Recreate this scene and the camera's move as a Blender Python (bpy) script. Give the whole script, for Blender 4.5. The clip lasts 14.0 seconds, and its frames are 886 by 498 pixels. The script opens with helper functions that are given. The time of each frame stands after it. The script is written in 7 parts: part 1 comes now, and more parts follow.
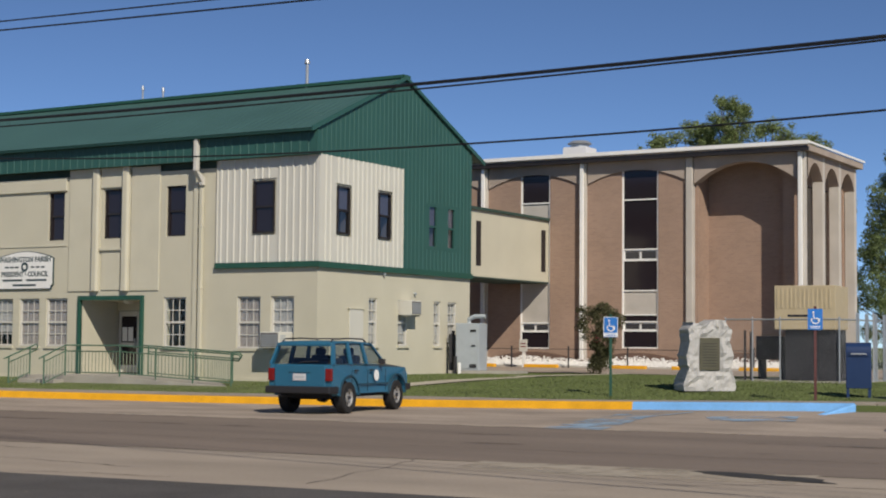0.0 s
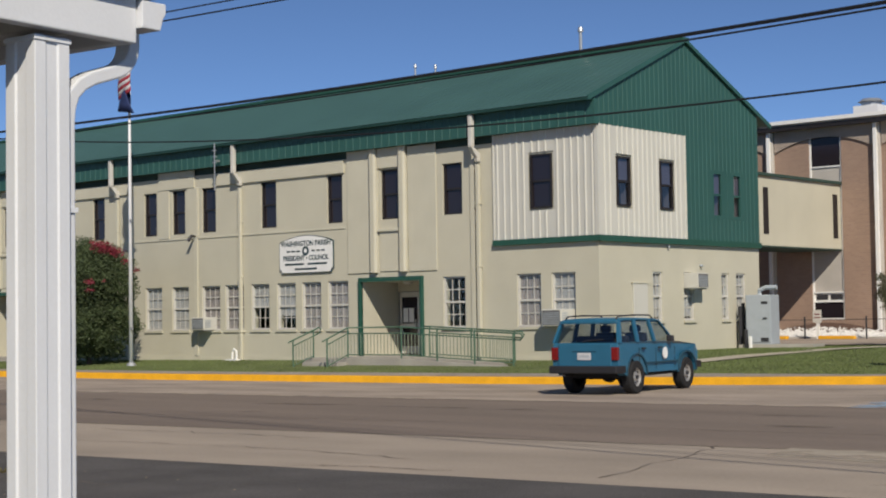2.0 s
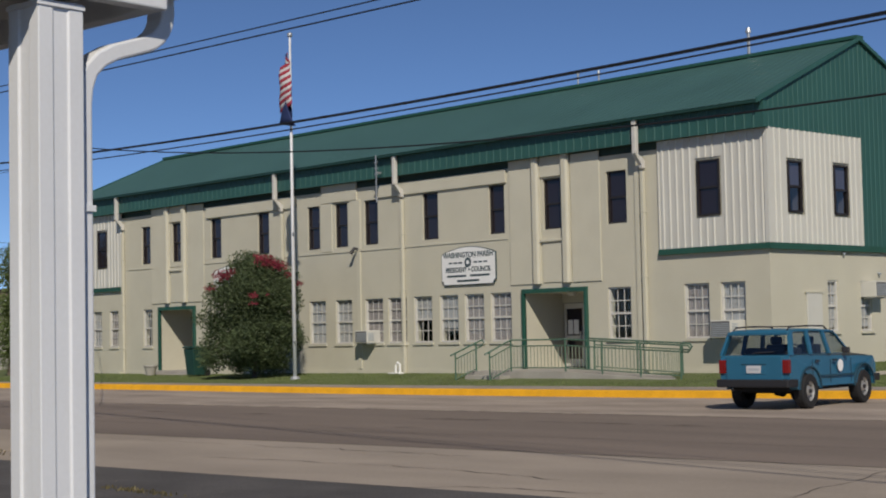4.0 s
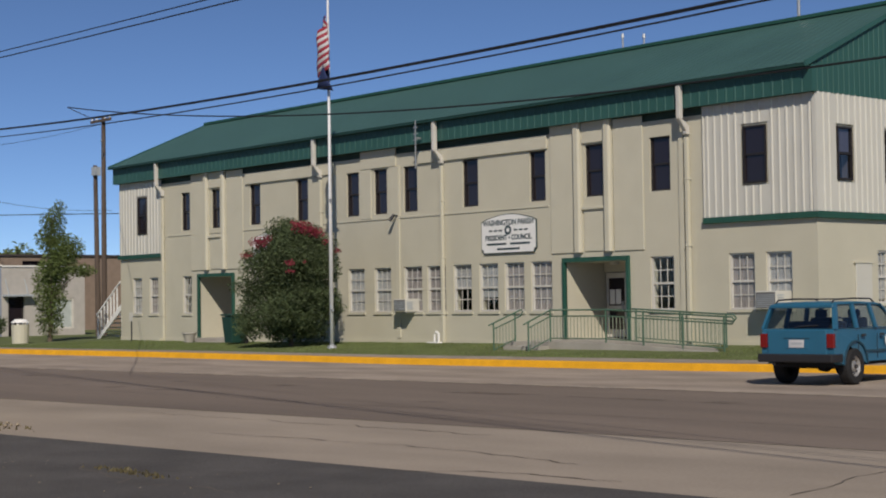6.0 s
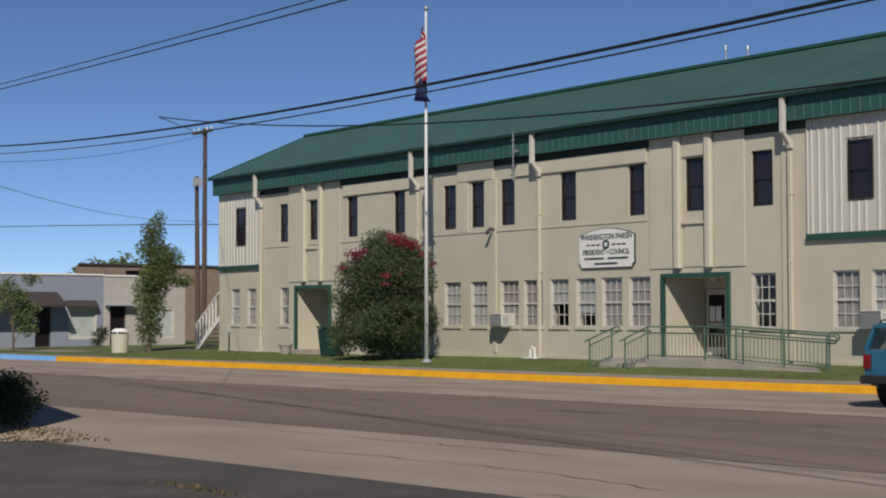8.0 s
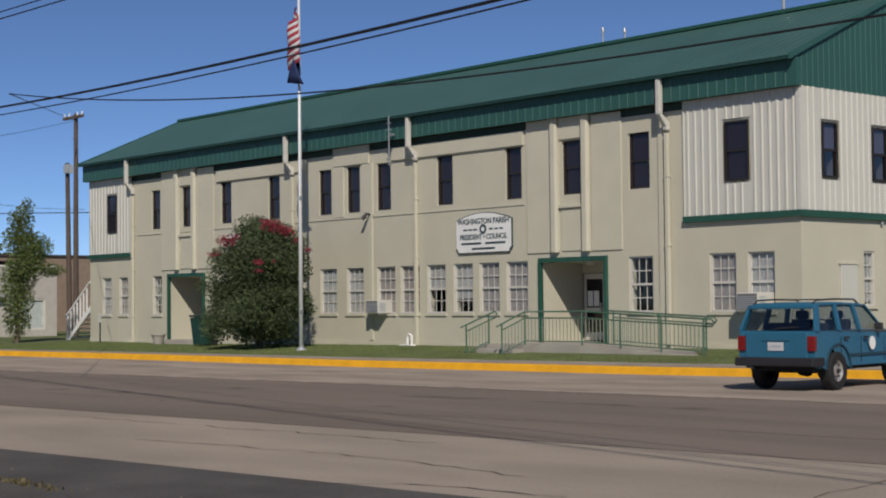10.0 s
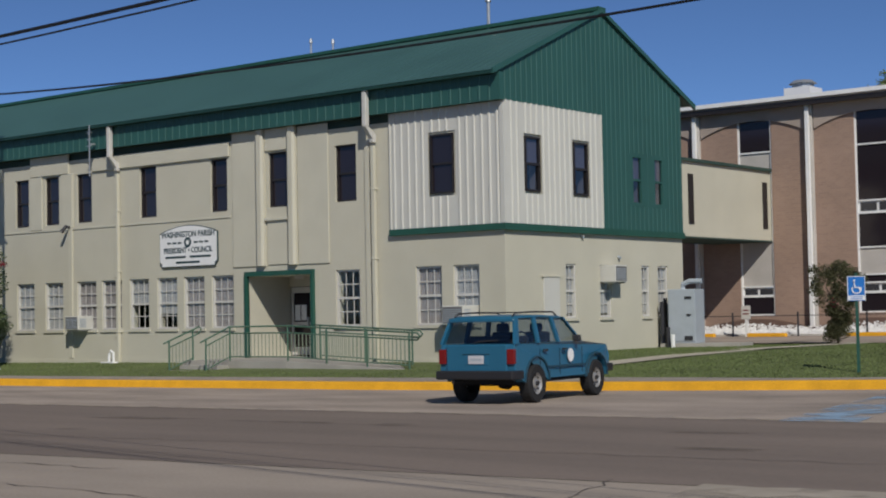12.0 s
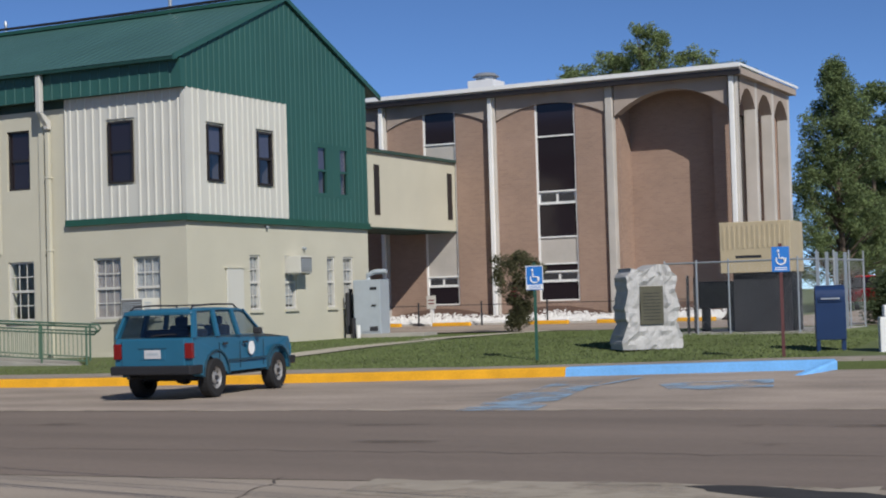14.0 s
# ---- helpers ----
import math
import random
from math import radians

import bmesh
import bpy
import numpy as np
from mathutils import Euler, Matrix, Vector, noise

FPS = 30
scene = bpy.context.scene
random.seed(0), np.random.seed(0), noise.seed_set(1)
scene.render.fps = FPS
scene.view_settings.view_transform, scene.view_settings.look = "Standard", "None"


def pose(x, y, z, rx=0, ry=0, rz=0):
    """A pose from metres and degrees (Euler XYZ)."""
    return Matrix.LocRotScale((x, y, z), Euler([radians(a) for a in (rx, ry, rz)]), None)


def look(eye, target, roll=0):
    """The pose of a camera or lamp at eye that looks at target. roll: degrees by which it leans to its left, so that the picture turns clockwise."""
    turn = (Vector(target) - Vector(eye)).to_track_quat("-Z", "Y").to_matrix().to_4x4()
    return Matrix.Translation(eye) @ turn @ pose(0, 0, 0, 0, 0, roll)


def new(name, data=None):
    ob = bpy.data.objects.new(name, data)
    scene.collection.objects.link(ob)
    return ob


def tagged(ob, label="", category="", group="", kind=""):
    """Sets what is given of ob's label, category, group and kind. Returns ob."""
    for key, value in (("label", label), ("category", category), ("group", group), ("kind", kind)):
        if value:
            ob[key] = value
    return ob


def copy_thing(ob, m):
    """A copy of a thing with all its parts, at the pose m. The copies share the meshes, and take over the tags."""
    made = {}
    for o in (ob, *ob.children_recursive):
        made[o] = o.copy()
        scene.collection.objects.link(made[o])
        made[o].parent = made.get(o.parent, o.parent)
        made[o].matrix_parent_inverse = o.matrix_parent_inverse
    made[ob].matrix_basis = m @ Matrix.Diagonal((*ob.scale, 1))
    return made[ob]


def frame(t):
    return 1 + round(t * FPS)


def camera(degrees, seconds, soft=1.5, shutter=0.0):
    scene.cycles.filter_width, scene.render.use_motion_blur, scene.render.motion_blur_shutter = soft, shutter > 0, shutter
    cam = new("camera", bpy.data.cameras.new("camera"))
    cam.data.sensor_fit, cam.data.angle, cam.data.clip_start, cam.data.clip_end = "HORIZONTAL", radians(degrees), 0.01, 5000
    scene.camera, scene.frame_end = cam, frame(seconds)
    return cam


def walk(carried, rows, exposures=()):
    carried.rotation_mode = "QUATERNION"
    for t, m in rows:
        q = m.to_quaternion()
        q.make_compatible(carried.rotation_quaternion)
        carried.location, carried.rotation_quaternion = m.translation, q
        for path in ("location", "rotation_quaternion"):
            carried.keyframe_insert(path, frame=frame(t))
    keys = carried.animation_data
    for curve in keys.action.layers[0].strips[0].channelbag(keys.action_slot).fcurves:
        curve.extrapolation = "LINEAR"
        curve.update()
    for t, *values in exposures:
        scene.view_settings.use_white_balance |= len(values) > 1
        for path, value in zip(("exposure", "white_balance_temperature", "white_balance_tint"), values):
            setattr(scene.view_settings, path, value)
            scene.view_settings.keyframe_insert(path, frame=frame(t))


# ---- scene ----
cam = camera(31.7, 14.0, soft=2.0)
PATH = [
    (0, (25.136, -35.526, 1.473), (24.117, -33.809, 1.594), 0.5),
    (0.5, (24.844, -35.2, 1.549), (23.756, -33.522, 1.593), 0.0),
    (1, (24.688, -34.867, 1.512), (23.461, -33.289, 1.586), -0.0),
    (1.5, (24.476, -34.598, 1.52), (23.163, -33.091, 1.592), -0.0),
    (2, (24.245, -34.374, 1.534), (22.937, -32.864, 1.624), -0.9),
    (2.5, (24.088, -34.119, 1.529), (22.72, -32.663, 1.615), -1.1),
    (3, (24.071, -33.895, 1.531), (22.591, -32.552, 1.605), -0.2),
    (3.5, (23.978, -33.729, 1.516), (22.501, -32.384, 1.611), -0.3),
    (4, (23.804, -33.536, 1.544), (22.339, -32.179, 1.653), -1.2),
    (4.2, (23.759, -33.451, 1.548), (22.266, -32.123, 1.639), -1.8),
    (6.3, (23.307, -32.423, 1.621), (21.794, -31.117, 1.685), -0.9),
    (6.5, (23.289, -32.346, 1.626), (21.756, -31.063, 1.692), -1.9),
    (7, (23.263, -32.223, 1.655), (21.678, -31.009, 1.776), -0.2),
    (7.2, (23.244, -32.195, 1.664), (21.654, -30.986, 1.765), -0.0),
    (9.3, (22.687, -31.495, 1.529), (21.089, -30.295, 1.609), -0.3),
    (9.5, (22.647, -31.405, 1.522), (21.069, -30.18, 1.603), -1.0),
    (10, (22.533, -31.16, 1.51), (21.029, -29.844, 1.583), -0.6),
    (10.5, (22.38, -30.983, 1.527), (20.925, -29.613, 1.591), -0.7),
    (11, (22.339, -30.827, 1.542), (20.969, -29.372, 1.623), -1.5),
    (11.5, (22.349, -30.644, 1.548), (21.006, -29.165, 1.648), -1.5),
    (12, (22.325, -30.473, 1.527), (21.081, -28.909, 1.612), -1.1),
    (12.5, (22.238, -30.393, 1.508), (21.2, -28.686, 1.604), -1.3),
    (13, (22.125, -30.349, 1.505), (21.209, -28.572, 1.554), -2.5),
    (13.5, (22.125, -30.16, 1.518), (21.153, -28.414, 1.599), -2.9),
    (14, (22.241, -29.978, 1.532), (21.326, -28.201, 1.596), -1.7),
]
walk(cam, [(t, look(e, a, r)) for t, e, a, r in PATH],
     [(0, 0.16, 7000, 10), (1, 0.19, 7000, 10), (2.5, 0.18, 6900, 10), (3, 0.05, 6850, 10), (4.2, -0.06, 6800, 11), (6.5, -0.06, 6950, 12), (9.5, -0.06, 6850, 12),
      (11.5, -0.08, 6400, 10), (12.5, -0.17, 6350, 10), (13.2, 0.08, 6300, 10), (13.6, 0.16, 6300, 10), (14, 0.18, 6300, 10)])

# ---- world, sun, exposure ----
SUN = Vector((0.60, -0.48, 0.60)).normalized()
world = bpy.data.worlds.new("world")
scene.world = world
world.use_nodes = True
wn = world.node_tree.nodes
sky = wn.new("ShaderNodeTexSky")
sky.sky_type, sky.sun_disc = "NISHITA", False
sky.sun_elevation = math.asin(SUN.z)
sky.sun_rotation = math.atan2(SUN.x, SUN.y)
sky.air_density, sky.dust_density, sky.ozone_density = 0.62, 0.0, 5.0
sky.altitude = 3500
wn["Background"].inputs["Strength"].default_value = 0.096
hue = wn.new("ShaderNodeHueSaturation")
hue.inputs["Saturation"].default_value = 1.03
world.node_tree.links.new(sky.outputs[0], hue.inputs["Color"])
world.node_tree.links.new(hue.outputs[0], wn["Background"].inputs[0])
sun_data = bpy.data.lights.new("sun", "SUN")
sun_data.energy, sun_data.angle, sun_data.color = 3.75, radians(0.5), (1.0, 0.94, 0.85)
sun = new("sun", sun_data)
sun.matrix_world = look(SUN * 60, (0, 0, 0))


# ---- materials ----
def material(name, color, rough=0.7, metal=0.0, var=0.12, scale=3.0, grain=0.06, fine=60.0, bump=0.15, spec=0.4, per_object=0.0, stretch=(1, 1, 1)):
    """A surface with large blotches, fine grain and relief, in metres."""
    m = bpy.data.materials.new(name)
    m.use_nodes = True
    nt = m.node_tree
    bsdf = nt.nodes["Principled BSDF"]
    bsdf.inputs["Roughness"].default_value, bsdf.inputs["Metallic"].default_value = rough, metal
    bsdf.inputs["Specular IOR Level"].default_value = spec
    geo = nt.nodes.new("ShaderNodeTexCoord")
    mp = nt.nodes.new("ShaderNodeMapping")
    mp.inputs["Scale"].default_value = stretch
    nt.links.new(geo.outputs["Object"], mp.inputs[0])
    big, small = nt.nodes.new("ShaderNodeTexNoise"), nt.nodes.new("ShaderNodeTexNoise")
    big.inputs["Scale"].default_value, big.inputs["Detail"].default_value = scale, 5.0
    small.inputs["Scale"].default_value, small.inputs["Detail"].default_value = fine, 3.0
    for n in (big, small):
        nt.links.new(mp.outputs[0], n.inputs["Vector"])
    def span(node, amount):
        r = nt.nodes.new("ShaderNodeMapRange")
        r.inputs["From Min"].default_value, r.inputs["From Max"].default_value = 0.25, 0.75
        r.inputs["To Min"].default_value, r.inputs["To Max"].default_value = 1 - amount, 1 + amount
        nt.links.new(node, r.inputs["Value"])
        return r.outputs[0]
    val = nt.nodes.new("ShaderNodeMath")
    val.operation = "MULTIPLY"
    nt.links.new(span(big.outputs["Fac"], var), val.inputs[0])
    nt.links.new(span(small.outputs["Fac"], grain), val.inputs[1])
    out = val.outputs[0]
    if per_object:
        info = nt.nodes.new("ShaderNodeObjectInfo")
        r = nt.nodes.new("ShaderNodeMapRange")
        r.inputs["To Min"].default_value, r.inputs["To Max"].default_value = 1 - per_object, 1 + per_object
        nt.links.new(info.outputs["Random"], r.inputs["Value"])
        v2 = nt.nodes.new("ShaderNodeMath")
        v2.operation = "MULTIPLY"
        nt.links.new(out, v2.inputs[0])
        nt.links.new(r.outputs[0], v2.inputs[1])
        out = v2.outputs[0]
    mix = nt.nodes.new("ShaderNodeVectorMath")
    mix.operation = "SCALE"
    mix.inputs[0].default_value = color
    nt.links.new(out, mix.inputs["Scale"])
    nt.links.new(mix.outputs[0], bsdf.inputs["Base Color"])
    if bump:
        b = nt.nodes.new("ShaderNodeBump")
        b.inputs["Strength"].default_value, b.inputs["Distance"].default_value = bump, 0.02
        nt.links.new(small.outputs["Fac"], b.inputs["Height"])
        nt.links.new(b.outputs[0], bsdf.inputs["Normal"])
    return m


def glass_material(name, color=(0.02, 0.025, 0.03), rough=0.05):
    m = bpy.data.materials.new(name)
    m.use_nodes = True
    b = m.node_tree.nodes["Principled BSDF"]
    b.inputs["Base Color"].default_value = (*color, 1)
    b.inputs["Roughness"].default_value = rough
    b.inputs["Specular IOR Level"].default_value = 0.5
    return m


STUCCO = material("painted_stucco", (0.508, 0.484, 0.386), 0.85, var=0.06, scale=0.7, grain=0.05, fine=35, bump=0.25)
STUCCO_TRIM = material("smooth_painted_trim", (0.53, 0.506, 0.405), 0.75, var=0.05, scale=1.2, bump=0.1)
SIDING = material("cream_metal_siding", (0.558, 0.55, 0.497), 0.5, var=0.04, scale=0.8, grain=0.02, bump=0.03)
GREEN_ROOF = material("green_metal_roof", (0.048, 0.112, 0.101), 0.45, var=0.10, scale=0.5, grain=0.04, fine=25, bump=0.03)
GREEN_WALL = material("green_metal_wall", (0.027, 0.094, 0.082), 0.5, var=0.08, scale=0.6, grain=0.04, bump=0.03)
GREEN_TRIM = material("green_trim_paint", (0.018, 0.078, 0.056), 0.55, var=0.12, scale=2.0)
GREEN_RAIL = material("green_rail_paint", (0.070, 0.135, 0.092), 0.5, var=0.15, scale=3.0)
# near-black green for soffits, the shaded eave gap and unlit rooms
SOFFIT = material("soffit_shade_green", (0.03, 0.06, 0.05), 0.8)
FRAME_DARK = material("bronze_window_frame", (0.021, 0.018, 0.019), 0.5)
FRAME_WHITE = material("white_window_frame", (0.56, 0.545, 0.50), 0.6, var=0.08)
PANE_DARK = glass_material("tinted_pane", (0.020, 0.015, 0.019), 0.10)
PANE = glass_material("clear_pane", (0.05, 0.05, 0.055), 0.08)
BLIND = material("white_blinds", (0.45, 0.445, 0.44), 0.7, var=0.12, scale=4, stretch=(1, 1, 8))
CURTAIN = material("pale_curtain", (0.35, 0.315, 0.305), 0.9, var=0.2, scale=6, stretch=(6, 6, 0.5))
WHITE = material("white_paint", (0.78, 0.78, 0.76), 0.5, var=0.05, scale=2.0, bump=0.05)
WHITE_METAL = material("white_aluminium", (0.69, 0.705, 0.72), 0.4, var=0.03, scale=3.0, grain=0.02, bump=0.03)
CONCRETE = material("concrete", (0.36, 0.34, 0.30), 0.9, var=0.15, scale=1.2, grain=0.12, fine=40, bump=0.3)
BRICK = material("brown_brick", (0.312, 0.216, 0.165), 0.9, var=0.10, scale=0.8, grain=0.1, bump=0.3)
bn = BRICK.node_tree
bt = bn.nodes.new("ShaderNodeTexBrick")
bt.inputs["Scale"].default_value = 1.0
bt.inputs["Brick Width"].default_value, bt.inputs["Row Height"].default_value, bt.inputs["Mortar Size"].default_value = 0.215, 0.075, 0.006
bt.inputs["Color1"].default_value, bt.inputs["Color2"].default_value, bt.inputs["Mortar"].default_value = (0.93, 0.92, 0.92, 1), (1.06, 1.05, 1.03, 1), (1.10, 1.16, 1.20, 1)
bc = bn.nodes.new("ShaderNodeTexCoord")
bv = bn.nodes.new("ShaderNodeSeparateXYZ")
bj = bn.nodes.new("ShaderNodeCombineXYZ")
ba = bn.nodes.new("ShaderNodeMath")
bn.links.new(bc.outputs["Object"], bv.inputs[0])
bn.links.new(bv.outputs[0], ba.inputs[0])
bn.links.new(bv.outputs[1], ba.inputs[1])
bn.links.new(ba.outputs[0], bj.inputs[0])
bn.links.new(bv.outputs[2], bj.inputs[1])
bn.links.new(bj.outputs[0], bt.inputs["Vector"])
bb = bn.nodes["Principled BSDF"]
bm_ = bn.nodes.new("ShaderNodeVectorMath")
bm_.operation = "MULTIPLY"
bn.links.new(bb.inputs["Base Color"].links[0].from_socket, bm_.inputs[0])
bn.links.new(bt.outputs["Color"], bm_.inputs[1])
bn.links.new(bm_.outputs[0], bb.inputs["Base Color"])
ARCH_CONCRETE = material("tan_concrete", (0.36, 0.30, 0.255), 0.85, var=0.14, scale=0.9, grain=0.08, bump=0.2)
PALE_CONCRETE = material("pale_painted_concrete", (0.47, 0.44, 0.40), 0.85, var=0.12, scale=0.9, grain=0.08, bump=0.2)
GREY_METAL = material("grey_painted_metal", (0.36, 0.40, 0.43), 0.5, var=0.06)
GALV = material("galvanised_steel", (0.42, 0.44, 0.46), 0.45, metal=0.6, var=0.1)
BLACK = material("black_rubber", (0.015, 0.015, 0.016), 0.85, var=0.2)
BLACK_PLASTIC = material("black_plastic", (0.03, 0.03, 0.034), 0.55, var=0.1)
YELLOW = material("yellow_kerb_paint", (0.72, 0.36, 0.015), 0.75, var=0.12, scale=2.5, grain=0.1, fine=30)
BLUE_KERB = material("blue_kerb_paint", (0.17, 0.42, 0.78), 0.75, var=0.10, scale=2.5, grain=0.1, fine=30)
BLUE_SIGN = material("blue_sign_face", (0.02, 0.16, 0.50), 0.45, var=0.03)
SUV_PAINT = material("teal_car_paint", (0.022, 0.115, 0.195), 0.28, var=0.05, scale=2.0, grain=0.01, bump=0.0, spec=0.6)


# ---- helpers ----
def box(bm, x0, y0, z0, x1, y1, z1, m=None):
    vs = [bm.verts.new(Vector((x, y, z)) if m is None else m @ Vector((x, y, z)))
          for x in (x0, x1) for y in (y0, y1) for z in (z0, z1)]
    for f in ((0, 1, 3, 2), (4, 6, 7, 5), (0, 4, 5, 1), (2, 3, 7, 6), (0, 2, 6, 4), (1, 5, 7, 3)):
        bm.faces.new([vs[i] for i in f])
    return vs


def tube(bm, a, b, r0, r1=None, n=10, caps=True):
    a, b, r1 = Vector(a), Vector(b), r0 if r1 is None else r1
    d = (b - a).normalized()
    s = d.cross((0, 0, 1) if abs(d.z) < 0.9 else (1, 0, 0)).normalized()
    t = d.cross(s)
    rings = [[bm.verts.new(p + r * (math.cos(i * 2 * math.pi / n) * s + math.sin(i * 2 * math.pi / n) * t)) for i in range(n)]
             for p, r in ((a, r0), (b, r1))]
    for i in range(n):
        bm.faces.new((rings[0][i], rings[1][i], rings[1][(i + 1) % n], rings[0][(i + 1) % n]))
    if caps:
        bm.faces.new(rings[0])
        bm.faces.new(rings[1][::-1])


def pipe(bm, pts, r, n=8):
    """A round pipe along points, mitred at the bends."""
    pts = [Vector(p) for p in pts]
    rings = []
    up = Vector((0.123, 0.456, 0.88)).normalized()
    for i, p in enumerate(pts):
        d = (pts[min(i + 1, len(pts) - 1)] - pts[max(i - 1, 0)]).normalized()
        s = d.cross(up).normalized()
        t = d.cross(s)
        rings.append([bm.verts.new(p + r * (math.cos(k * 2 * math.pi / n) * s + math.sin(k * 2 * math.pi / n) * t)) for k in range(n)])
    for a, b in zip(rings, rings[1:]):
        for k in range(n):
            bm.faces.new((a[k], b[k], b[(k + 1) % n], a[(k + 1) % n]))
    bm.faces.new(rings[0])
    bm.faces.new(rings[-1][::-1])


def prism(bm, outline, a, b, axis=1):
    """An outline of 2D points pushed from a to b along an axis (0 x, 1 y, 2 z)."""
    def at(p, d):
        return {0: (d, p[0], p[1]), 1: (p[0], d, p[1]), 2: (p[0], p[1], d)}[axis]
    v0, v1 = [bm.verts.new(at(p, a)) for p in outline], [bm.verts.new(at(p, b)) for p in outline]
    n = len(outline)
    for i in range(n):
        bm.faces.new((v0[i], v0[(i + 1) % n], v1[(i + 1) % n], v1[i]))
    bm.faces.new(v0[::-1])
    bm.faces.new(v1)


def mesh_of(name, bm, mat, smooth=False, bevel=0.0):
    bmesh.ops.recalc_face_normals(bm, faces=bm.faces)
    me = bpy.data.meshes.new(name)
    bm.to_mesh(me)
    bm.free()
    me.materials.append(mat)
    if smooth:
        me.shade_smooth()
    return me


def part(name, bm, mat, parent=None, label="", smooth=False, bevel=0.0, kind=""):
    ob = new(name, mesh_of(name, bm, mat, smooth))
    if parent is not None:
        ob.parent = parent
    if bevel:
        b = ob.modifiers.new("bevel", "BEVEL")
        b.width, b.segments, b.limit_method = bevel, 2, "ANGLE"
    return tagged(ob, label, kind=kind)


def thing(name, label, category, at=(0, 0, 0), group="", kind="", rz=0.0):
    ob = new(name)
    ob.matrix_basis = pose(*at, 0, 0, rz)
    ob.empty_display_size = 0.2
    return tagged(ob, label, category, group, kind)


def boxes(name, dims, mat, parent=None, label="", bevel=0.0, kind=""):
    bm = bmesh.new()
    for d in dims:
        box(bm, *d)
    return part(name, bm, mat, parent, label, bevel=bevel, kind=kind)


def wall_mesh(bm, u0, u1, z0, z1, t, holes, put):
    """A wall from u0 to u1 and z0 to z1, t thick, with holes (u0, u1, z0, z1) right through. put(u, d, z) gives the place."""
    us = sorted({u0, u1, *[h[0] for h in holes], *[h[1] for h in holes]})
    zs = sorted({z0, z1, *[h[2] for h in holes], *[h[3] for h in holes]})
    solid = {}
    for i in range(len(us) - 1):
        for k in range(len(zs) - 1):
            cu, cz = (us[i] + us[i + 1]) / 2, (zs[k] + zs[k + 1]) / 2
            solid[i, k] = not any(h[0] < cu < h[1] and h[2] < cz < h[3] for h in holes)
    cache = {}
    def v(i, d, k):
        if (i, d, k) not in cache:
            cache[i, d, k] = bm.verts.new(put(us[i], d, zs[k]))
        return cache[i, d, k]
    for (i, k), s in solid.items():
        if not s:
            continue
        bm.faces.new((v(i, 0, k), v(i + 1, 0, k), v(i + 1, 0, k + 1), v(i, 0, k + 1)))
        bm.faces.new((v(i, t, k), v(i, t, k + 1), v(i + 1, t, k + 1), v(i + 1, t, k)))
        if not solid.get((i - 1, k)):
            bm.faces.new((v(i, 0, k), v(i, 0, k + 1), v(i, t, k + 1), v(i, t, k)))
        if not solid.get((i + 1, k)):
            bm.faces.new((v(i + 1, 0, k), v(i + 1, t, k), v(i + 1, t, k + 1), v(i + 1, 0, k + 1)))
        if not solid.get((i, k - 1)):
            bm.faces.new((v(i, 0, k), v(i, t, k), v(i + 1, t, k), v(i + 1, 0, k)))
        if not solid.get((i, k + 1)):
            bm.faces.new((v(i, 0, k + 1), v(i + 1, 0, k + 1), v(i + 1, t, k + 1), v(i, t, k + 1)))


# ---- the street's own frame: u along the kerb, v towards the viewer's side ----
TURN = math.atan(0.10)
STREET = pose(0, -5.15, 0, 0, 0, math.degrees(TURN))


def grade(u):
    """The kerb's rise and fall along the street."""
    knots = ((-200, 0.0), (-40, 0.0), (-20, -0.01), (-10, -0.05), (0, -0.045), (6, -0.005), (11, 0.065), (15.5, 0.145), (25, 0.2), (200, 0.2))
    for (a, p), (b, q) in zip(knots, knots[1:]):
        if a <= u <= b:
            return p + (q - p) * (u - a) / (b - a)
    return 0.0 if u < 0 else 0.2


def road_point(u, v, z=0.0):
    return STREET @ Vector((u, -v, z))


def ground_height(x, y):
    """Lawn height behind the kerb."""
    p = STREET.inverted() @ Vector((x, y, 0))
    d, g = max(0.0, p.y), grade(p.x)
    s = 0.002 + 0.050 * min(1.0, max(0.0, (x + 31) / 29))
    return max(0.15 + min(d * s, 0.42) + min(0.0, g), 0.15 + g + min(d * 0.01, 0.1))

# ---- ground and road ----
def strip(name, u0, u1, v0, v1, z, mat, label, category, nu=40, nv=6, kind="structure", rise=0.0):
    bm = bmesh.new()
    g = [[bm.verts.new(road_point(u0 + (u1 - u0) * i / nu, v0 + (v1 - v0) * j / nv, z + rise * grade(u0 + (u1 - u0) * i / nu) * (1 - j / nv))) for j in range(nv + 1)] for i in range(nu + 1)]
    for i in range(nu):
        for j in range(nv):
            bm.faces.new((g[i][j], g[i][j + 1], g[i + 1][j + 1], g[i + 1][j]))
    ob = part(name, bm, mat, label=label, kind=kind)
    return tagged(ob, label, category)


ASPHALT_OLD = material("worn_asphalt", (0.187, 0.150, 0.123), 0.9, var=0.20, scale=0.4, grain=0.16, fine=45, bump=0.25, stretch=(0.25, 1.6, 1))
APRON = material("stained_concrete_apron", (0.318, 0.264, 0.218), 0.9, var=0.30, scale=0.75, grain=0.18, fine=45, bump=0.25, stretch=(0.5, 1, 1))
SHOULDER = material("pale_concrete_shoulder", (0.325, 0.275, 0.224), 0.9, var=0.20, scale=0.6, grain=0.12, fine=40, bump=0.25, stretch=(0.5, 1, 1))
LOT = material("dark_asphalt", (0.082, 0.076, 0.073), 0.92, var=0.32, scale=0.9, grain=0.38, fine=45, bump=0.7)
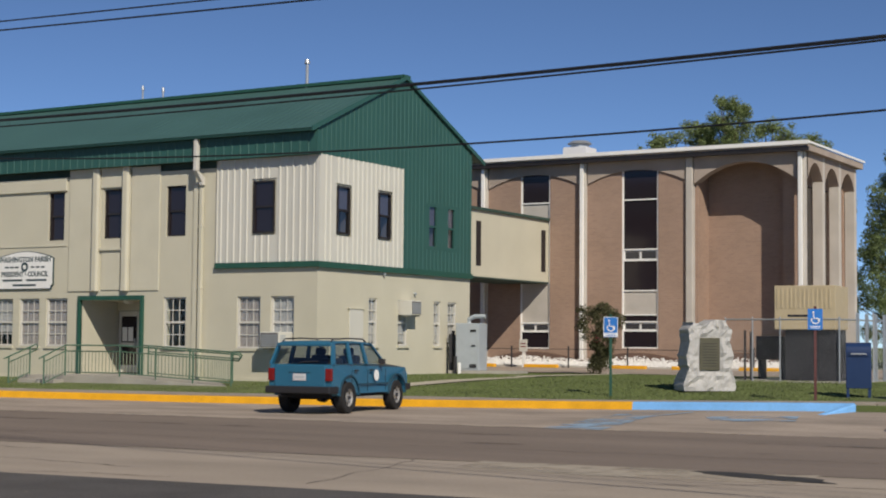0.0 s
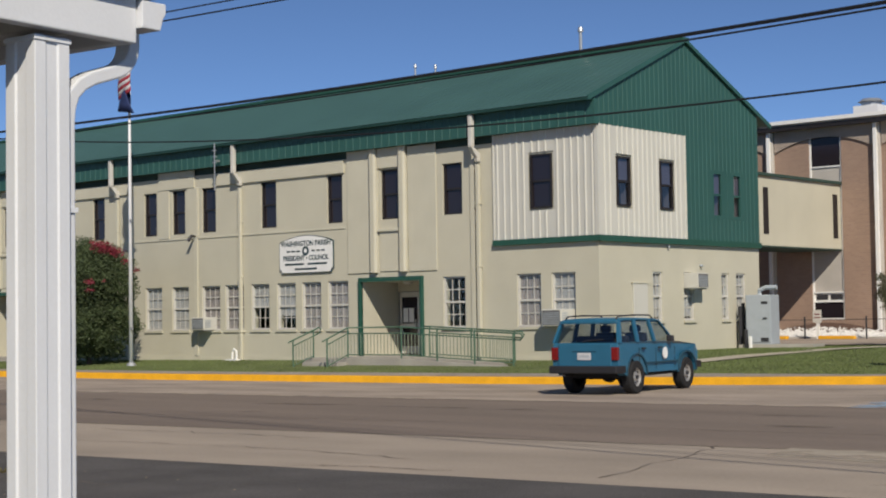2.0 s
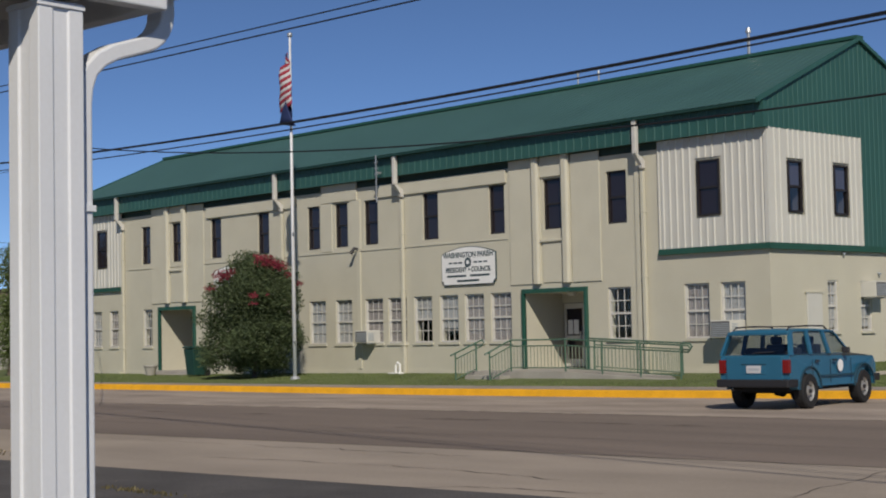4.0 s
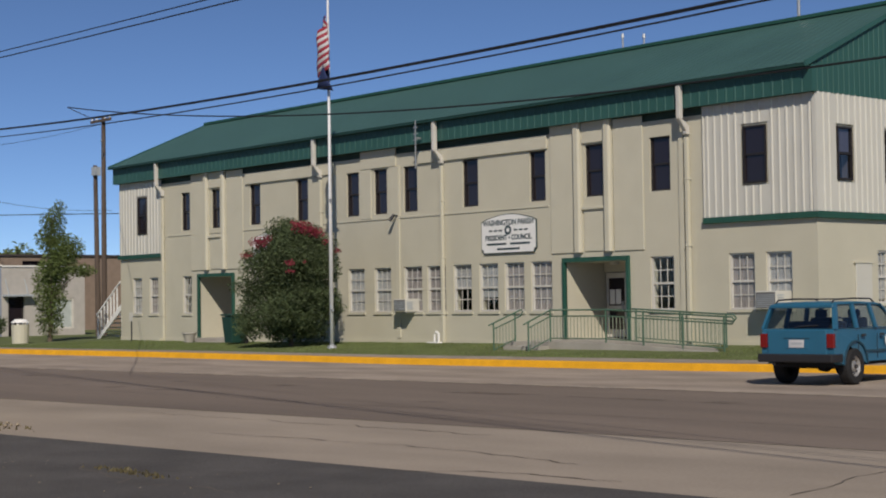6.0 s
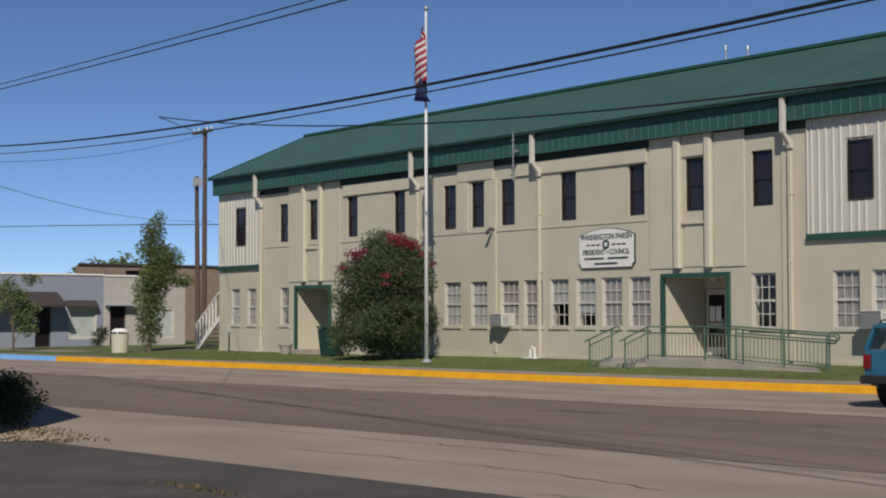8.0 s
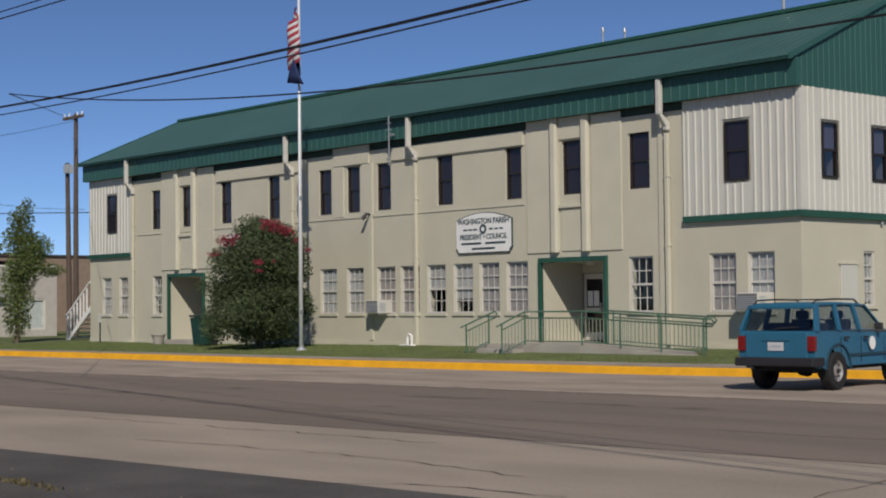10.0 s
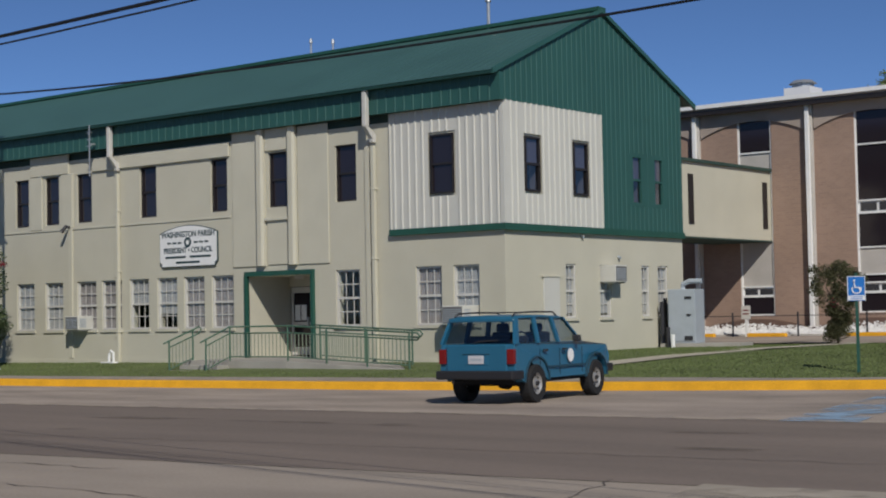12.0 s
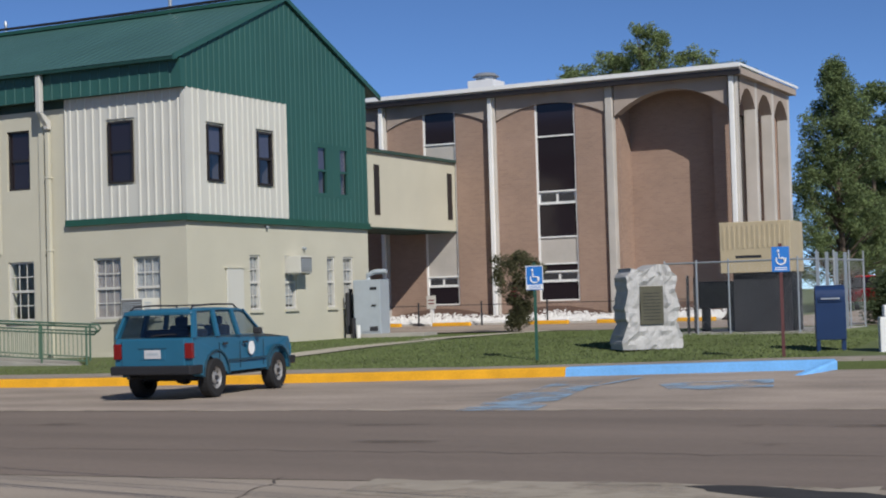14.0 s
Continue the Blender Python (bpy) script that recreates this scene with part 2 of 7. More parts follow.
GRASS = material("lawn_soil", (0.108, 0.136, 0.046), 0.95, var=0.2, scale=0.6, grain=0.14, fine=30, bump=0.2)

bm = bmesh.new()
xs = [-1500, -300, -120] + list(range(-80, 61, 4)) + [120, 300, 1500]
ys = [0.2, 0.7, 2, 4, 6, 8, 10, 14, 18, 24, 30, 40, 60, 120, 400, 2500]
grid = [[None] * len(ys) for _ in xs]
for i, u in enumerate(xs):
    for j, d in enumerate(ys):
        p = STREET @ Vector((u, d, 0))
        grid[i][j] = bm.verts.new((p.x, p.y, ground_height(p.x, p.y) - (0.012 if j else 0.03)))
for i in range(len(xs) - 1):
    for j in range(len(ys) - 1):
        bm.faces.new((grid[i][j], grid[i + 1][j], grid[i + 1][j + 1], grid[i][j + 1]))
front = [[bm.verts.new(road_point(u, v, -0.14)) for v in (-0.2, 6, 13, 30, 60, 300, 2000)] for u in xs]
for i in range(len(xs) - 1):
    for j in range(6):
        bm.faces.new((front[i][j], front[i][j + 1], front[i + 1][j + 1], front[i + 1][j]))
    bm.faces.new((grid[i][0], front[i][0], front[i + 1][0], grid[i + 1][0]))
tagged(part("ground", bm, GRASS, kind="structure"), "green lawn and earth reaching to the horizon", "ground")

strip("parking_apron", -200, 200, 0.0, 6.9, 0.0, APRON, "stained brown-grey concrete parking apron along the kerb", "pavement", 160, rise=1.0)
strip("road", -400, 400, 6.9, 14.75, 0.004, ASPHALT_OLD, "worn brown-grey asphalt road lane", "road", 80)
strip("shoulder", -200, 200, 14.75, 18.95, 0.0, SHOULDER, "pale cracked concrete shoulder of the road", "pavement", 60)
strip("parking_lot", -60, 80, 18.95, 60, 0.004, LOT, "dark patched asphalt parking lot", "pavement", 60, 20)


def kerb_run(name, u0, u1, mat, label):
    bm = bmesh.new()
    n = max(1, int((u1 - u0) / 1.5))
    outline = ((-0.02, -0.06), (0.02, 0.145), (0.05, 0.165), (0.26, 0.168), (0.28, 0.12), (0.28, -0.06))
    rings = [[bm.verts.new(STREET @ Vector((u, y, z + grade(u)))) for y, z in outline] for u in (u0 + (u1 - u0) * i / n for i in range(n + 1))]
    for a, b in zip(rings, rings[1:]):
        for k in range(6):
            bm.faces.new((a[k], b[k], b[(k + 1) % 6], a[(k + 1) % 6]))
    bm.faces.new(rings[0])
    bm.faces.new(rings[-1][::-1])
    return tagged(part(name, bm, mat, kind="structure"), label, "kerb")


kerb_run("kerb_1", -32.5, 11.33, YELLOW, "kerb painted bright yellow along the lawn")
kerb_run("kerb_2", 11.33, 16.05, BLUE_KERB, "kerb painted light blue beside accessible parking")
kerb_run("kerb_3", -60, -32.5, BLUE_KERB, "kerb painted light blue at the far corner")

# ---- green-roofed building ----
office = thing("office_building", "cream two-storey building with green metal roof and trim", "building")
UPPER = [(-33.5, -32.8), (-30.15, -29.5), (-27.95, -27.3), (-25.3, -24.6), (-22.3, -21.6), (-19.35, -18.65), (-17.83, -17.13),
         (-16.27, -15.55), (-13.34, -12.6), (-10.3, -9.62), (-8.0, -7.28), (-5.52, -4.77), (-2.25, -1.5)]
LOWER = [(-34.0, -33.35), (-32.65, -32.05), (-30.07, -29.5), (-19.25, -18.55), (-17.8, -17.12), (-16.24, -15.52), (-15.06, -14.34),
         (-13.78, -13.12), (-12.56, -11.9), (-11.41, -10.75), (-10.25, -9.56), (-5.55, -4.78), (-2.81, -2.05), (-1.6, -0.87)]
LOWER = [(a - (0.05 if -19.5 < a < -9 else 0), b + (0.15 if -19.5 < a < -9 else 0.08)) for a, b in LOWER]
UZ, LZ = (4.57, 6.07), (1.29, 2.77)
DOORS = [(-28.79, -26.44), (-8.81, -6.39)]
WEST, DEPTH = -35.0, 8.55
holes = [(a, b, *UZ) for a, b in UPPER] + [(a, b, *LZ) for a, b in LOWER] + [(a, b, 0.3, 2.70) for a, b in DOORS]
bm = bmesh.new()
wall_mesh(bm, WEST, 0.0, -0.1, 6.52, 0.3, holes, lambda u, d, z: Vector((u, d, z)))
part("front_wall", bm, STUCCO, office)
SIDE_U = [(0.88, 1.52), (3.03, 3.69), (5.85, 6.38), (7.0, 7.5)]
SIDE_L = [(2.6, 3.08), (4.2, 4.75), (6.3, 6.72), (7.15, 7.7)]
holes = [(a, b, 4.56, 5.93) for a, b in SIDE_U[:2]] + [(a, b, 4.45, 5.78) for a, b in SIDE_U[2:]] + [(a, b, 1.4, 2.78) for a, b in SIDE_L]
bm = bmesh.new()
wall_mesh(bm, 0.3, DEPTH, -0.1, 6.52, 0.3, holes, lambda u, d, z: Vector((-d, u, z)))
part("side_wall", bm, STUCCO, office)
boxes("back_wall", [(WEST, DEPTH - 0.3, -0.1, -0.3, DEPTH, 7.2), (WEST, 0.3, -0.1, WEST + 0.3, DEPTH - 0.3, 7.2)], STUCCO, office)
# added floors and partition, near-black so rooms read unlit through the windows
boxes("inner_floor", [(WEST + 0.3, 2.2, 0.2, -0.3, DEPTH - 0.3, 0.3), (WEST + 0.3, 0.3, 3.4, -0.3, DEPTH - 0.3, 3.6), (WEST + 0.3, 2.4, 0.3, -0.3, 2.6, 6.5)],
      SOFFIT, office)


def ribbed(bm, u0, u1, z0, z1, pitch, depth, put, wide=0.05):
    """Sheet metal with raised upright ribs."""
    pts = [(u0, 0.0)]
    u = u0 + pitch * 0.5
    while u < u1 - wide:
        pts += [(u - wide / 2 - 0.015, 0.0), (u - wide / 2, depth), (u + wide / 2, depth), (u + wide / 2 + 0.015, 0.0)]
        u += pitch
    pts.append((u1, 0.0))
    lo, hi = [bm.verts.new(put(a, b, z0)) for a, b in pts], [bm.verts.new(put(a, b, z1)) for a, b in pts]
    for i in range(len(pts) - 1):
        bm.faces.new((lo[i], lo[i + 1], hi[i + 1], hi[i]))


def ribbed_around(bm, u0, u1, z0, z1, pitch, depth, put, holes):
    """Ribbed sheet cut round window openings."""
    cuts = sorted({u0, u1, *[h[0] - 0.06 for h in holes], *[h[1] + 0.06 for h in holes]})
    for a, b in zip(cuts, cuts[1:]):
        inside = [h for h in holes if h[0] - 0.07 <= a and b <= h[1] + 0.07]
        if inside:
            ribbed(bm, a, b, z0, inside[0][2] - 0.06, pitch, depth, put)
            ribbed(bm, a, b, inside[0][3] + 0.06, z1, pitch, depth, put)
        else:
            ribbed(bm, a, b, z0, z1, pitch, depth, put)


SZ = (3.74, 6.75)
bm = bmesh.new()
ribbed_around(bm, -3.55, 0.04, *SZ, 0.235, 0.026, lambda u, d, z: Vector((u, -0.03 - d, z)), [(*UPPER[-1], *UZ)])
part("siding", bm, SIDING, office, "cream ribbed metal siding")
bm = bmesh.new()
ribbed_around(bm, WEST - 0.02, -31.6, *SZ, 0.235, 0.026, lambda u, d, z: Vector((u, -0.03 - d, z)), [(*UPPER[0], *UZ)])
part("siding", bm, SIDING, office, "cream ribbed metal siding")
bm = bmesh.new()
ribbed_around(bm, -0.03, 4.345, *SZ, 0.235, 0.026, lambda u, d, z: Vector((0.04 + d, u, z)), [(a, b, 4.56, 5.93) for a, b in SIDE_U[:2]])
part("siding", bm, SIDING, office, "cream ribbed metal siding")
bm = bmesh.new()
for i in range(38):
    a, b = -0.1 + (DEPTH + 0.1) * i / 38, -0.1 + (DEPTH + 0.1) * (i + 1) / 38
    if b < 4.36:
        continue
    gaps = [(4.39, 5.84)] if any(a < w1 + 0.05 and b > w0 - 0.05 for w0, w1 in SIDE_U[2:]) else []
    pts = [(max(a, 4.345), 0), (b - 0.06, 0), (b - 0.05, 0.012), (b - 0.01, 0.012), (b, 0)]
    for z0, z1 in ([(3.7, gaps[0][0]), (gaps[0][1], 6.745)] if gaps else [(3.7, 6.745)]):
        lo, hi = [bm.verts.new((0.04 + d, y, z0)) for y, d in pts], [bm.verts.new((0.04 + d, y, z1)) for y, d in pts]
        for k in range(4):
            bm.faces.new((lo[k], lo[k + 1], hi[k + 1], hi[k]))
part("siding", bm, GREEN_WALL, office, "green ribbed metal siding")
for w0, w1 in SIDE_U[2:]:
    boxes("window_trim", [(0.03, w0 - 0.30, 4.38, 0.049, w0, 5.85), (0.03, w1, 4.38, 0.049, w1 + 0.30, 5.85), (0.03, w0, 5.78, 0.049, w1, 5.85), (0.03, w0, 4.38, 0.049, w1, 4.45)], GREEN_WALL, office)
boxes("siding_edge", [(-3.58, -0.06, 3.74, -3.55, 0, 6.75), (-0.05, -0.062, 3.74, 0.072, 0.05, 6.75), (WEST, -0.03, 6.75, 0.04, 0.0, 6.9), (0.02, 4.33, 3.74, 0.075, 4.355, 6.75)], SIDING, office)
boxes("band", [(-3.58, -0.11, 3.58, 0.11, -0.004, 3.74), (0.0, -0.004, 3.57, 0.11, DEPTH, 3.74)], GREEN_TRIM, office, "green metal band")
boxes("band", [(WEST - 0.06, -0.11, 3.57, -31.6, -0.004, 3.73)], GREEN_TRIM, office, "green metal band")

# gutter green darkened: the shade under the roof edge is in its colour
GUTTER_SHADED = material("shaded_green_gutter", (0.012, 0.045, 0.036), 0.5, var=0.15)
# gable ends and roof
RIDGE, EAVE, EZ, RZ = 4.4, -0.46, 7.43, 9.55
SLOPE = (RZ - EZ) / (RIDGE - EAVE)


def roof_z(y):
    return RZ - SLOPE * abs(y - RIDGE)


for x, sgn in ((0.04, 1), (WEST - 0.02, -1)):
    bm = bmesh.new()
    y = -0.08
    n = 38
    for i in range(n):
        a, b = -0.1 + (DEPTH + 0.1) * i / n, -0.1 + (DEPTH + 0.1) * (i + 1) / n
        rib = 0.012
        pts = [(a, 0), (b - 0.06, 0), (b - 0.05, rib), (b - 0.01, rib), (b, 0)]
        lo = [bm.verts.new((x + sgn * d, q, 6.74)) for q, d in pts]
        hi = [bm.verts.new((x + sgn * d, q, roof_z(q) - 0.05)) for q, d in pts]
        for k in range(4):
            bm.faces.new((lo[k], lo[k + 1], hi[k + 1], hi[k]))
    bmesh.ops.remove_doubles(bm, verts=bm.verts, dist=1e-4)
    part("gable", bm, GREEN_WALL, office, "green ribbed metal gable")
bm = bmesh.new()
back = 2 * RIDGE - EAVE
for e, o in ((EAVE, 1), (back, -1)):
    n = 118
    for i in range(n):
        x0, x1 = WEST - 0.15 + (0.28 - WEST) * i / n, WEST - 0.15 + (0.28 - WEST) * (i + 1) / n
        pts = [(x0, 0), (x1 - 0.055, 0), (x1 - 0.042, 0.010), (x1 - 0.013, 0.010), (x1, 0)]
        lo = [bm.verts.new((q, e, EZ + d)) for q, d in pts]
        hi = [bm.verts.new((q, RIDGE, RZ + d)) for q, d in pts]
        for k in range(4):
            bm.faces.new((lo[k], lo[k + 1], hi[k + 1], hi[k]))
bmesh.ops.remove_doubles(bm, verts=bm.verts, dist=1e-4)
part("roof", bm, GREEN_ROOF, office, "dark green standing-seam metal roof")
bm = bmesh.new()
box(bm, WEST - 0.15, RIDGE - 0.18, RZ - 0.03, 0.13, RIDGE + 0.18, RZ + 0.07)
part("ridge_cap", bm, GREEN_TRIM, office)
for x0, x1 in ((0.062, 0.135), (WEST - 0.16, WEST - 0.06)):
    for e in (EAVE - 0.03, back + 0.03):
        bm = bmesh.new()
        prism(bm, [(e, EZ - 0.10), (RIDGE, RZ - 0.07), (RIDGE, RZ + 0.04), (e, EZ + 0.04)], x0, x1, 0)
        part("rake_trim", bm, GREEN_WALL, office)
bm = bmesh.new()
ribbed(bm, WEST - 0.15, 0.11, 6.72, EZ - 0.02, 0.3, 0.014, lambda u, d, z: Vector((u, EAVE + 0.20 - d, z)))
part("fascia", bm, GREEN_WALL, office, "green ribbed metal fascia")
boxes("gutter", [(WEST - 0.17, EAVE + 0.0, EZ - 0.085, 0.13, EAVE + 0.10, EZ - 0.012)], GUTTER_SHADED, office)
# soffit board, then a dark strip painting the shade in the gap above the wall
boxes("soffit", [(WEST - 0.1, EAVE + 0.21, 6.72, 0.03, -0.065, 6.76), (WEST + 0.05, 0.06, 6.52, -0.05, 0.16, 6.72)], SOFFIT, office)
boxes("eave_end", [(0.0, EAVE + 0.212, 6.725, 0.112, -0.03, 7.40)], GREEN_WALL, office)


def sash_window(name, w, h, frame_mat, pane_mat, grid, parent, m, backing=None, sill=True):
    """A double-hung window in its opening; the frame is the part, panes and bars its pieces. Local x across, y inward."""
    bm = bmesh.new()
    t = 0.05
    for d in ((0, 0.10, 0, t, 0.2, h), (w - t, 0.10, 0, w, 0.2, h), (t, 0.10, 0, w - t, 0.2, t), (t, 0.10, h - t, w - t, 0.2, h),
              (t, 0.12, h / 2 - 0.03, w - t, 0.19, h / 2 + 0.03)):
        box(bm, *d, m)
    frame_ob = part(name, bm, frame_mat, parent)
    for z0, z1, y in ((t, h / 2 - 0.03, 0.165), (h / 2 + 0.03, h - t, 0.145)):
        bm = bmesh.new()
        bm.faces.new([bm.verts.new(m @ Vector(p)) for p in ((t, y, z0), (w - t, y, z0), (w - t, y, z1), (t, y, z1))])
        part("pane", bm, pane_mat, frame_ob)
        if grid:
            bm = bmesh.new()
            nx, nz = grid
            for i in range(1, nx):
                x = t + (w - 2 * t) * i / nx
                box(bm, x - 0.013, y - 0.012, z0, x + 0.013, y - 0.001, z1, m)
            for k in range(1, nz):
                z = z0 + (z1 - z0) * k / nz
                box(bm, t, y - 0.014, z - 0.013, w - t, y - 0.003, z + 0.013, m)
            part("muntin", bm, frame_mat, frame_ob)
    if sill:
        bm = bmesh.new()
        box(bm, -0.05, 0.015, -0.075, w + 0.05, 0.14, 0.0, m)
        part("sill", bm, sill if not isinstance(sill, bool) else STUCCO_TRIM, frame_ob)
    if backing:
        mat, f0, f1 = backing
        bm = bmesh.new()
        n = 14
        for i in range(n):
            a, b = t + (w - 2 * t) * i / n, t + (w - 2 * t) * (i + 0.9) / n
            box(bm, a, 0.178 + 0.008 * (i % 2), t + (h - 2 * t) * f0, b, 0.184 + 0.008 * (i % 2), t + (h - 2 * t) * f1, m)
        part("curtain", bm, mat, frame_ob)
    return frame_ob


PANE_CLEAR = bpy.data.materials.new("window_glass")
PANE_CLEAR.use_nodes = True
nt = PANE_CLEAR.node_tree
nt.nodes.remove(nt.nodes["Principled BSDF"])
tr, gl, mx = nt.nodes.new("ShaderNodeBsdfTransparent"), nt.nodes.new("ShaderNodeBsdfGlossy"), nt.nodes.new("ShaderNodeMixShader")
mx.inputs[0].default_value = 0.05
tr.inputs["Color"].default_value = (0.9, 0.92, 0.92, 1)
gl.inputs["Roughness"].default_value = 0.03
for a, b in ((tr.outputs[0], mx.inputs[1]), (gl.outputs[0], mx.inputs[2]), (mx.outputs[0], nt.nodes["Material Output"].inputs[0])):
    nt.links.new(a, b)

PANE_TINT = PANE_CLEAR.copy()
PANE_TINT.name = "smoked_window_glass"
PANE_TINT.node_tree.nodes["Transparent BSDF"].inputs["Color"].default_value = (0.42, 0.42, 0.50, 1)
PANE_TINT.node_tree.nodes["Mix Shader"].inputs[0].default_value = 0.14

for a, b in UPPER:
    sash_window("window", b - a, UZ[1] - UZ[0], FRAME_DARK, PANE_DARK, None, office, pose(a, -0.15 if a in (-33.5, -2.25) else -0.03, UZ[0]), sill=False)
for i, (a, b) in enumerate(LOWER):
    dark = i in (2, 11)
    fill = None if dark else ((CURTAIN, 0, 1) if i in (1, 5, 6, 9, 10, 12) else (BLIND, {7: 0.5, 8: 0.28}.get(i, 0.0), 1))
    sash_window("window", b - a, LZ[1] - LZ[0], FRAME_WHITE, PANE_CLEAR, (3, 2), office, pose(a, -0.06, LZ[0]), fill)
for i, (a, b) in enumerate(SIDE_U):
    z0, z1 = (4.56, 5.93) if i < 2 else (4.45, 5.78)
    sash_window("window", b - a, z1 - z0, FRAME_DARK if i < 2 else GREEN_WALL, PANE_TINT, None, office, pose(0.15, a, z0, 0, 0, 90), (BLIND, 0.5, 1), sill=False)
for i, (a, b) in enumerate(SIDE_L):
    sash_window("window", b - a, 1.38, FRAME_WHITE, PANE_CLEAR, (2, 2), office, pose(0.07, a, 1.4, 0, 0, 90), (BLIND, 0.05, 1))

# relief of the front: pilasters, panels, cornice
for c in (-27.63, -7.64):
    for d in ((c - 1.75, -0.035, 2.97, c - 0.78, -0.004, 6.74), (c + 0.78, -0.035, 2.97, c + 1.9, -0.004, 6.70)):
        boxes("pilaster", [d], STUCCO_TRIM, office, bevel=0.015)
    for s in (-0.60, 0.60):
        bm = bmesh.new()
        prism(bm, [(c + s - 0.14, -0.004), (c + s - 0.14, -0.11), (c + s - 0.08, -0.15), (c + s + 0.08, -0.15), (c + s + 0.14, -0.11), (c + s + 0.14, -0.004)], 2.97, 6.80, 2)
        part("pilaster", bm, STUCCO_TRIM, office, bevel=0.01)
    boxes("panel", [(c - 0.44, -0.05, 6.12, c + 0.44, -0.004, 6.74)], STUCCO_TRIM, office, bevel=0.01)
    boxes("panel", [(c - 0.38, -0.03, 3.0, c + 0.38, -0.004, 4.2)], STUCCO_TRIM, office, bevel=0.01)
    boxes("panel_head", [(c - 0.44, -0.09, 4.2, c + 0.44, -0.004, 4.28)], STUCCO_TRIM, office, bevel=0.01)
for d in ((-18.5, -0.06, 6.12, -16.6, -0.004, 6.72), (-18.52, -0.04, 4.44, -17.95, -0.004, 6.12), (-17.0, -0.04, 4.44, -16.42, -0.004, 6.12)):
    boxes("pilaster", [d], STUCCO_TRIM, office, bevel=0.01)
for x0, x1 in ((-15.45, -9.5), (-25.5, -20.0)):
    boxes("cornice", [(x0, -0.07, 6.10, x1, -0.004, 6.50)], STUCCO_TRIM, office, bevel=0.01)
boxes("ledge", [(-31.2, -0.025, 4.38, -9.5, -0.004, 4.43)], STUCCO_TRIM, office)
for x in (-16.55, -4.35):
    boxes("rib", [(x - 0.08, -0.05, 0.45, x + 0.08, -0.004, 6.1)], STUCCO_TRIM, office)
boxes("plinth", [(WEST, -0.03, -0.1, -28.97, -0.004, 0.36), (-26.22, -0.03, -0.1, -9.1, -0.004, 0.42), (-6.25, -0.03, -0.1, 0.03, -0.004, 0.48), (0.004, 0, -0.1, 0.03, DEPTH, 0.5)], STUCCO_TRIM, office)

# ---- brick building behind ----
BY, BW, BT = 20.0, 4.45, 8.75
brick = thing("brick_building", "brown brick three-storey building with pale concrete columns and arches", "building")
COLS = [-14.75, -10.3, -5.85, -1.4, 3.05, 7.4]
bm = bmesh.new()
bays = [(-14.75, -10.3), (-10.3, -5.85), (-5.85, -1.4), (-1.4, 3.05)]
holes = [(-4.23, -2.9, 1.3, 8.38), (0.22, 1.74, 1.35, 8.32)]
wall_mesh(bm, -30, 3.05, 0.3, 8.4, 0.4, holes, lambda u, d, z: Vector((u, BY + 0.07 + d, z)))
part("front_wall", bm, BRICK, brick)
boxes("porch_wall", [(3.3, BY + 1.35, 0.3, 6.75, BY + 1.75, 8.55)], BRICK, brick)
boxes("porch_wall", [(3.05, BY + 0.25, 0.3, 3.3, BY + 1.75, 8.55)], BRICK, brick)
boxes("porch_wall", [(6.35, BY + 1.75, 0.3, 6.75, BY + 6.395, 8.55)], BRICK, brick)
boxes("porch_pier", [(6.45, BY + 0.75, 0.3, 7.0, BY + 1.345, 8.2)], BRICK, brick)
boxes("end_wall", [(6.76, BY + 6.12, 0.4, 7.13, BY + 6.395, 8.55)], BRICK, brick)
for y in (BY + 2.6, BY + 4.5):
    boxes("side_window", [(6.755, y, 1.2, 6.80, y + 1.0, 7.6)], PANE_DARK, brick, "tall dark side window")
boxes("back_wall", [(-30, BY + 6.4, 0.3, 6.3, BY + 6.8, 8.6), (-30.4, BY, 0.3, -30, BY + 6.8, 8.6)], BRICK, brick)
boxes("roof", [(-30.6, BY - 0.35, 8.62, 7.75, BY + 6.9, 8.86)], ARCH_CONCRETE, brick)
# dark strip standing in for the shadow line below the flashing
boxes("roof_shadow_gap", [(-30.6, BY - 0.358, 8.60, 7.76, BY - 0.20, 8.76)], FRAME_DARK, brick)
boxes("parapet_flashing", [(-30.7, BY - 0.45, 8.83, 7.80, BY - 0.36, 8.97)], WHITE, brick, "white metal roof edge")
boxes("parapet_flashing", [(7.762, BY - 0.36, 8.88, 7.80, BY + 7.0, 8.96)], WHITE, brick)


def arch_panel(bm, u0, u1, z_spring, z_crown, z_top, put, d0, d1, n=14):
    """The spandrel over an arched bay."""
    pts = []
    for i in range(n + 1):
        f = i / n
        pts.append((u0 + (u1 - u0) * f, z_spring + (z_crown - z_spring) * (1 - abs(2 * f - 1) ** 2.1)))
    lo0, lo1 = [bm.verts.new(put(u, d0, z)) for u, z in pts], [bm.verts.new(put(u, d1, z)) for u, z in pts]
    hi0, hi1 = [bm.verts.new(put(u, d0, z_top)) for u, z in pts], [bm.verts.new(put(u, d1, z_top)) for u, z in pts]
    for i in range(n):
        bm.faces.new((lo0[i], lo0[i + 1], hi0[i + 1], hi0[i]))
        bm.faces.new((lo1[i + 1], lo1[i], hi1[i], hi1[i + 1]))
        bm.faces.new((lo0[i], lo1[i], lo1[i + 1], lo0[i + 1]))


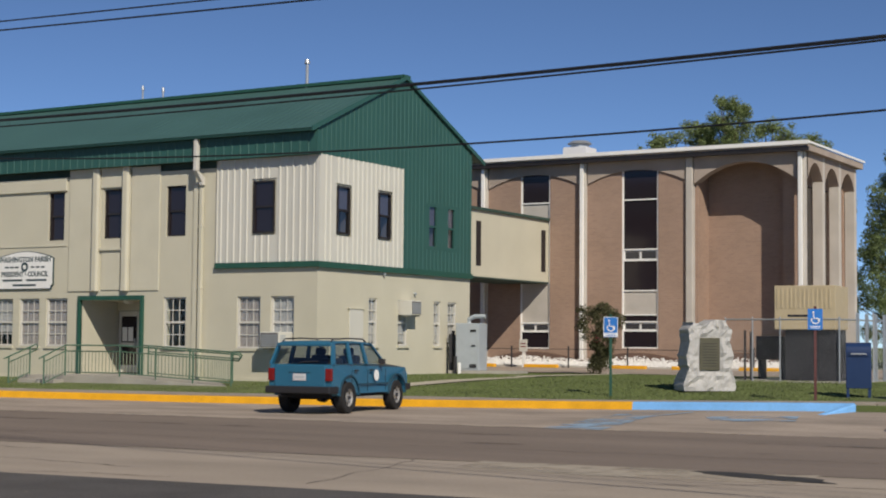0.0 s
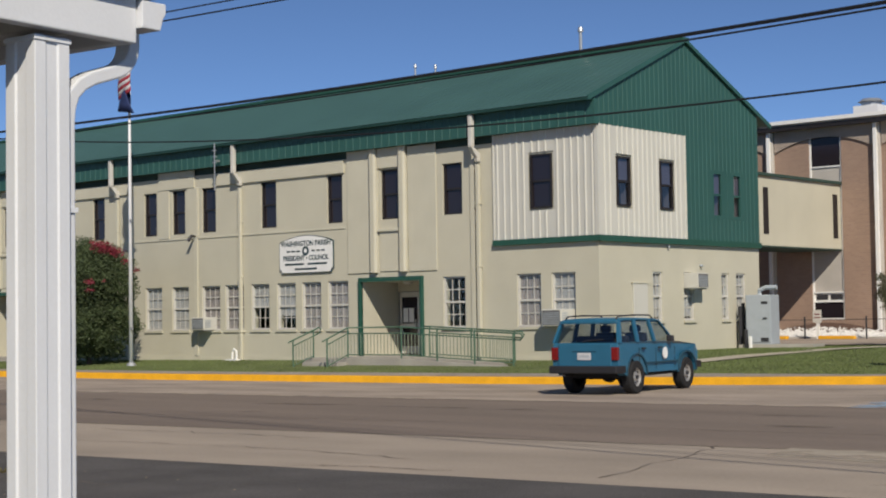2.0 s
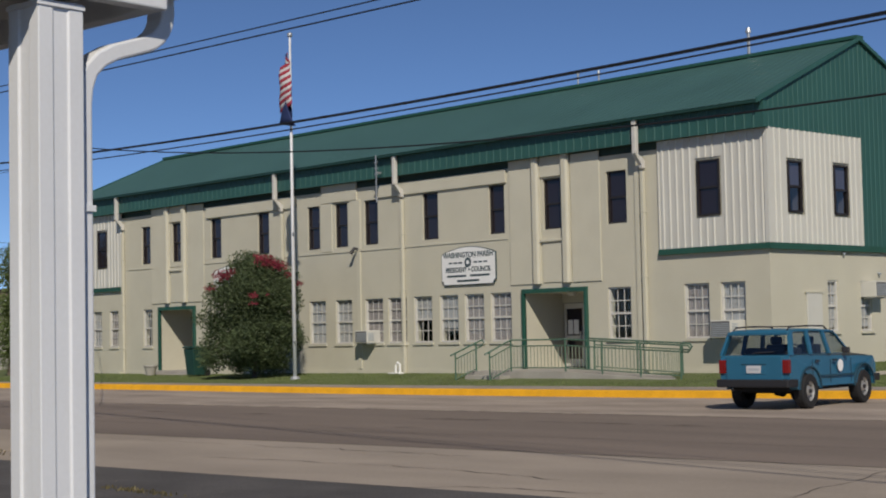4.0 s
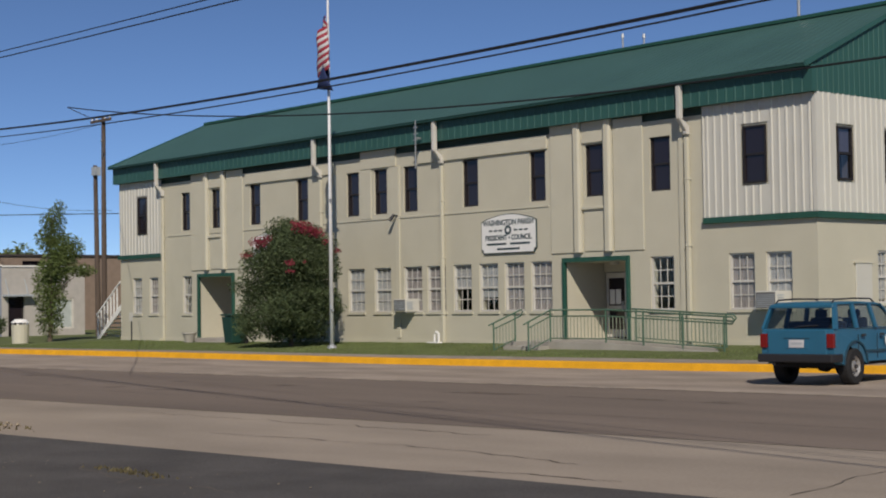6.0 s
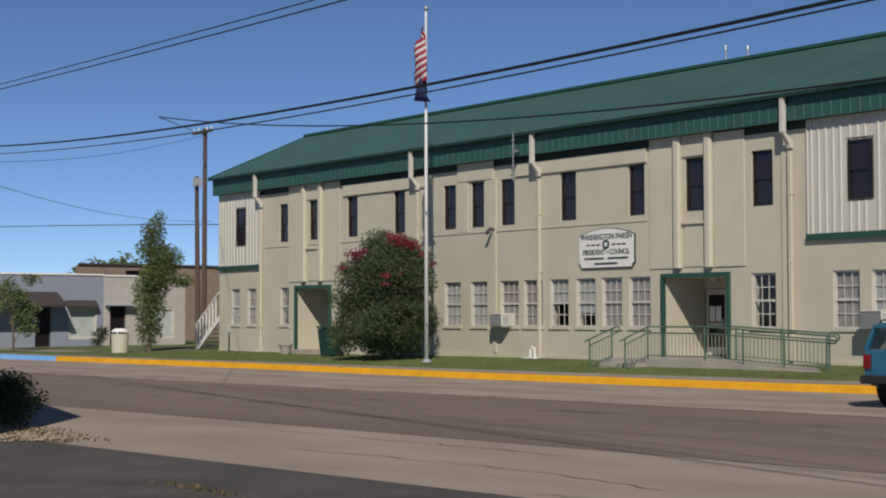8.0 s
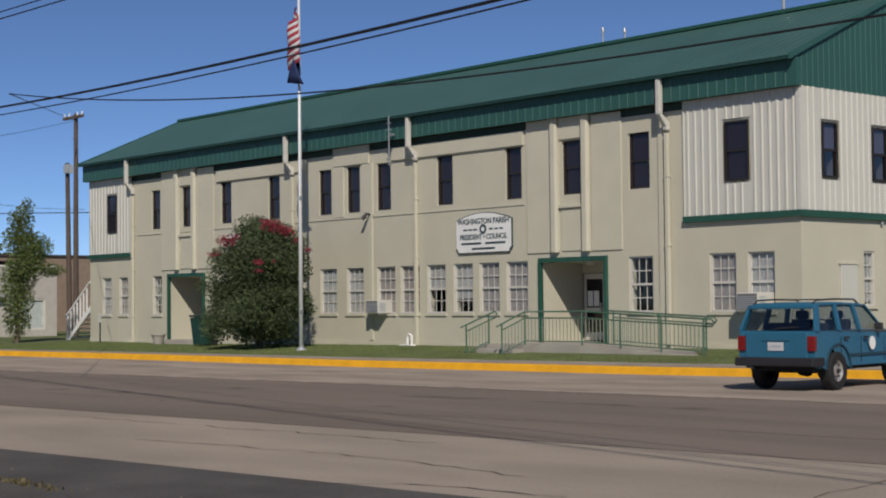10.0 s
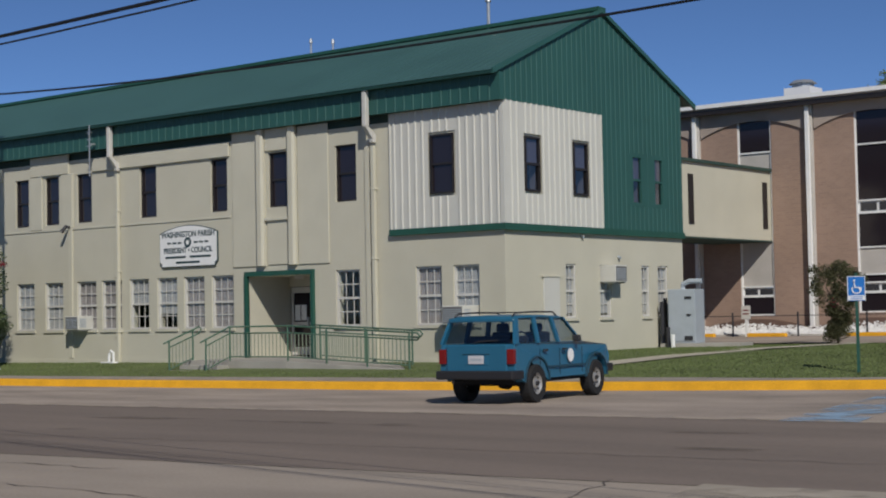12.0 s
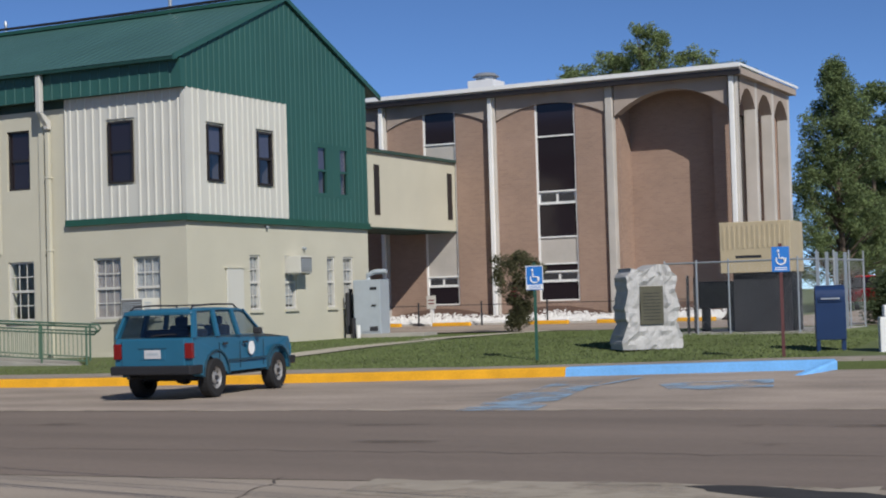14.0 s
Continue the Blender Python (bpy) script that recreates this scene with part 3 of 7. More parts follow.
for a, b in zip(COLS, COLS[1:]):
    bm = bmesh.new()
    deep = BY + 0.066 if a < 3 else BY + 0.5
    arch_panel(bm, a + 0.18, b - 0.18, 7.78 if a < 3 else 7.6, 8.26 if a < 3 else 8.36, 8.62, lambda u, d, z: Vector((u, d, z)), BY, deep)
    part("arch", bm, ARCH_CONCRETE, brick, "tan concrete arch")
SB = 2.1
for k in range(3):
    bm = bmesh.new()
    arch_panel(bm, BY + 0.3 + SB * k, BY + 0.02 + SB * (k + 1), 7.65, 8.3, 8.62, lambda u, d, z: Vector((d, u, z)), 7.55, 7.15)
    part("arch", bm, ARCH_CONCRETE, brick, "tan concrete arch")
for x in COLS:
    boxes("column", [(x - 0.14, BY - 0.07, 0.4, x + 0.14, BY + 0.24, 8.62)], PALE_CONCRETE, brick, "pale concrete column", bevel=0.03)
for k in (1, 2, 3):
    boxes("column", [(7.14, BY + SB * k, 0.4, 7.56, BY + SB * k + 0.28, 8.62)], PALE_CONCRETE, brick, "pale concrete column", bevel=0.03)
for x0, x1, rows in ((-4.23, -2.9, ((1.3, 1.95, 0), (1.95, 2.3, 2), (2.3, 6.4, 1), (6.4, 7.1, 1), (7.1, 8.38, 0))),
                     (0.22, 1.74, ((1.35, 2.0, 0), (2.0, 2.35, 2), (2.35, 2.62, 0), (2.62, 3.55, 1), (3.55, 4.72, 0), (4.72, 5.15, 2), (5.15, 7.08, 0), (7.08, 8.32, 0)))):
    bm = bmesh.new()
    for z0, z1, _ in rows:
        box(bm, x0, BY + 0.11, z0, x1, BY + 0.20, z0 + 0.05)
    box(bm, x0, BY + 0.105, 1.3, x0 + 0.06, BY + 0.24, 8.32)
    box(bm, x1 - 0.06, BY + 0.105, 1.3, x1, BY + 0.24, 8.32)
    fr_ob = part("window", bm, WHITE, brick)
    for z0, z1, kind in rows:
        bm = bmesh.new()
        if kind == 2:
            for k in range(2):
                a = x0 + 0.08 + (x1 - x0 - 0.16) * k / 2
                box(bm, a + 0.05, BY + 0.15, z0 + 0.1, a + (x1 - x0 - 0.16) / 2 - 0.05, BY + 0.16, z1 - 0.05)
            part("pane", bm, PANE, fr_ob)
            boxes("sash", [(x0 + 0.06, BY + 0.17, z0 + 0.05, x1 - 0.06, BY + 0.20, z1)], WHITE, fr_ob)
        else:
            box(bm, x0 + 0.06, BY + 0.16, z0 + 0.05, x1 - 0.06, BY + 0.18, z1)
            part("panel" if kind else "pane", bm, PALE_CONCRETE if kind else PANE_DARK, fr_ob)
bridge = thing("footbridge", "enclosed cream upper-level bridge between two buildings", "footbridge")
boxes("wall", [(-5.2, 8.7, 3.95, -3.0, BY + 0.2, 6.4)], STUCCO, bridge)
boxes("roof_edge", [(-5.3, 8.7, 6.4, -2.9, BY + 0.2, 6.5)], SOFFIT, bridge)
vent = thing("roof_ventilator", "round silver ventilator on the flat roof", "ventilator", (-2.0, BY + 0.9, 9.0))
boxes("base", [(-0.5, -0.5, -0.14, 0.5, 0.5, 0.36)], WHITE_METAL, vent)
bm = bmesh.new()
tube(bm, (0, 0, 0.36), (0, 0, 0.52), 0.38, 0.38, 16)
tube(bm, (0, 0, 0.52), (0, 0, 0.64), 0.5, 0.34, 16)
part("cowl", bm, GALV, vent)
for x, y in ((-5.85, BY - 0.14), (-1.4, BY - 0.14), (7.4, BY - 0.14)):
    boxes("downpipe", [(x - 0.07, y - 0.06, 0.8, x + 0.07, y + 0.065, 8.6)], WHITE, brick, "white metal downpipe", bevel=0.01)
for y0, y1 in ((14.25, 14.6), (19.5, 19.85)):
    boxes("window", [(-3.02, y0, 4.35, -2.98, y1, 6.0)], FRAME_DARK, bridge, "tall dark narrow window")
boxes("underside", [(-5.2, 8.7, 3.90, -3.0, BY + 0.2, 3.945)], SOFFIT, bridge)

# ---- doors, signs and fixtures of the green-roofed building ----
def recess(c0, c1, deck):
    """An entrance recess with its green surround, jambs, ceiling, door leaf and lamp."""
    d = 1.6
    for q in ((c0 - 0.12, 0.3, deck, c0, d + 0.12, 2.82), (c1, 0.3, deck, c1 + 0.12, d, 2.82), (c0 + 1.74, d, deck, c1 + 0.12, d + 0.12, 2.82),
              (c0, 0.3, 2.70, c1, d, 2.82), (c0, d, 2.42, c0 + 1.74, d + 0.12, 2.82)):
        boxes("entrance_lining", [q], STUCCO, office)
    boxes("entrance_floor", [(c0 - 0.12, 0.0, deck - 0.3, c1 + 0.12, d + 0.2, deck)], CONCRETE, office)
    boxes("surround", [(c0 - 0.09, -0.10, deck, c0, 0.02, 2.70), (c1, -0.10, deck, c1 + 0.09, 0.02, 2.70), (c0 - 0.09, -0.10, 2.70, c1 + 0.09, 0.02, 2.83)],
          GREEN_TRIM, office, "green painted entrance surround")
    bm = bmesh.new()
    x0, x1 = c0 + 0.08, c0 + 1.72
    mid = (x0 + x1) / 2
    for a in (x0, mid + 0.01):
        w = (x1 - x0) / 2 - 0.01
        for q in ((a, d + 0.0, deck + 0.03, a + 0.08, d + 0.06, 2.4), (a + w - 0.08, d, deck + 0.03, a + w, d + 0.06, 2.4),
                  (a + 0.08, d, deck + 0.03, a + w - 0.08, d + 0.06, deck + 0.25), (a + 0.08, d, 2.24, a + w - 0.08, d + 0.06, 2.4), (a + 0.08, d, 1.32, a + w - 0.08, d + 0.06, 1.42)):
            box(bm, *q)
    door = part("door", bm, FRAME_WHITE, office, "glazed white double door with paper notices")
    for a in (x0 + 0.08, mid + 0.09):
        w = (x1 - x0) / 2 - 0.17
        boxes("pane", [(a, d + 0.03, deck + 0.25, a + w, d + 0.04, 1.32)], PANE_DARK, door)
        boxes("pane", [(a, d + 0.03, 1.42, a + w, d + 0.04, 2.24)], PANE_DARK, door)
    for a in (x0 + 0.12, x0 + 0.36):
        boxes("notice", [(a, d + 0.018, 1.46, a + 0.2, d + 0.024, 1.9)], WHITE, door, "white paper notice")
    boxes("handle", [(mid - 0.16, d - 0.06, 1.25, mid - 0.12, d, 1.55)], GALV, door)
    bm = bmesh.new()
    tube(bm, ((c0 + c1) / 2, 0.75, 2.699), ((c0 + c1) / 2, 0.75, 2.61), 0.16, 0.12, 14)
    part("entrance_lamp", bm, FRAME_WHITE, office, "round flush ceiling lamp")


recess(*DOORS[0], 0.36)
recess(*DOORS[1], 0.46)
boxes("step", [(-28.95, -0.75, 0.05, -26.25, -0.004, 0.24), (-28.85, -0.4, 0.24, -26.35, -0.004, 0.355)], CONCRETE, office, "concrete entrance step", bevel=0.01)


def text_object(words, size, m, mat, parent, name="lettering"):
    cu = bpy.data.curves.new(name, "FONT")
    cu.body, cu.size, cu.align_x, cu.align_y, cu.extrude = words, size, "CENTER", "CENTER", 0.003
    cu.offset = 0.006
    tmp = bpy.data.objects.new(name, cu)
    scene.collection.objects.link(tmp)
    bpy.context.view_layer.update()
    me = bpy.data.meshes.new_from_object(tmp.evaluated_get(bpy.context.evaluated_depsgraph_get()))
    bpy.data.objects.remove(tmp)
    me.transform(m @ Matrix.Diagonal((0.92, 1, 1, 1)))
    me.materials.clear()
    me.materials.append(mat)
    ob = new(name, me)
    ob.parent = parent
    return ob


INK = material("dark_green_ink", (0.02, 0.05, 0.06), 0.6)


def wall_sign(cx, cz, w, h, label, lines):
    sign = thing("wall_sign", label, "sign", (cx, 0, cz))
    def outline(hw, hh, n):
        pts = [(-hw, -hh + 0.12), (-hw + 0.07, -hh + 0.1), (-hw + 0.1, -hh)]
        pts += [(hw - 0.1, -hh), (hw - 0.07, -hh + 0.1), (hw, -hh + 0.12), (hw, hh - 0.22), (hw - 0.08, hh - 0.2)]
        pts += [(hw - 0.14 - (2 * hw - 0.28) * i / n, hh - 0.16 + 0.16 * math.sin(math.pi * i / n)) for i in range(n + 1)]
        return pts + [(-hw + 0.08, hh - 0.2), (-hw, hh - 0.22)]
    bm = bmesh.new()
    prism(bm, outline(w / 2, h / 2, 12), -0.06, -0.01, 1)
    part("border", bm, INK, sign)
    bm = bmesh.new()
    prism(bm, outline(w / 2 - 0.022, h / 2 - 0.022, 12), -0.072, -0.02, 1)
    part("board", bm, WHITE, sign, "white painted board")
    up = pose(0, -0.074, 0, 90)
    for words, size, z in lines:
        if words:
            text_object(words, size, pose(0, -0.074, z, 90), INK, sign)
        else:
            boxes("bar", [(-size / 2, -0.078, z - 0.03, size / 2, -0.073, z + 0.03)], INK, sign)
    return sign


SG = wall_sign(-11.2, 3.66, 2.42, 1.2, "white shaped sign board with dark lettering on the front wall",
               [("WASHINGTON PARISH", 0.235, 0.33), ("PRESIDENT \u2022 COUNCIL", 0.215, -0.13), ("", 1.0, -0.47)])
for s in (-1, 1):
    boxes("bar", [(s * 0.52 - 0.43, -0.078, -0.345, s * 0.52 + 0.43, -0.073, -0.285)], INK, SG)
for i in range(3):
    for s in (-1, 1):
        boxes("bar", [(s * (0.34 + 0.22 * i) - 0.08, -0.078, 0.07, s * (0.34 + 0.22 * i) + 0.08, -0.073, 0.12)], INK, SG)
bm = bmesh.new()
prism(bm, [(0.15 * math.cos(2 * math.pi * i / 20), 0.1 + 0.15 * math.sin(2 * math.pi * i / 20)) for i in range(20)], -0.079, -0.0735, 1)
part("seal", bm, INK, SG)
bm = bmesh.new()
prism(bm, [(0.07 * math.cos(2 * math.pi * i / 16), 0.1 + 0.07 * math.sin(2 * math.pi * i / 16)) for i in range(16)], -0.082, -0.0795, 1)
part("seal_centre", bm, WHITE, SG)
wall_sign(-23.9, 3.70, 2.3, 1.1, "white shaped sign board partly hidden by a shrub", [("", 1.6, 0.28), ("", 1.7, 0.0), ("", 1.2, -0.25)])

# downspouts with leader pipes over the fascia
for x in (-31.45, -20.75, -14.25, -4.1):
    bm = bmesh.new()
    box(bm, x - 0.07, EAVE + 0.03, 6.42, x + 0.07, EAVE + 0.17, 7.40)
    prism(bm, [(EAVE + 0.03, 6.42), (EAVE + 0.17, 6.42), (-0.02, 6.24), (-0.02, 6.02), (-0.15, 6.02), (-0.17, 6.12)], x - 0.069, x + 0.069, 0)
    ob = part("downspout", bm, FRAME_WHITE, office, "cream metal downspout", bevel=0.02)
    bm = bmesh.new()
    box(bm, x - 0.055, -0.14, 0.3, x + 0.055, -0.035, 5.95)
    box(bm, x - 0.055, -0.32, 0.22, x + 0.055, -0.035, 0.3)
    for z in (1.2, 3.0, 4.8):
        box(bm, x - 0.075, -0.15, z, x + 0.075, -0.006, z + 0.04)
    part("leader", bm, STUCCO_TRIM, ob, bevel=0.01)

# air conditioners in windows
GRILLE = material("grey_grille", (0.13, 0.13, 0.13), 0.7)


def air_conditioner(m, w=0.62, h=0.42, d=0.45, label="pale window air conditioner jutting from the wall"):
    ac = thing("air_conditioner", label, "air conditioner", group="window air conditioners")
    ac.matrix_basis = m
    bm = bmesh.new()
    box(bm, 0, -d, 0, w, 0.14, h)
    part("case", bm, SIDING, ac, bevel=0.015)
    boxes("grille", [(0.03, -d - 0.006, 0.03, w - 0.03, -d + 0.004, h - 0.03)], GRILLE, ac)
    for i in range(7):
        z = 0.06 + i * (h - 0.12) / 7
        boxes("louvre", [(0.05, -d - 0.012, z, w - 0.05, -d + 0.002, z + 0.018)], GREY_METAL, ac)
    for i in range(5):
        z = 0.08 + i * (h - 0.14) / 5
        boxes("louvre", [(w - 0.002, -d + 0.06, z, w + 0.01, -d + 0.3, z + 0.03)], GREY_METAL, ac)
    for x in (0.04, w - 0.08):
        boxes("bracket", [(x, -d + 0.04, -0.04, x + 0.04, -0.004, 0)], GALV, ac)
    return ac


air_conditioner(pose(-16.3, -0.01, 1.30))
air_conditioner(pose(-1.55, -0.01, 1.30), 0.66, 0.46, 0.55)
air_conditioner(pose(0.01, 4.28, 2.32, 0, 0, 90), 0.58, 0.44, 0.42)

# walled-up doorway, louvre, lamp and small fittings of the side wall
boxes("blocked_door", [(0.004, 1.56, 0.5, 0.05, 2.26, 2.44)], SIDING, office, "painted-over side door", bevel=0.01)
boxes("blocked_door_head", [(0.004, 1.5, 2.44, 0.07, 2.3, 2.48)], STUCCO_TRIM, office)
for y, z in ((5.1, 3.0), (3.35, 3.52)):
    bm = bmesh.new()
    tube(bm, (0.0, y, z), (0.09, y, z - 0.03), 0.03, 0.04, 10)
    part("wall_fitting", bm, GREY_METAL, office)
bm = bmesh.new()
tube(bm, (-16.55, -0.05, 4.46), (-16.58, -0.22, 4.50), 0.03)
tube(bm, (-16.56, -0.18, 4.50), (-16.64, -0.30, 4.30), 0.045, 0.065, 12)
tagged(part("floodlight", bm, BLACK_PLASTIC), "black floodlight on an arm on the front wall", "lamp")
mast = thing("antenna_mast", "thin metal antenna mast fixed at the eaves", "antenna", (-15.0, EAVE - 0.05, 5.9))
bm = bmesh.new()
tube(bm, (0, 0, 0), (0, 0, 1.55), 0.022, n=6)
part("pole", bm, GALV, mast)
for z in (0.9, 1.1, 1.3):
    bm = bmesh.new()
    box(bm, -0.09, -0.02, z, 0.09, 0.02, z + 0.03)
    part("crosspiece", bm, GALV, mast)
boxes("clamp", [(-0.05, 0.02, 0.95, 0.05, 0.19, 1.0)], GALV, mast)
for x, y, z, h, r in ((-10.45, RIDGE, RZ, 0.42, 0.03), (-9.9, RIDGE + 0.4, RZ - 0.12, 0.50, 0.03), (-3.55, RIDGE - 0.1, RZ, 0.72, 0.05)):
    v = thing("roof_vent", "pale metal vent pipe with a cap on the roof", "vent pipe", (x, y, z), "roof vents")
    bm = bmesh.new()
    tube(bm, (0, 0, -0.1), (0, 0, h), r)
    part("pipe", bm, GALV, v)
    bm = bmesh.new()
    tube(bm, (0, 0, h), (0, 0, h + 0.14), r * 1.9, r * 1.2, 12)
    part("cap", bm, GALV, v)
bm = bmesh.new()
pipe(bm, [(-14.5, -0.25, 0.2), (-14.5, -0.25, 0.55), (-14.42, -0.25, 0.66), (-14.3, -0.25, 0.6), (-14.3, -0.25, 0.34)], 0.04)
box(bm, -14.75, -0.36, 0.2, -14.25, -0.14, 0.34)
tagged(part("water_valve", bm, WHITE), "white backflow valve pipe beside the wall", "valve")

# ---- entrance ramp, steps and rails ----
ramp = thing("entrance_ramp", "concrete landing with steps and long sloping ramp", "ramp")
bm = bmesh.new()
box(bm, -9.3, -2.05, -0.05, -5.4, -0.13, 0.455)
for v in (0,):
    prism(bm, [(-5.4, -0.05), (-1.3, -0.05), (-1.3, 0.25), (-5.4, 0.455)], -2.05, -0.75, 1)
part("landing", bm, CONCRETE, ramp, bevel=0.01)
boxes("tread", [(-8.95, -2.45, -0.05, -7.5, -2.05, 0.34)], CONCRETE, ramp, bevel=0.01)
boxes("tread", [(-8.95, -2.85, -0.05, -7.5, -2.45, 0.22)], CONCRETE, ramp, bevel=0.01)


# rail green made paler for balusters: their sunlit look is put into the colour
RAIL_LIT = material("sunlit_baluster_green", (0.23, 0.27, 0.205), 0.6, var=0.15, scale=3.0)


def handrail(pts, label, post_every=1.4, h=0.88):
    """A rail with two bars, posts and balusters along floor points."""
    r = thing("handrail", label, "handrail", group="green handrails")
    pts = [Vector(p) for p in pts]
    ends = [pts[0] + Vector((0, 0, h - 0.24)) - (pts[1] - pts[0]).normalized() * 0.22, pts[0] + Vector((0, 0, h - 0.12)) - (pts[1] - pts[0]).normalized() * 0.28]
    tail = (pts[-1] - pts[-2]).normalized()
    bm = bmesh.new()
    pipe(bm, [pts[0] + Vector((0, 0, h)) - (pts[1] - pts[0]).normalized() * 0.2] + [p + Vector((0, 0, h)) for p in pts] +
         [pts[-1] + tail * 0.25 + Vector((0, 0, h)), pts[-1] + tail * 0.33 + Vector((0, 0, h - 0.08)), pts[-1] + tail * 0.25 + Vector((0, 0, h - 0.17)), pts[-1] + Vector((0, 0, h - 0.17))], 0.024)
    part("top_rail", bm, GREEN_RAIL, r, smooth=True)
    for dz, rad in ((h - 0.17, 0.018), (0.10, 0.016)):
        bm = bmesh.new()
        pipe(bm, [p + Vector((0, 0, dz)) for p in pts], rad, 6)
        part("lower_rail", bm, GREEN_RAIL, r)
    for a, b in zip(pts, pts[1:]):
        n = max(1, round((b - a).length / post_every))
        for i in range(n + (b == pts[-1])):
            p = a.lerp(b, i / n)
            bm = bmesh.new()
            tube(bm, p - Vector((0, 0, 0.05)), p + Vector((0, 0, h)), 0.024, n=8)
            part("post", bm, GREEN_RAIL, r)
        k = max(2, round((b - a).length / 0.13))
        for i in range(1, k):
            p = a.lerp(b, i / k)
            bm = bmesh.new()
            box(bm, p.x - 0.008, p.y - 0.008, p.z + 0.10, p.x + 0.008, p.y + 0.008, p.z + h - 0.17)
            part("baluster", bm, RAIL_LIT, r)
    return r


handrail([(-8.9, -2.85, 0.14), (-8.9, -2.02, 0.42)], "short green pipe handrail beside the steps", h=0.85)
handrail([(-7.5, -2.85, 0.14), (-7.5, -2.0, 0.455), (-5.4, -2.0, 0.455), (-1.4, -2.0, 0.26)], "long green pipe handrail along landing and ramp")
handrail([(-5.4, -0.8, 0.455), (-2.3, -0.8, 0.30)], "green pipe handrail on the wall side of the ramp")

# ---- parked car ----
CAR_GLASS = bpy.data.materials.new("car_glass")
CAR_GLASS.use_nodes = True
nt = CAR_GLASS.node_tree
nt.nodes.remove(nt.nodes["Principled BSDF"])
tr, gl, mx = (nt.nodes.new(k) for k in ("ShaderNodeBsdfTransparent", "ShaderNodeBsdfGlossy", "ShaderNodeMixShader"))
tr.inputs["Color"].default_value = (0.62, 0.66, 0.66, 1)
gl.inputs["Roughness"].default_value = 0.03
mx.inputs[0].default_value = 0.12
for a, b in ((tr.outputs[0], mx.inputs[1]), (gl.outputs[0], mx.inputs[2]), (mx.outputs[0], nt.nodes["Material Output"].inputs[0])):
    nt.links.new(a, b)
RED_LENS = material("red_lens", (0.17, 0.010, 0.010), 0.25, var=0.1, spec=0.6, bump=0.0)
DARK_TRIM = material("grey_black_trim", (0.018, 0.018, 0.021), 0.6, var=0.1)
SEAT = material("dark_seat_cloth", (0.03, 0.03, 0.035), 0.9)
PLATE = material("pale_plate", (0.5, 0.5, 0.52), 0.5)
FLARE = material("dark_teal_trim", (0.016, 0.055, 0.085), 0.5, var=0.08)
RIM = material("brushed_rim", (0.38, 0.37, 0.35), 0.4, metal=0.5, var=0.1)


def wheel(parent, x, y, out):
    bm = bmesh.new()
    prof = [(0.20, 0.11), (0.33, 0.115), (0.355, 0.085), (0.36, 0.0), (0.355, -0.085), (0.33, -0.115), (0.20, -0.11)]
    n = 28
    rings = [[bm.verts.new((x + d, y + r * math.cos(2 * math.pi * k / n), 0.36 + r * math.sin(2 * math.pi * k / n))) for r, d in prof] for k in range(n)]
    for k in range(n):
        for i in range(len(prof) - 1):
            bm.faces.new((rings[k][i], rings[k][i + 1], rings[(k + 1) % n][i + 1], rings[(k + 1) % n][i]))
        bm.faces.new((rings[k][0], rings[(k + 1) % n][0], rings[(k + 1) % n][-1], rings[k][-1]))
    ty = part("wheel", bm, BLACK, parent, "black tyre on a grey steel wheel", smooth=False)
    bm = bmesh.new()
    s = out
    rp = [(0.205, 0.10), (0.18, 0.075), (0.11, 0.03), (0.10, 0.07), (0.05, 0.085), (0.0, 0.085)]
    rr = [[bm.verts.new((x + s * d, y + r * math.cos(2 * math.pi * k / n), 0.36 + r * math.sin(2 * math.pi * k / n))) for r, d in rp[:-1]] for k in range(n)]
    for k in range(n):
        for i in range(len(rp) - 2):
            bm.faces.new((rr[k][i], rr[k][i + 1], rr[(k + 1) % n][i + 1], rr[(k + 1) % n][i]))
    bm.faces.new([rr[k][-1] for k in range(n)])
    part("rim", bm, RIM, ty)
    for k in range(8):
        a = 2 * math.pi * k / 8
        bm = bmesh.new()
        tube(bm, (x + s * 0.058, y + 0.145 * math.cos(a), 0.36 + 0.145 * math.sin(a)), (x + s * 0.066, y + 0.145 * math.cos(a), 0.36 + 0.145 * math.sin(a)), 0.022, n=8)
        part("rim_hole", bm, BLACK, ty)
    bm = bmesh.new()
    tube(bm, (x + s * 0.06, y, 0.36), (x + s * 0.12, y, 0.36), 0.05, 0.04, 12)
    part("hub", bm, BLACK_PLASTIC, ty)
    return ty


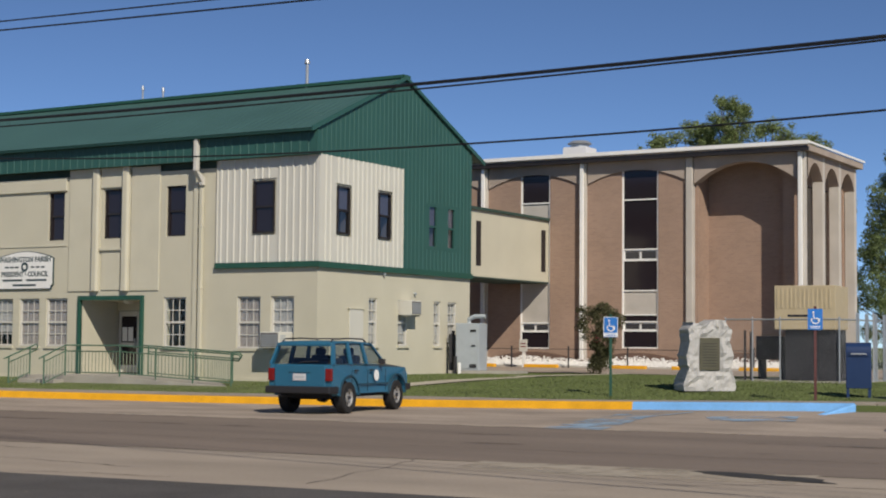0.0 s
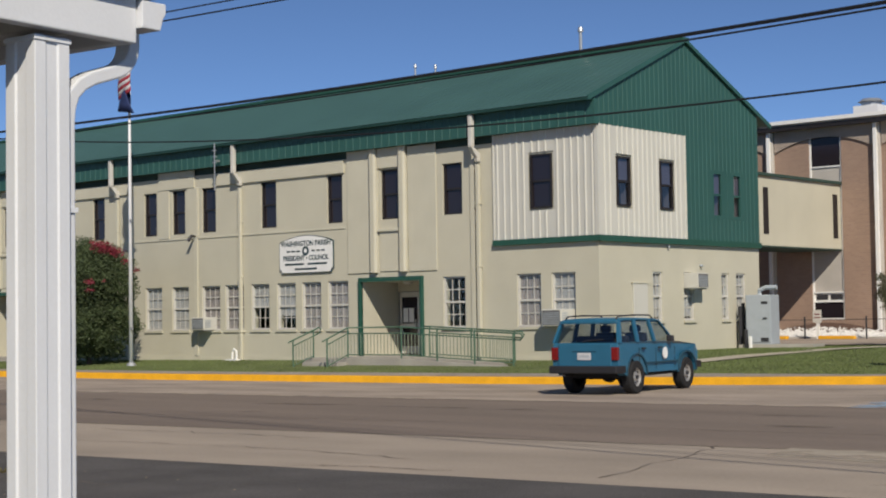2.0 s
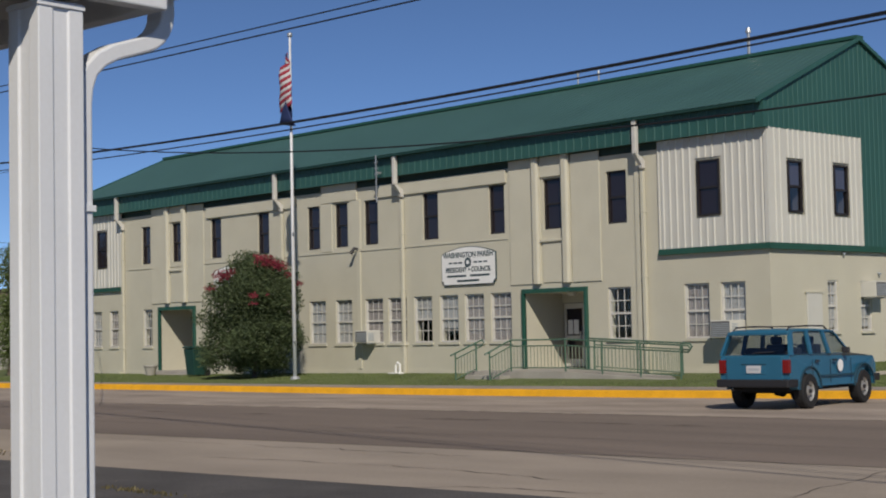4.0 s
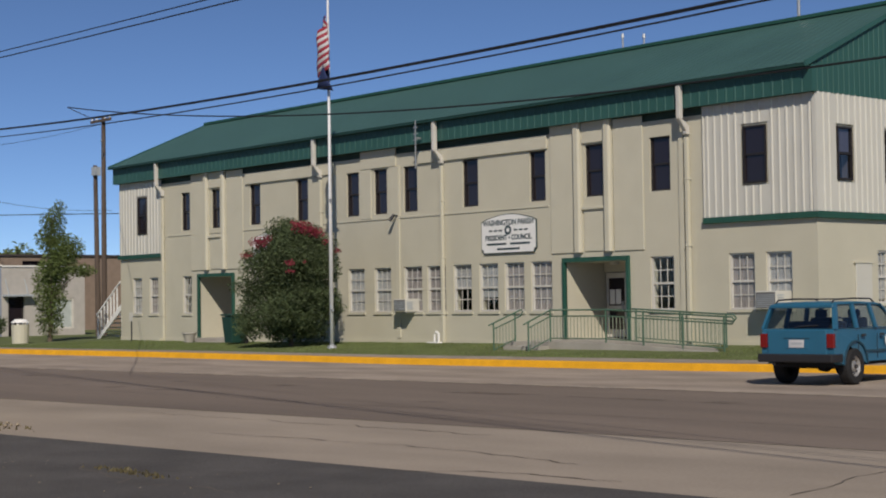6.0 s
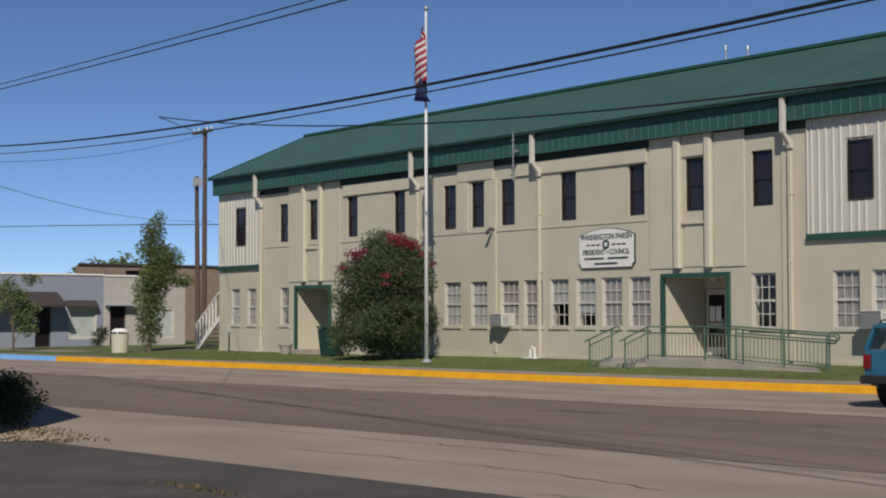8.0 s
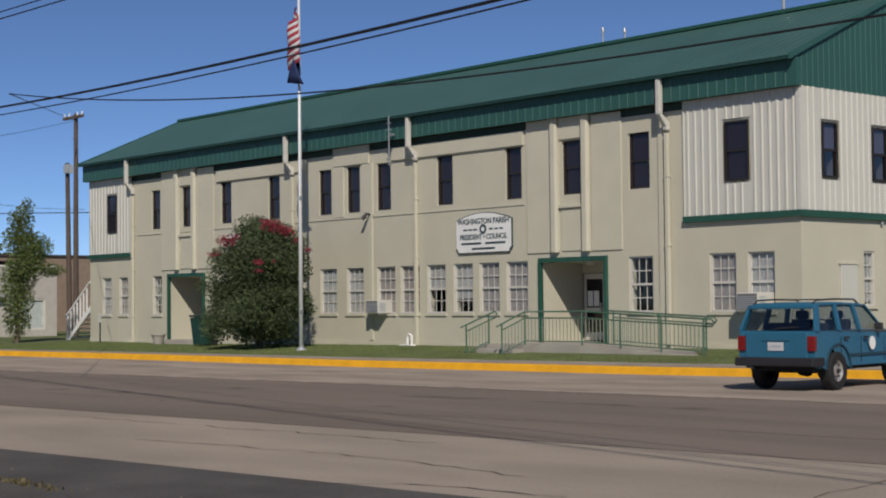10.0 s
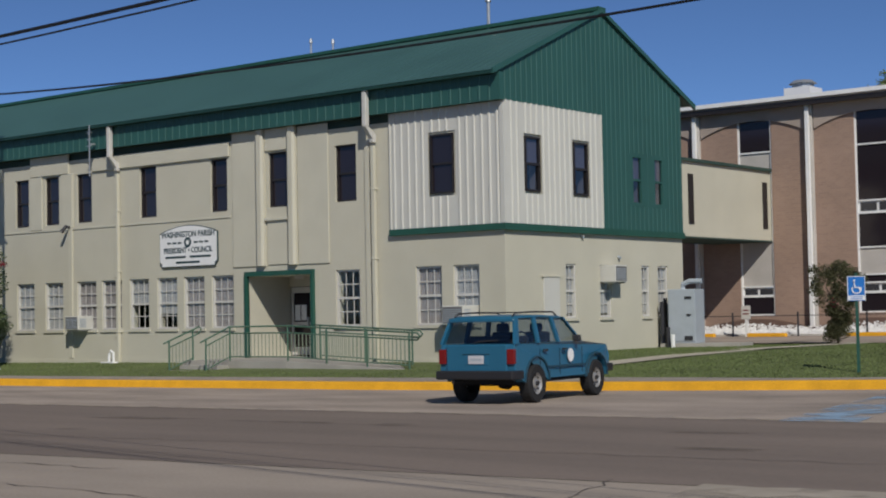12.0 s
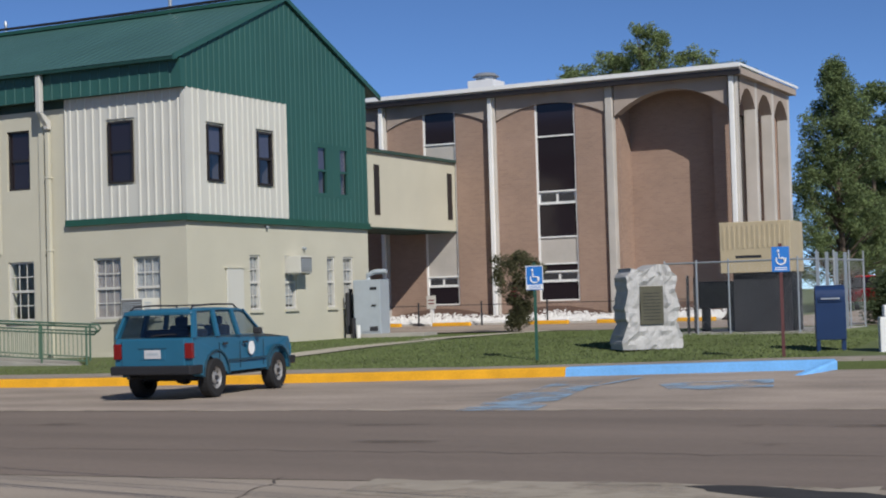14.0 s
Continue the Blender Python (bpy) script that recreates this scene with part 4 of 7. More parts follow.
def suv(at, rz):
    car = thing("car", "teal boxy four-door estate car parked nose to the kerb", "car", at, rz=rz)
    # y forward from the rear axle, x to its right
    R, F, W = 0.0, 2.576, 0.80
    def arch(c):
        return [(c + 0.46 * math.cos(math.pi * k / 8), 0.40 + 0.43 * math.sin(math.pi * k / 8)) for k in range(9)]
    lower = [(-0.82, 0.52)] + arch(R)[::-1] + [(R + 0.5, 0.44), (F - 0.5, 0.44)] + arch(F)[::-1] + [(3.30, 0.52), (3.32, 0.80), (3.28, 1.00), (2.2, 1.08), (1.92, 1.10), (-0.80, 1.10), (-0.84, 0.95)]
    bm = bmesh.new()
    v = {}
    for s, w0 in ((-1, W), (1, W)):
        v[s] = [bm.verts.new((s * (w0 - (0.035 if z > 0.98 else 0.0) - (0.06 if y > 3.2 else 0) - (0.02 if y < -0.8 else 0)), y, z)) for y, z in lower]
    n = len(lower)
    for i in range(n):
        bm.faces.new((v[-1][i], v[-1][(i + 1) % n], v[1][(i + 1) % n], v[1][i]))
    bm.faces.new(v[1])
    bm.faces.new(v[-1][::-1])
    bmesh.ops.triangulate(bm, faces=[f for f in bm.faces if len(f.verts) > 4])
    body = part("body", bm, SUV_PAINT, car, "teal painted car body", bevel=0.02)
    # cabin corners: belt and roof
    zb, zr = 1.10, 1.575
    yb0, yb1, yr0, yr1 = -0.80, 1.95, -0.62, 1.35
    wb, wr = 0.768, 0.66
    def side(s, y, f):
        return Vector((s * (wb + (wr - wb) * f), y, zb + (zr - zb) * f))
    def edge_y(base, top, f):
        return base + (top - base) * f
    def bar(name, p, q, t, mat=SUV_PAINT):
        bm = bmesh.new()
        p, q = Vector(p), Vector(q)
        vs = []
        for c in (p, q):
            vs.append([bm.verts.new(c + Vector((dx * 0.03, dy * t, 0))) for dx, dy in ((-1, -1), (1, -1), (1, 1), (-1, 1))])
        for k in range(4):
            bm.faces.new((vs[0][k], vs[0][(k + 1) % 4], vs[1][(k + 1) % 4], vs[1][k]))
        bm.faces.new(vs[0][::-1])
        bm.faces.new(vs[1])
        return part(name, bm, mat, car)
    for s in (-1, 1):
        bar("pillar", side(s, yb0 + 0.05, 0), side(s, yr0 + 0.06, 1), 0.06)
        bar("pillar", side(s, 0.12, 0), side(s, 0.14, 1), 0.05)
        bar("pillar", side(s, 0.95, 0), side(s, 0.86, 1), 0.05)
        bar("pillar", side(s, yb1 - 0.02, 0), side(s, yr1 - 0.02, 1), 0.03)
        for a0, a1, b0, b1 in ((yb0 + 0.11, 0.07, yr0 + 0.12, 0.09), (0.17, 0.90, 0.19, 0.81), (1.0, yb1 - 0.05, 0.91, yr1 - 0.05)):
            bm = bmesh.new()
            q = [side(s, a0, 0.02), side(s, a1, 0.02), side(s, b1, 0.95), side(s, b0, 0.95)]
            o = Vector((s * -0.012, 0, 0))
            bm.faces.new([bm.verts.new(p + o) for p in q])
            part("side_window", bm, CAR_GLASS, car)
        bm = bmesh.new()
        pipe(bm, [(s * 0.60, -0.56, 1.59), (s * 0.60, -0.45, 1.66), (s * 0.60, 0.3, 1.68), (s * 0.60, 1.08, 1.67), (s * 0.60, 1.24, 1.59)], 0.018, 6)
        part("roof_rail", bm, BLACK_PLASTIC, car)
        bm = bmesh.new()
        box(bm, s * 0.805 - 0.01, -0.35 + 0.85, 0.625, s * 0.805 + 0.010, F - 0.50, 0.665)
        part("side_moulding", bm, FLARE, car)
        for c in (R, F):
            bm = bmesh.new()
            pa = [(c + 0.47 * math.cos(math.pi * k / 10), 0.40 + 0.44 * math.sin(math.pi * k / 10)) for k in range(11)]
            pb = [(c + 0.505 * math.cos(math.pi * k / 10), 0.40 + 0.47 * math.sin(math.pi * k / 10)) for k in range(11)]
            x0, x1 = s * 0.77, s * 0.826
            for k in range(10):
                q = [[bm.verts.new((x, y, z)) for y, z in (pa[k], pa[k + 1], pb[k + 1], pb[k])] for x in (x0, x1)]
                bm.faces.new(q[1])
                bm.faces.new((q[0][0], q[0][1], q[1][1], q[1][0]))
                bm.faces.new((q[0][3], q[0][2], q[1][2], q[1][3]))
            bmesh.ops.remove_doubles(bm, verts=bm.verts, dist=1e-4)
            part("wheel_flare", bm, FLARE, car, "dark teal wheel-arch flare")
        bm = bmesh.new()
        box(bm, s * 0.82 - 0.08, 1.62, 1.10, s * 0.82 + 0.08, 1.72, 1.22)
        part("mirror", bm, BLACK_PLASTIC, car, bevel=0.02)
        for y in (0.28, 1.08):
            bm = bmesh.new()
            box(bm, s * 0.79, y, 0.94, s * 0.82, y + 0.16, 0.98)
            part("door_handle", bm, BLACK_PLASTIC, car)
        for y in (0.13, 0.95, 1.93):
            bm = bmesh.new()
            box(bm, s * 0.8015 - 0.003, y - 0.005, 0.5, s * 0.8015 + 0.003, y + 0.006, 0.98)
            part("door_gap", bm, BLACK, car)
        boxes("tail_light", [(s * 0.712 - 0.075, -0.875, 0.74, s * 0.712 + 0.075, -0.79, 1.01)], RED_LENS, car, "red tail light", bevel=0.01)
        bm = bmesh.new()
        prism(bm, [(0.13 * math.cos(2 * math.pi * k / 18) + 1.42, 0.13 * math.sin(2 * math.pi * k / 18) + 0.84) for k in range(18)], s * 0.802, s * 0.806, 0)
        part("door_emblem", bm, WHITE, car, "round white door emblem")
    for y in (-0.2, 0.75):
        bm = bmesh.new()
        tube(bm, (-0.60, y, 1.672), (0.60, y, 1.672), 0.014, n=6)
        part("roof_crossbar", bm, BLACK_PLASTIC, car)
    # roof
    bm = bmesh.new()
    rows = []
    for y, z, w in ((yr0 - 0.03, zr - 0.01, wr + 0.015), (yr0 + 0.1, zr + 0.035, wr), (0.4, zr + 0.05, wr), (yr1 - 0.1, zr + 0.025, wr), (yr1 + 0.03, zr - 0.02, wr + 0.01)):
        rows.append([bm.verts.new((x * w, y, z - dz)) for x, dz in ((-1.02, 0.05), (-1.0, 0.015), (-0.85, 0), (0, -0.012), (0.85, 0), (1.0, 0.015), (1.02, 0.05))])
    for a, b in zip(rows, rows[1:]):
        for k in range(6):
            bm.faces.new((a[k], a[k + 1], b[k + 1], b[k]))
    roof = part("roof", bm, SUV_PAINT, car, smooth=True)
    so = roof.modifiers.new("thick", "SOLIDIFY")
    so.thickness = 0.035
    # tailgate and rear window
    boxes("tailgate", [(-0.63, -0.86, 0.60, 0.63, -0.80, 1.09)], SUV_PAINT, car, bevel=0.02)
    boxes("tailgate_head", [(-0.67, -0.68, 1.50, 0.67, -0.60, 1.57)], SUV_PAINT, car, bevel=0.015)
    bm = bmesh.new()
    bm.faces.new([bm.verts.new(p) for p in ((-0.67, -0.80, 1.10), (0.67, -0.80, 1.10), (0.61, -0.655, 1.52), (-0.61, -0.655, 1.52))])
    part("rear_window", bm, CAR_GLASS, car, "tinted rear window")
    bm = bmesh.new()
    bm.faces.new([bm.verts.new(p) for p in ((-0.74, 1.93, 1.10), (0.74, 1.93, 1.10), (0.64, 1.37, 1.55), (-0.64, 1.37, 1.55))])
    part("windscreen", bm, CAR_GLASS, car)
    bm = bmesh.new()
    pipe(bm, [(-0.05, -0.83, 1.12), (0.02, -0.82, 1.15), (0.42, -0.80, 1.17)], 0.012, 6)
    part("wiper", bm, BLACK_PLASTIC, car)
    boxes("plate_recess", [(-0.25, -0.866, 0.72, 0.25, -0.855, 0.91)], SUV_PAINT, car, bevel=0.008)
    boxes("plate_trim", [(-0.28, -0.872, 0.912, 0.28, -0.855, 0.93)], FLARE, car)
    pl = boxes("number_plate", [(-0.16, -0.876, 0.745, 0.16, -0.869, 0.895)], PLATE, car)
    boxes("bar", [(-0.12, -0.879, 0.80, 0.12, -0.8765, 0.845)], GREY_METAL, pl)
    boxes("rear_bumper", [(-0.80, -0.98, 0.46, 0.80, -0.82, 0.62), (-0.81, -0.95, 0.46, -0.75, -0.52, 0.62), (0.75, -0.95, 0.46, 0.81, -0.52, 0.62)], DARK_TRIM, car, "dark grey rear bumper", bevel=0.025)
    boxes("front_bumper", [(-0.80, 3.26, 0.46, 0.80, 3.40, 0.62), (-0.81, 3.05, 0.46, -0.76, 3.3, 0.62), (0.76, 3.05, 0.46, 0.81, 3.3, 0.62)], DARK_TRIM, car, bevel=0.025)
    boxes("underbody", [(-0.62, -0.6, 0.36, 0.62, 3.0, 0.5)], BLACK, car)
    bm = bmesh.new()
    tube(bm, (-0.70, 0, 0.36), (0.70, 0, 0.36), 0.06)
    tube(bm, (0.12, 0.1, 0.36), (0.12, -0.12, 0.36), 0.13, 0.10, 12)
    part("axle", bm, BLACK, car)
    bm = bmesh.new()
    tube(bm, (-0.45, -0.95, 0.42), (-0.45, -0.3, 0.42), 0.035)
    part("exhaust", bm, BLACK, car)
    for x in (-0.36, 0.36):
        boxes("front_seat", [(x - 0.25, 0.95, 0.55, x + 0.25, 1.45, 0.85), (x - 0.24, 0.82, 0.8, x + 0.24, 0.98, 1.3), (x - 0.13, 0.80, 1.3, x + 0.13, 0.9, 1.46)], SEAT, car, bevel=0.04)
    boxes("rear_seat", [(-0.62, 0.05, 0.55, 0.62, 0.5, 0.85), (-0.62, -0.08, 0.8, 0.62, 0.08, 1.24)], SEAT, car, bevel=0.05)
    bm = bmesh.new()
    pts = [(-0.36 + 0.17 * math.cos(2 * math.pi * k / 14), 1.58 + 0.03 * math.sin(2 * math.pi * k / 14), 1.12 + 0.17 * math.sin(2 * math.pi * k / 14)) for k in range(15)]
    pipe(bm, pts, 0.014, 6)
    part("steering_wheel", bm, BLACK_PLASTIC, car)
    boxes("dashboard", [(-0.72, 1.66, 0.8, 0.72, 1.95, 1.09)], SEAT, car)
    for x, s in ((-0.70, -1), (0.70, 1)):
        wheel(car, x, R, s)
        wheel(car, x, F, s)
    return car


parked = suv((6.12, -8.6, 0.0), 8.0)
parked.scale = (0.93, 0.93, 0.93)

# ---- plants ----
def leaf_mat(name, color, var=0.35):
    m = material(name, color, 0.55, var=var, scale=1.5, grain=0.25, fine=9, bump=0.0, spec=0.3)
    nt = m.node_tree
    b = nt.nodes["Principled BSDF"]
    src = b.inputs["Base Color"].links[0].from_socket
    geo = nt.nodes.new("ShaderNodeNewGeometry")
    r = nt.nodes.new("ShaderNodeMapRange")
    r.inputs["To Min"].default_value, r.inputs["To Max"].default_value = 0.55, 1.5
    nt.links.new(geo.outputs["Random Per Island"], r.inputs["Value"])
    sc = nt.nodes.new("ShaderNodeVectorMath")
    sc.operation = "SCALE"
    nt.links.new(src, sc.inputs[0])
    nt.links.new(r.outputs[0], sc.inputs["Scale"])
    nt.links.new(sc.outputs[0], b.inputs["Base Color"])
    tl, mx = nt.nodes.new("ShaderNodeBsdfTranslucent"), nt.nodes.new("ShaderNodeMixShader")
    mx.inputs[0].default_value = 0.32
    nt.links.new(sc.outputs[0], tl.inputs[0])
    nt.links.new(b.outputs[0], mx.inputs[1])
    nt.links.new(tl.outputs[0], mx.inputs[2])
    nt.links.new(mx.outputs[0], nt.nodes["Material Output"].inputs[0])
    return m


LEAF = leaf_mat("shrub_leaves", (0.092, 0.125, 0.058))
LEAF_TREE = leaf_mat("tree_leaves", (0.135, 0.180, 0.060))
LEAF_PINE = leaf_mat("dark_tree_leaves", (0.155, 0.205, 0.085))
LEAF_LIGHT = leaf_mat("yellow_green_leaves", (0.195, 0.245, 0.095))
BLOSSOM = leaf_mat("red_blossom", (0.30, 0.045, 0.07), 0.2)
BARK = material("grey_bark", (0.13, 0.10, 0.075), 0.95, var=0.25, scale=6, stretch=(3, 3, 0.6), bump=0.6)
rng = random.Random(7)


def leaves(clumps, count, size, density=0.55):
    """Many small bent leaves spread in clumps (centre, radius), thickest near each clump's skin."""
    verts, faces = [], []
    vol = [r[0] * r[1] * r[2] for _, r in clumps]
    total = sum(vol)
    for (c, r), q in zip(clumps, vol):
        for _ in range(max(6, int(count * q / total))):
            d = Vector((rng.gauss(0, 1), rng.gauss(0, 1), rng.gauss(0, 1))).normalized() * (rng.random() ** density)
            p = Vector((c[0] + d.x * r[0], c[1] + d.y * r[1], c[2] + d.z * r[2]))
            a = Vector((rng.gauss(0, 1), rng.gauss(0, 1), rng.gauss(0, 0.6))).normalized()
            b = a.cross(Vector((rng.gauss(0, 1), rng.gauss(0, 1), rng.gauss(0, 1)))).normalized()
            l, w = size * rng.uniform(0.7, 1.4), size * rng.uniform(0.3, 0.55)
            n = a.cross(b) * (w * 0.35)
            i = len(verts)
            verts += [p - a * l * 0.5, p + b * w * 0.5 + n, p + a * l * 0.5, p - b * w * 0.5 + n]
            faces += [(i, i + 1, i + 2), (i, i + 2, i + 3)]
    return verts, faces


def leaf_part(name, clumps, count, size, mat, parent, label=""):
    v, f = leaves(clumps, count, size)
    me = bpy.data.meshes.new(name)
    me.from_pydata([tuple(p) for p in v], [], f)
    me.materials.append(mat)
    ob = new(name, me)
    ob.parent = parent
    return tagged(ob, label)


def limbs(parent, stem, height, r, clumps, mat=BARK, lean=(0, 0)):
    """A tapered trunk and a limb to each large clump."""
    bm = bmesh.new()
    pts = [Vector((lean[0] * f + 0.06 * math.sin(5 * f), lean[1] * f + 0.05 * math.cos(4 * f) - 0.05, height * f)) for f in (0, 0.15, 0.35, 0.55, 0.75, 1.0)]
    for i, (a, b) in enumerate(zip(pts, pts[1:])):
        tube(bm, a - Vector((0, 0, 0.03)), b, r * (1.25 - 0.2 * i), r * (1.05 - 0.2 * i), 9)
    part("trunk", bm, mat, parent)
    for c, rad in clumps:
        if c[2] < height * 0.2:
            continue
        f = min(0.95, max(0.2, (c[2] - 0.35 * (abs(c[0]) + abs(c[1])) - 0.3) / height))
        a = pts[min(4, int(f * 5))].lerp(pts[min(5, int(f * 5) + 1)], f * 5 % 1)
        bm = bmesh.new()
        m = a.lerp(Vector(c), 0.5) + Vector((0, 0, 0.12))
        tube(bm, a, m, r * 0.35, r * 0.22, 6)
        tube(bm, m, Vector(c), r * 0.22, r * 0.08, 6)
        part("limb", bm, mat, parent)


def blob(n, fx, z0, z1, spread, rmin, rmax, seed):
    q = random.Random(seed)
    out = []
    for i in range(n):
        f = (i + 0.5) / n
        z = z0 + (z1 - z0) * f
        w = fx(f)
        a, k = q.uniform(0, 2 * math.pi), q.uniform(0.25, 1.0)
        rr = q.uniform(rmin, rmax)
        out.append(((w * k * math.cos(a) * spread, w * k * math.sin(a) * spread, z), (rr, rr, rr * q.uniform(0.6, 0.95))))
    return out


# flowering shrub by the front wall
shrub = thing("flowering_shrub", "large dark green shrub with red blossom clusters", "shrub", (-18.7, -2.85, ground_height(-18.7, -2.85) - 0.02))
cl = blob(70, lambda f: 2.0 * math.sin(math.pi * min(1, 0.24 + 0.72 * f)) ** 0.55, 0.35, 3.95, 0.88, 0.36, 0.66, 3)
cl += [((0.0, 0.0, 1.3), (1.75, 1.7, 1.15)), ((0, 0, 2.6), (1.75, 1.7, 1.05)), ((0.2, 0, 3.3), (1.25, 1.2, 0.75))]
limbs(shrub, 0, 2.6, 0.07, cl[:70:5])
leaf_part("crown", cl, 62000, 0.10, LEAF, shrub)
fl = [((a * 0.58 + d * 0.81, a * 0.81 - d * 0.58, z), (r, r, r * 0.55)) for a, d, z, r in
      ((-1.0, 1.0, 3.4, 0.36), (-1.4, 0.9, 3.0, 0.24), (-0.7, 1.0, 3.55, 0.2), (0.45, 0.9, 3.85, 0.42), (0.85, 0.9, 3.7, 0.34), (0.2, 0.9, 4.0, 0.22),
       (1.2, 0.9, 3.4, 0.2), (1.5, 0.8, 3.1, 0.2), (0.02, 1.85, 2.7, 0.22), (0.0, 1.9, 2.45, 0.16), (0.45, 1.8, 2.72, 0.14))]
leaf_part("blossom", fl, 1500, 0.08, BLOSSOM, shrub, "red blossom clusters")

# slim tree on the corner
slim = thing("tree", "slim leaning street tree with light green leaves", "tree", (-36.8, -2.35, 0.16))
cl = [((0.0, 0, 1.0), (0.62, 0.62, 0.8)), ((0.05, 0, 2.0), (0.75, 0.75, 0.8)), ((-0.1, 0.1, 2.9), (0.8, 0.8, 0.8)), ((0.5, 0.2, 3.5), (0.95, 0.8, 0.7)),
      ((0.75, 0.4, 4.2), (0.85, 0.8, 0.7)), ((0.2, 0, 4.6), (0.8, 0.7, 0.7)), ((0.15, 0.1, 5.4), (0.6, 0.6, 0.6)), ((0.45, 0.2, 6.0), (0.35, 0.35, 0.45)), ((1.2, 0.9, 3.2), (0.6, 0.6, 0.35))]
limbs(slim, 0, 5.4, 0.08, cl, lean=(0.3, 0.1))
leaf_part("crown", cl, 11000, 0.13, LEAF_TREE, slim)
slim.scale = (1.0, 1.0, 0.93)


def round_tree(at, h, w, seed, n=40, count=12000, size=0.26, mat=LEAF_TREE, base=0.25, label="broad leafy tree behind the building", taper=None, clump=(0.22, 0.40)):
    t = thing("tree", label, "tree", at)
    cl = blob(n, taper or (lambda f: w * math.sin(math.pi * min(1, 0.18 + 0.8 * f)) ** 0.7), h * base, h * 0.95, 1.0, w * clump[0], w * clump[1], seed)
    limbs(t, 0, h * 0.8, h * 0.014, cl[::4])
    leaf_part("crown", cl, count, size, mat, t)
    return t


round_tree((8.0, 32.0, 0.5), 10.4, 3.0, 11, 260, 42000, 0.13, LEAF_PINE, 0.14, "tall dark leafy tree beside the brick building", lambda f: 3.3 * (1 - f) ** 0.75 * min(1, 0.6 + 2.0 * f), (0.09, 0.20))
round_tree((10.6, 37.0, 0.5), 8.6, 3.2, 12, 140, 26000, 0.15, LEAF_PINE, 0.15, "dark leafy tree beside the brick building", None, (0.10, 0.22))
round_tree((6.5, 46.0, 0.5), 11.0, 3.0, 16, 60, 14000, 0.22, LEAF_PINE, 0.25, clump=(0.15, 0.3))
for i, (x, y, h, w) in enumerate(((-3.3, 33, 11.6, 2.6), (-1.9, 34.5, 12.2, 2.6), (-0.4, 33.6, 13.0, 2.6), (1.5, 34, 11.8, 2.8), (3.0, 34.6, 11.2, 2.6))):
    round_tree((x, y, 0.5), h, w, 21 + i, 130, 13000, 0.13, LEAF_LIGHT, 0.55, "leafy tree rising over the flat roof", lambda f, w=w: w * (1.0 - 0.62 * f), (0.07, 0.17))
for i, (x, y, h, w) in enumerate(((6.2, 50, 8.5, 3.6), (10.4, 53, 8.0, 4.2))):
    round_tree((x, y, 0.5), h, w, 71 + i, 80, 15000, 0.28, LEAF_PINE, 0.06, "broad dark leafy tree behind the brick building", None, (0.2, 0.32))
for i, (x, y, h, w) in enumerate(((-92, 22, 6.0, 4.5), (-104, 12, 6.4, 5), (-116, 2, 6.6, 6), (-88, 40, 7.0, 5))):
    round_tree((x, y, 0.2), h, w, 41 + i, 22, 3000, 0.5, LEAF_PINE, 0.2, "distant dark leafy tree")
# young shrub on the lawn with a few red blossoms
young = thing("shrub", "young sparse shrub with reddish tips on the lawn", "shrub", (4.6, 8.6, 0.55))
cl = blob(40, lambda f: 0.16 + 0.62 * f ** 0.8, 0.22, 2.1, 1.0, 0.18, 0.32, 5)
limbs(young, 0, 1.2, 0.035, cl)
leaf_part("crown", cl, 9500, 0.08, leaf_mat("shrub_leaves_olive", (0.092, 0.092, 0.044)), young)
leaf_part("blossom", [((0.1, -0.4, 1.1), (0.14, 0.1, 0.18))], 50, 0.07, BLOSSOM, young)
# foreground bush at the verge and one by the shop
low = thing("shrub", "dark low bush on the gravel verge", "shrub", (0.0, -22.95, 0.0))
cl = blob(20, lambda f: 0.68 * math.sin(math.pi * min(1, 0.3 + 0.7 * f)), 0.12, 0.68, 1.0, 0.18, 0.30, 9)
limbs(low, 0, 0.4, 0.03, cl[::3])
leaf_part("crown", cl, 5000, 0.06, LEAF, low)
low2 = copy_thing(low, pose(-1.6, -23.3, 0.0, 0, 0, 70))
small = thing("shrub", "small dark shrub beside the shop front", "shrub", (-46.2, -0.2, 0.18))
cl = blob(8, lambda f: 0.4, 0.2, 0.9, 1.0, 0.22, 0.35, 10)
limbs(small, 0, 0.5, 0.02, cl[::3])
leaf_part("crown", cl, 700, 0.12, LEAF, small)
tree2 = thing("tree", "dark leafy sapling in front of the shops", "tree", (-42.5, -6.0, 0.16))
cl = blob(12, lambda f: 0.9, 1.0, 3.2, 1.0, 0.4, 0.6, 14)
limbs(tree2, 0, 2.6, 0.05, cl[::2])
leaf_part("crown", cl, 2600, 0.16, LEAF_PINE, tree2)

# grass blades on the lawn strip
def blades(name, n, place, h, mat, label):
    q = random.Random(3)
    verts, faces = [], []
    for _ in range(n):
        x, y, z = place(q)
        a = q.uniform(0, math.pi)
        w, t = 0.012 + 0.014 * q.random(), h * q.uniform(0.5, 1.3)
        dx, dy = math.cos(a) * w, math.sin(a) * w
        i = len(verts)
        verts += [(x - dx, y - dy, z - 0.012), (x + dx, y + dy, z - 0.012), (x + q.gauss(0, 0.4) * t, y + q.gauss(0, 0.4) * t, z + t)]
        faces.append((i, i + 1, i + 2))
    me = bpy.data.meshes.new(name)
    me.from_pydata(verts, [], faces)
    me.materials.append(mat)
    return tagged(new(name, me), label, "grass", kind="stuff")


BLADE = material("grass_blades", (0.114, 0.146, 0.050), 0.85, var=0.2, scale=0.6, grain=0.08, bump=0.0)


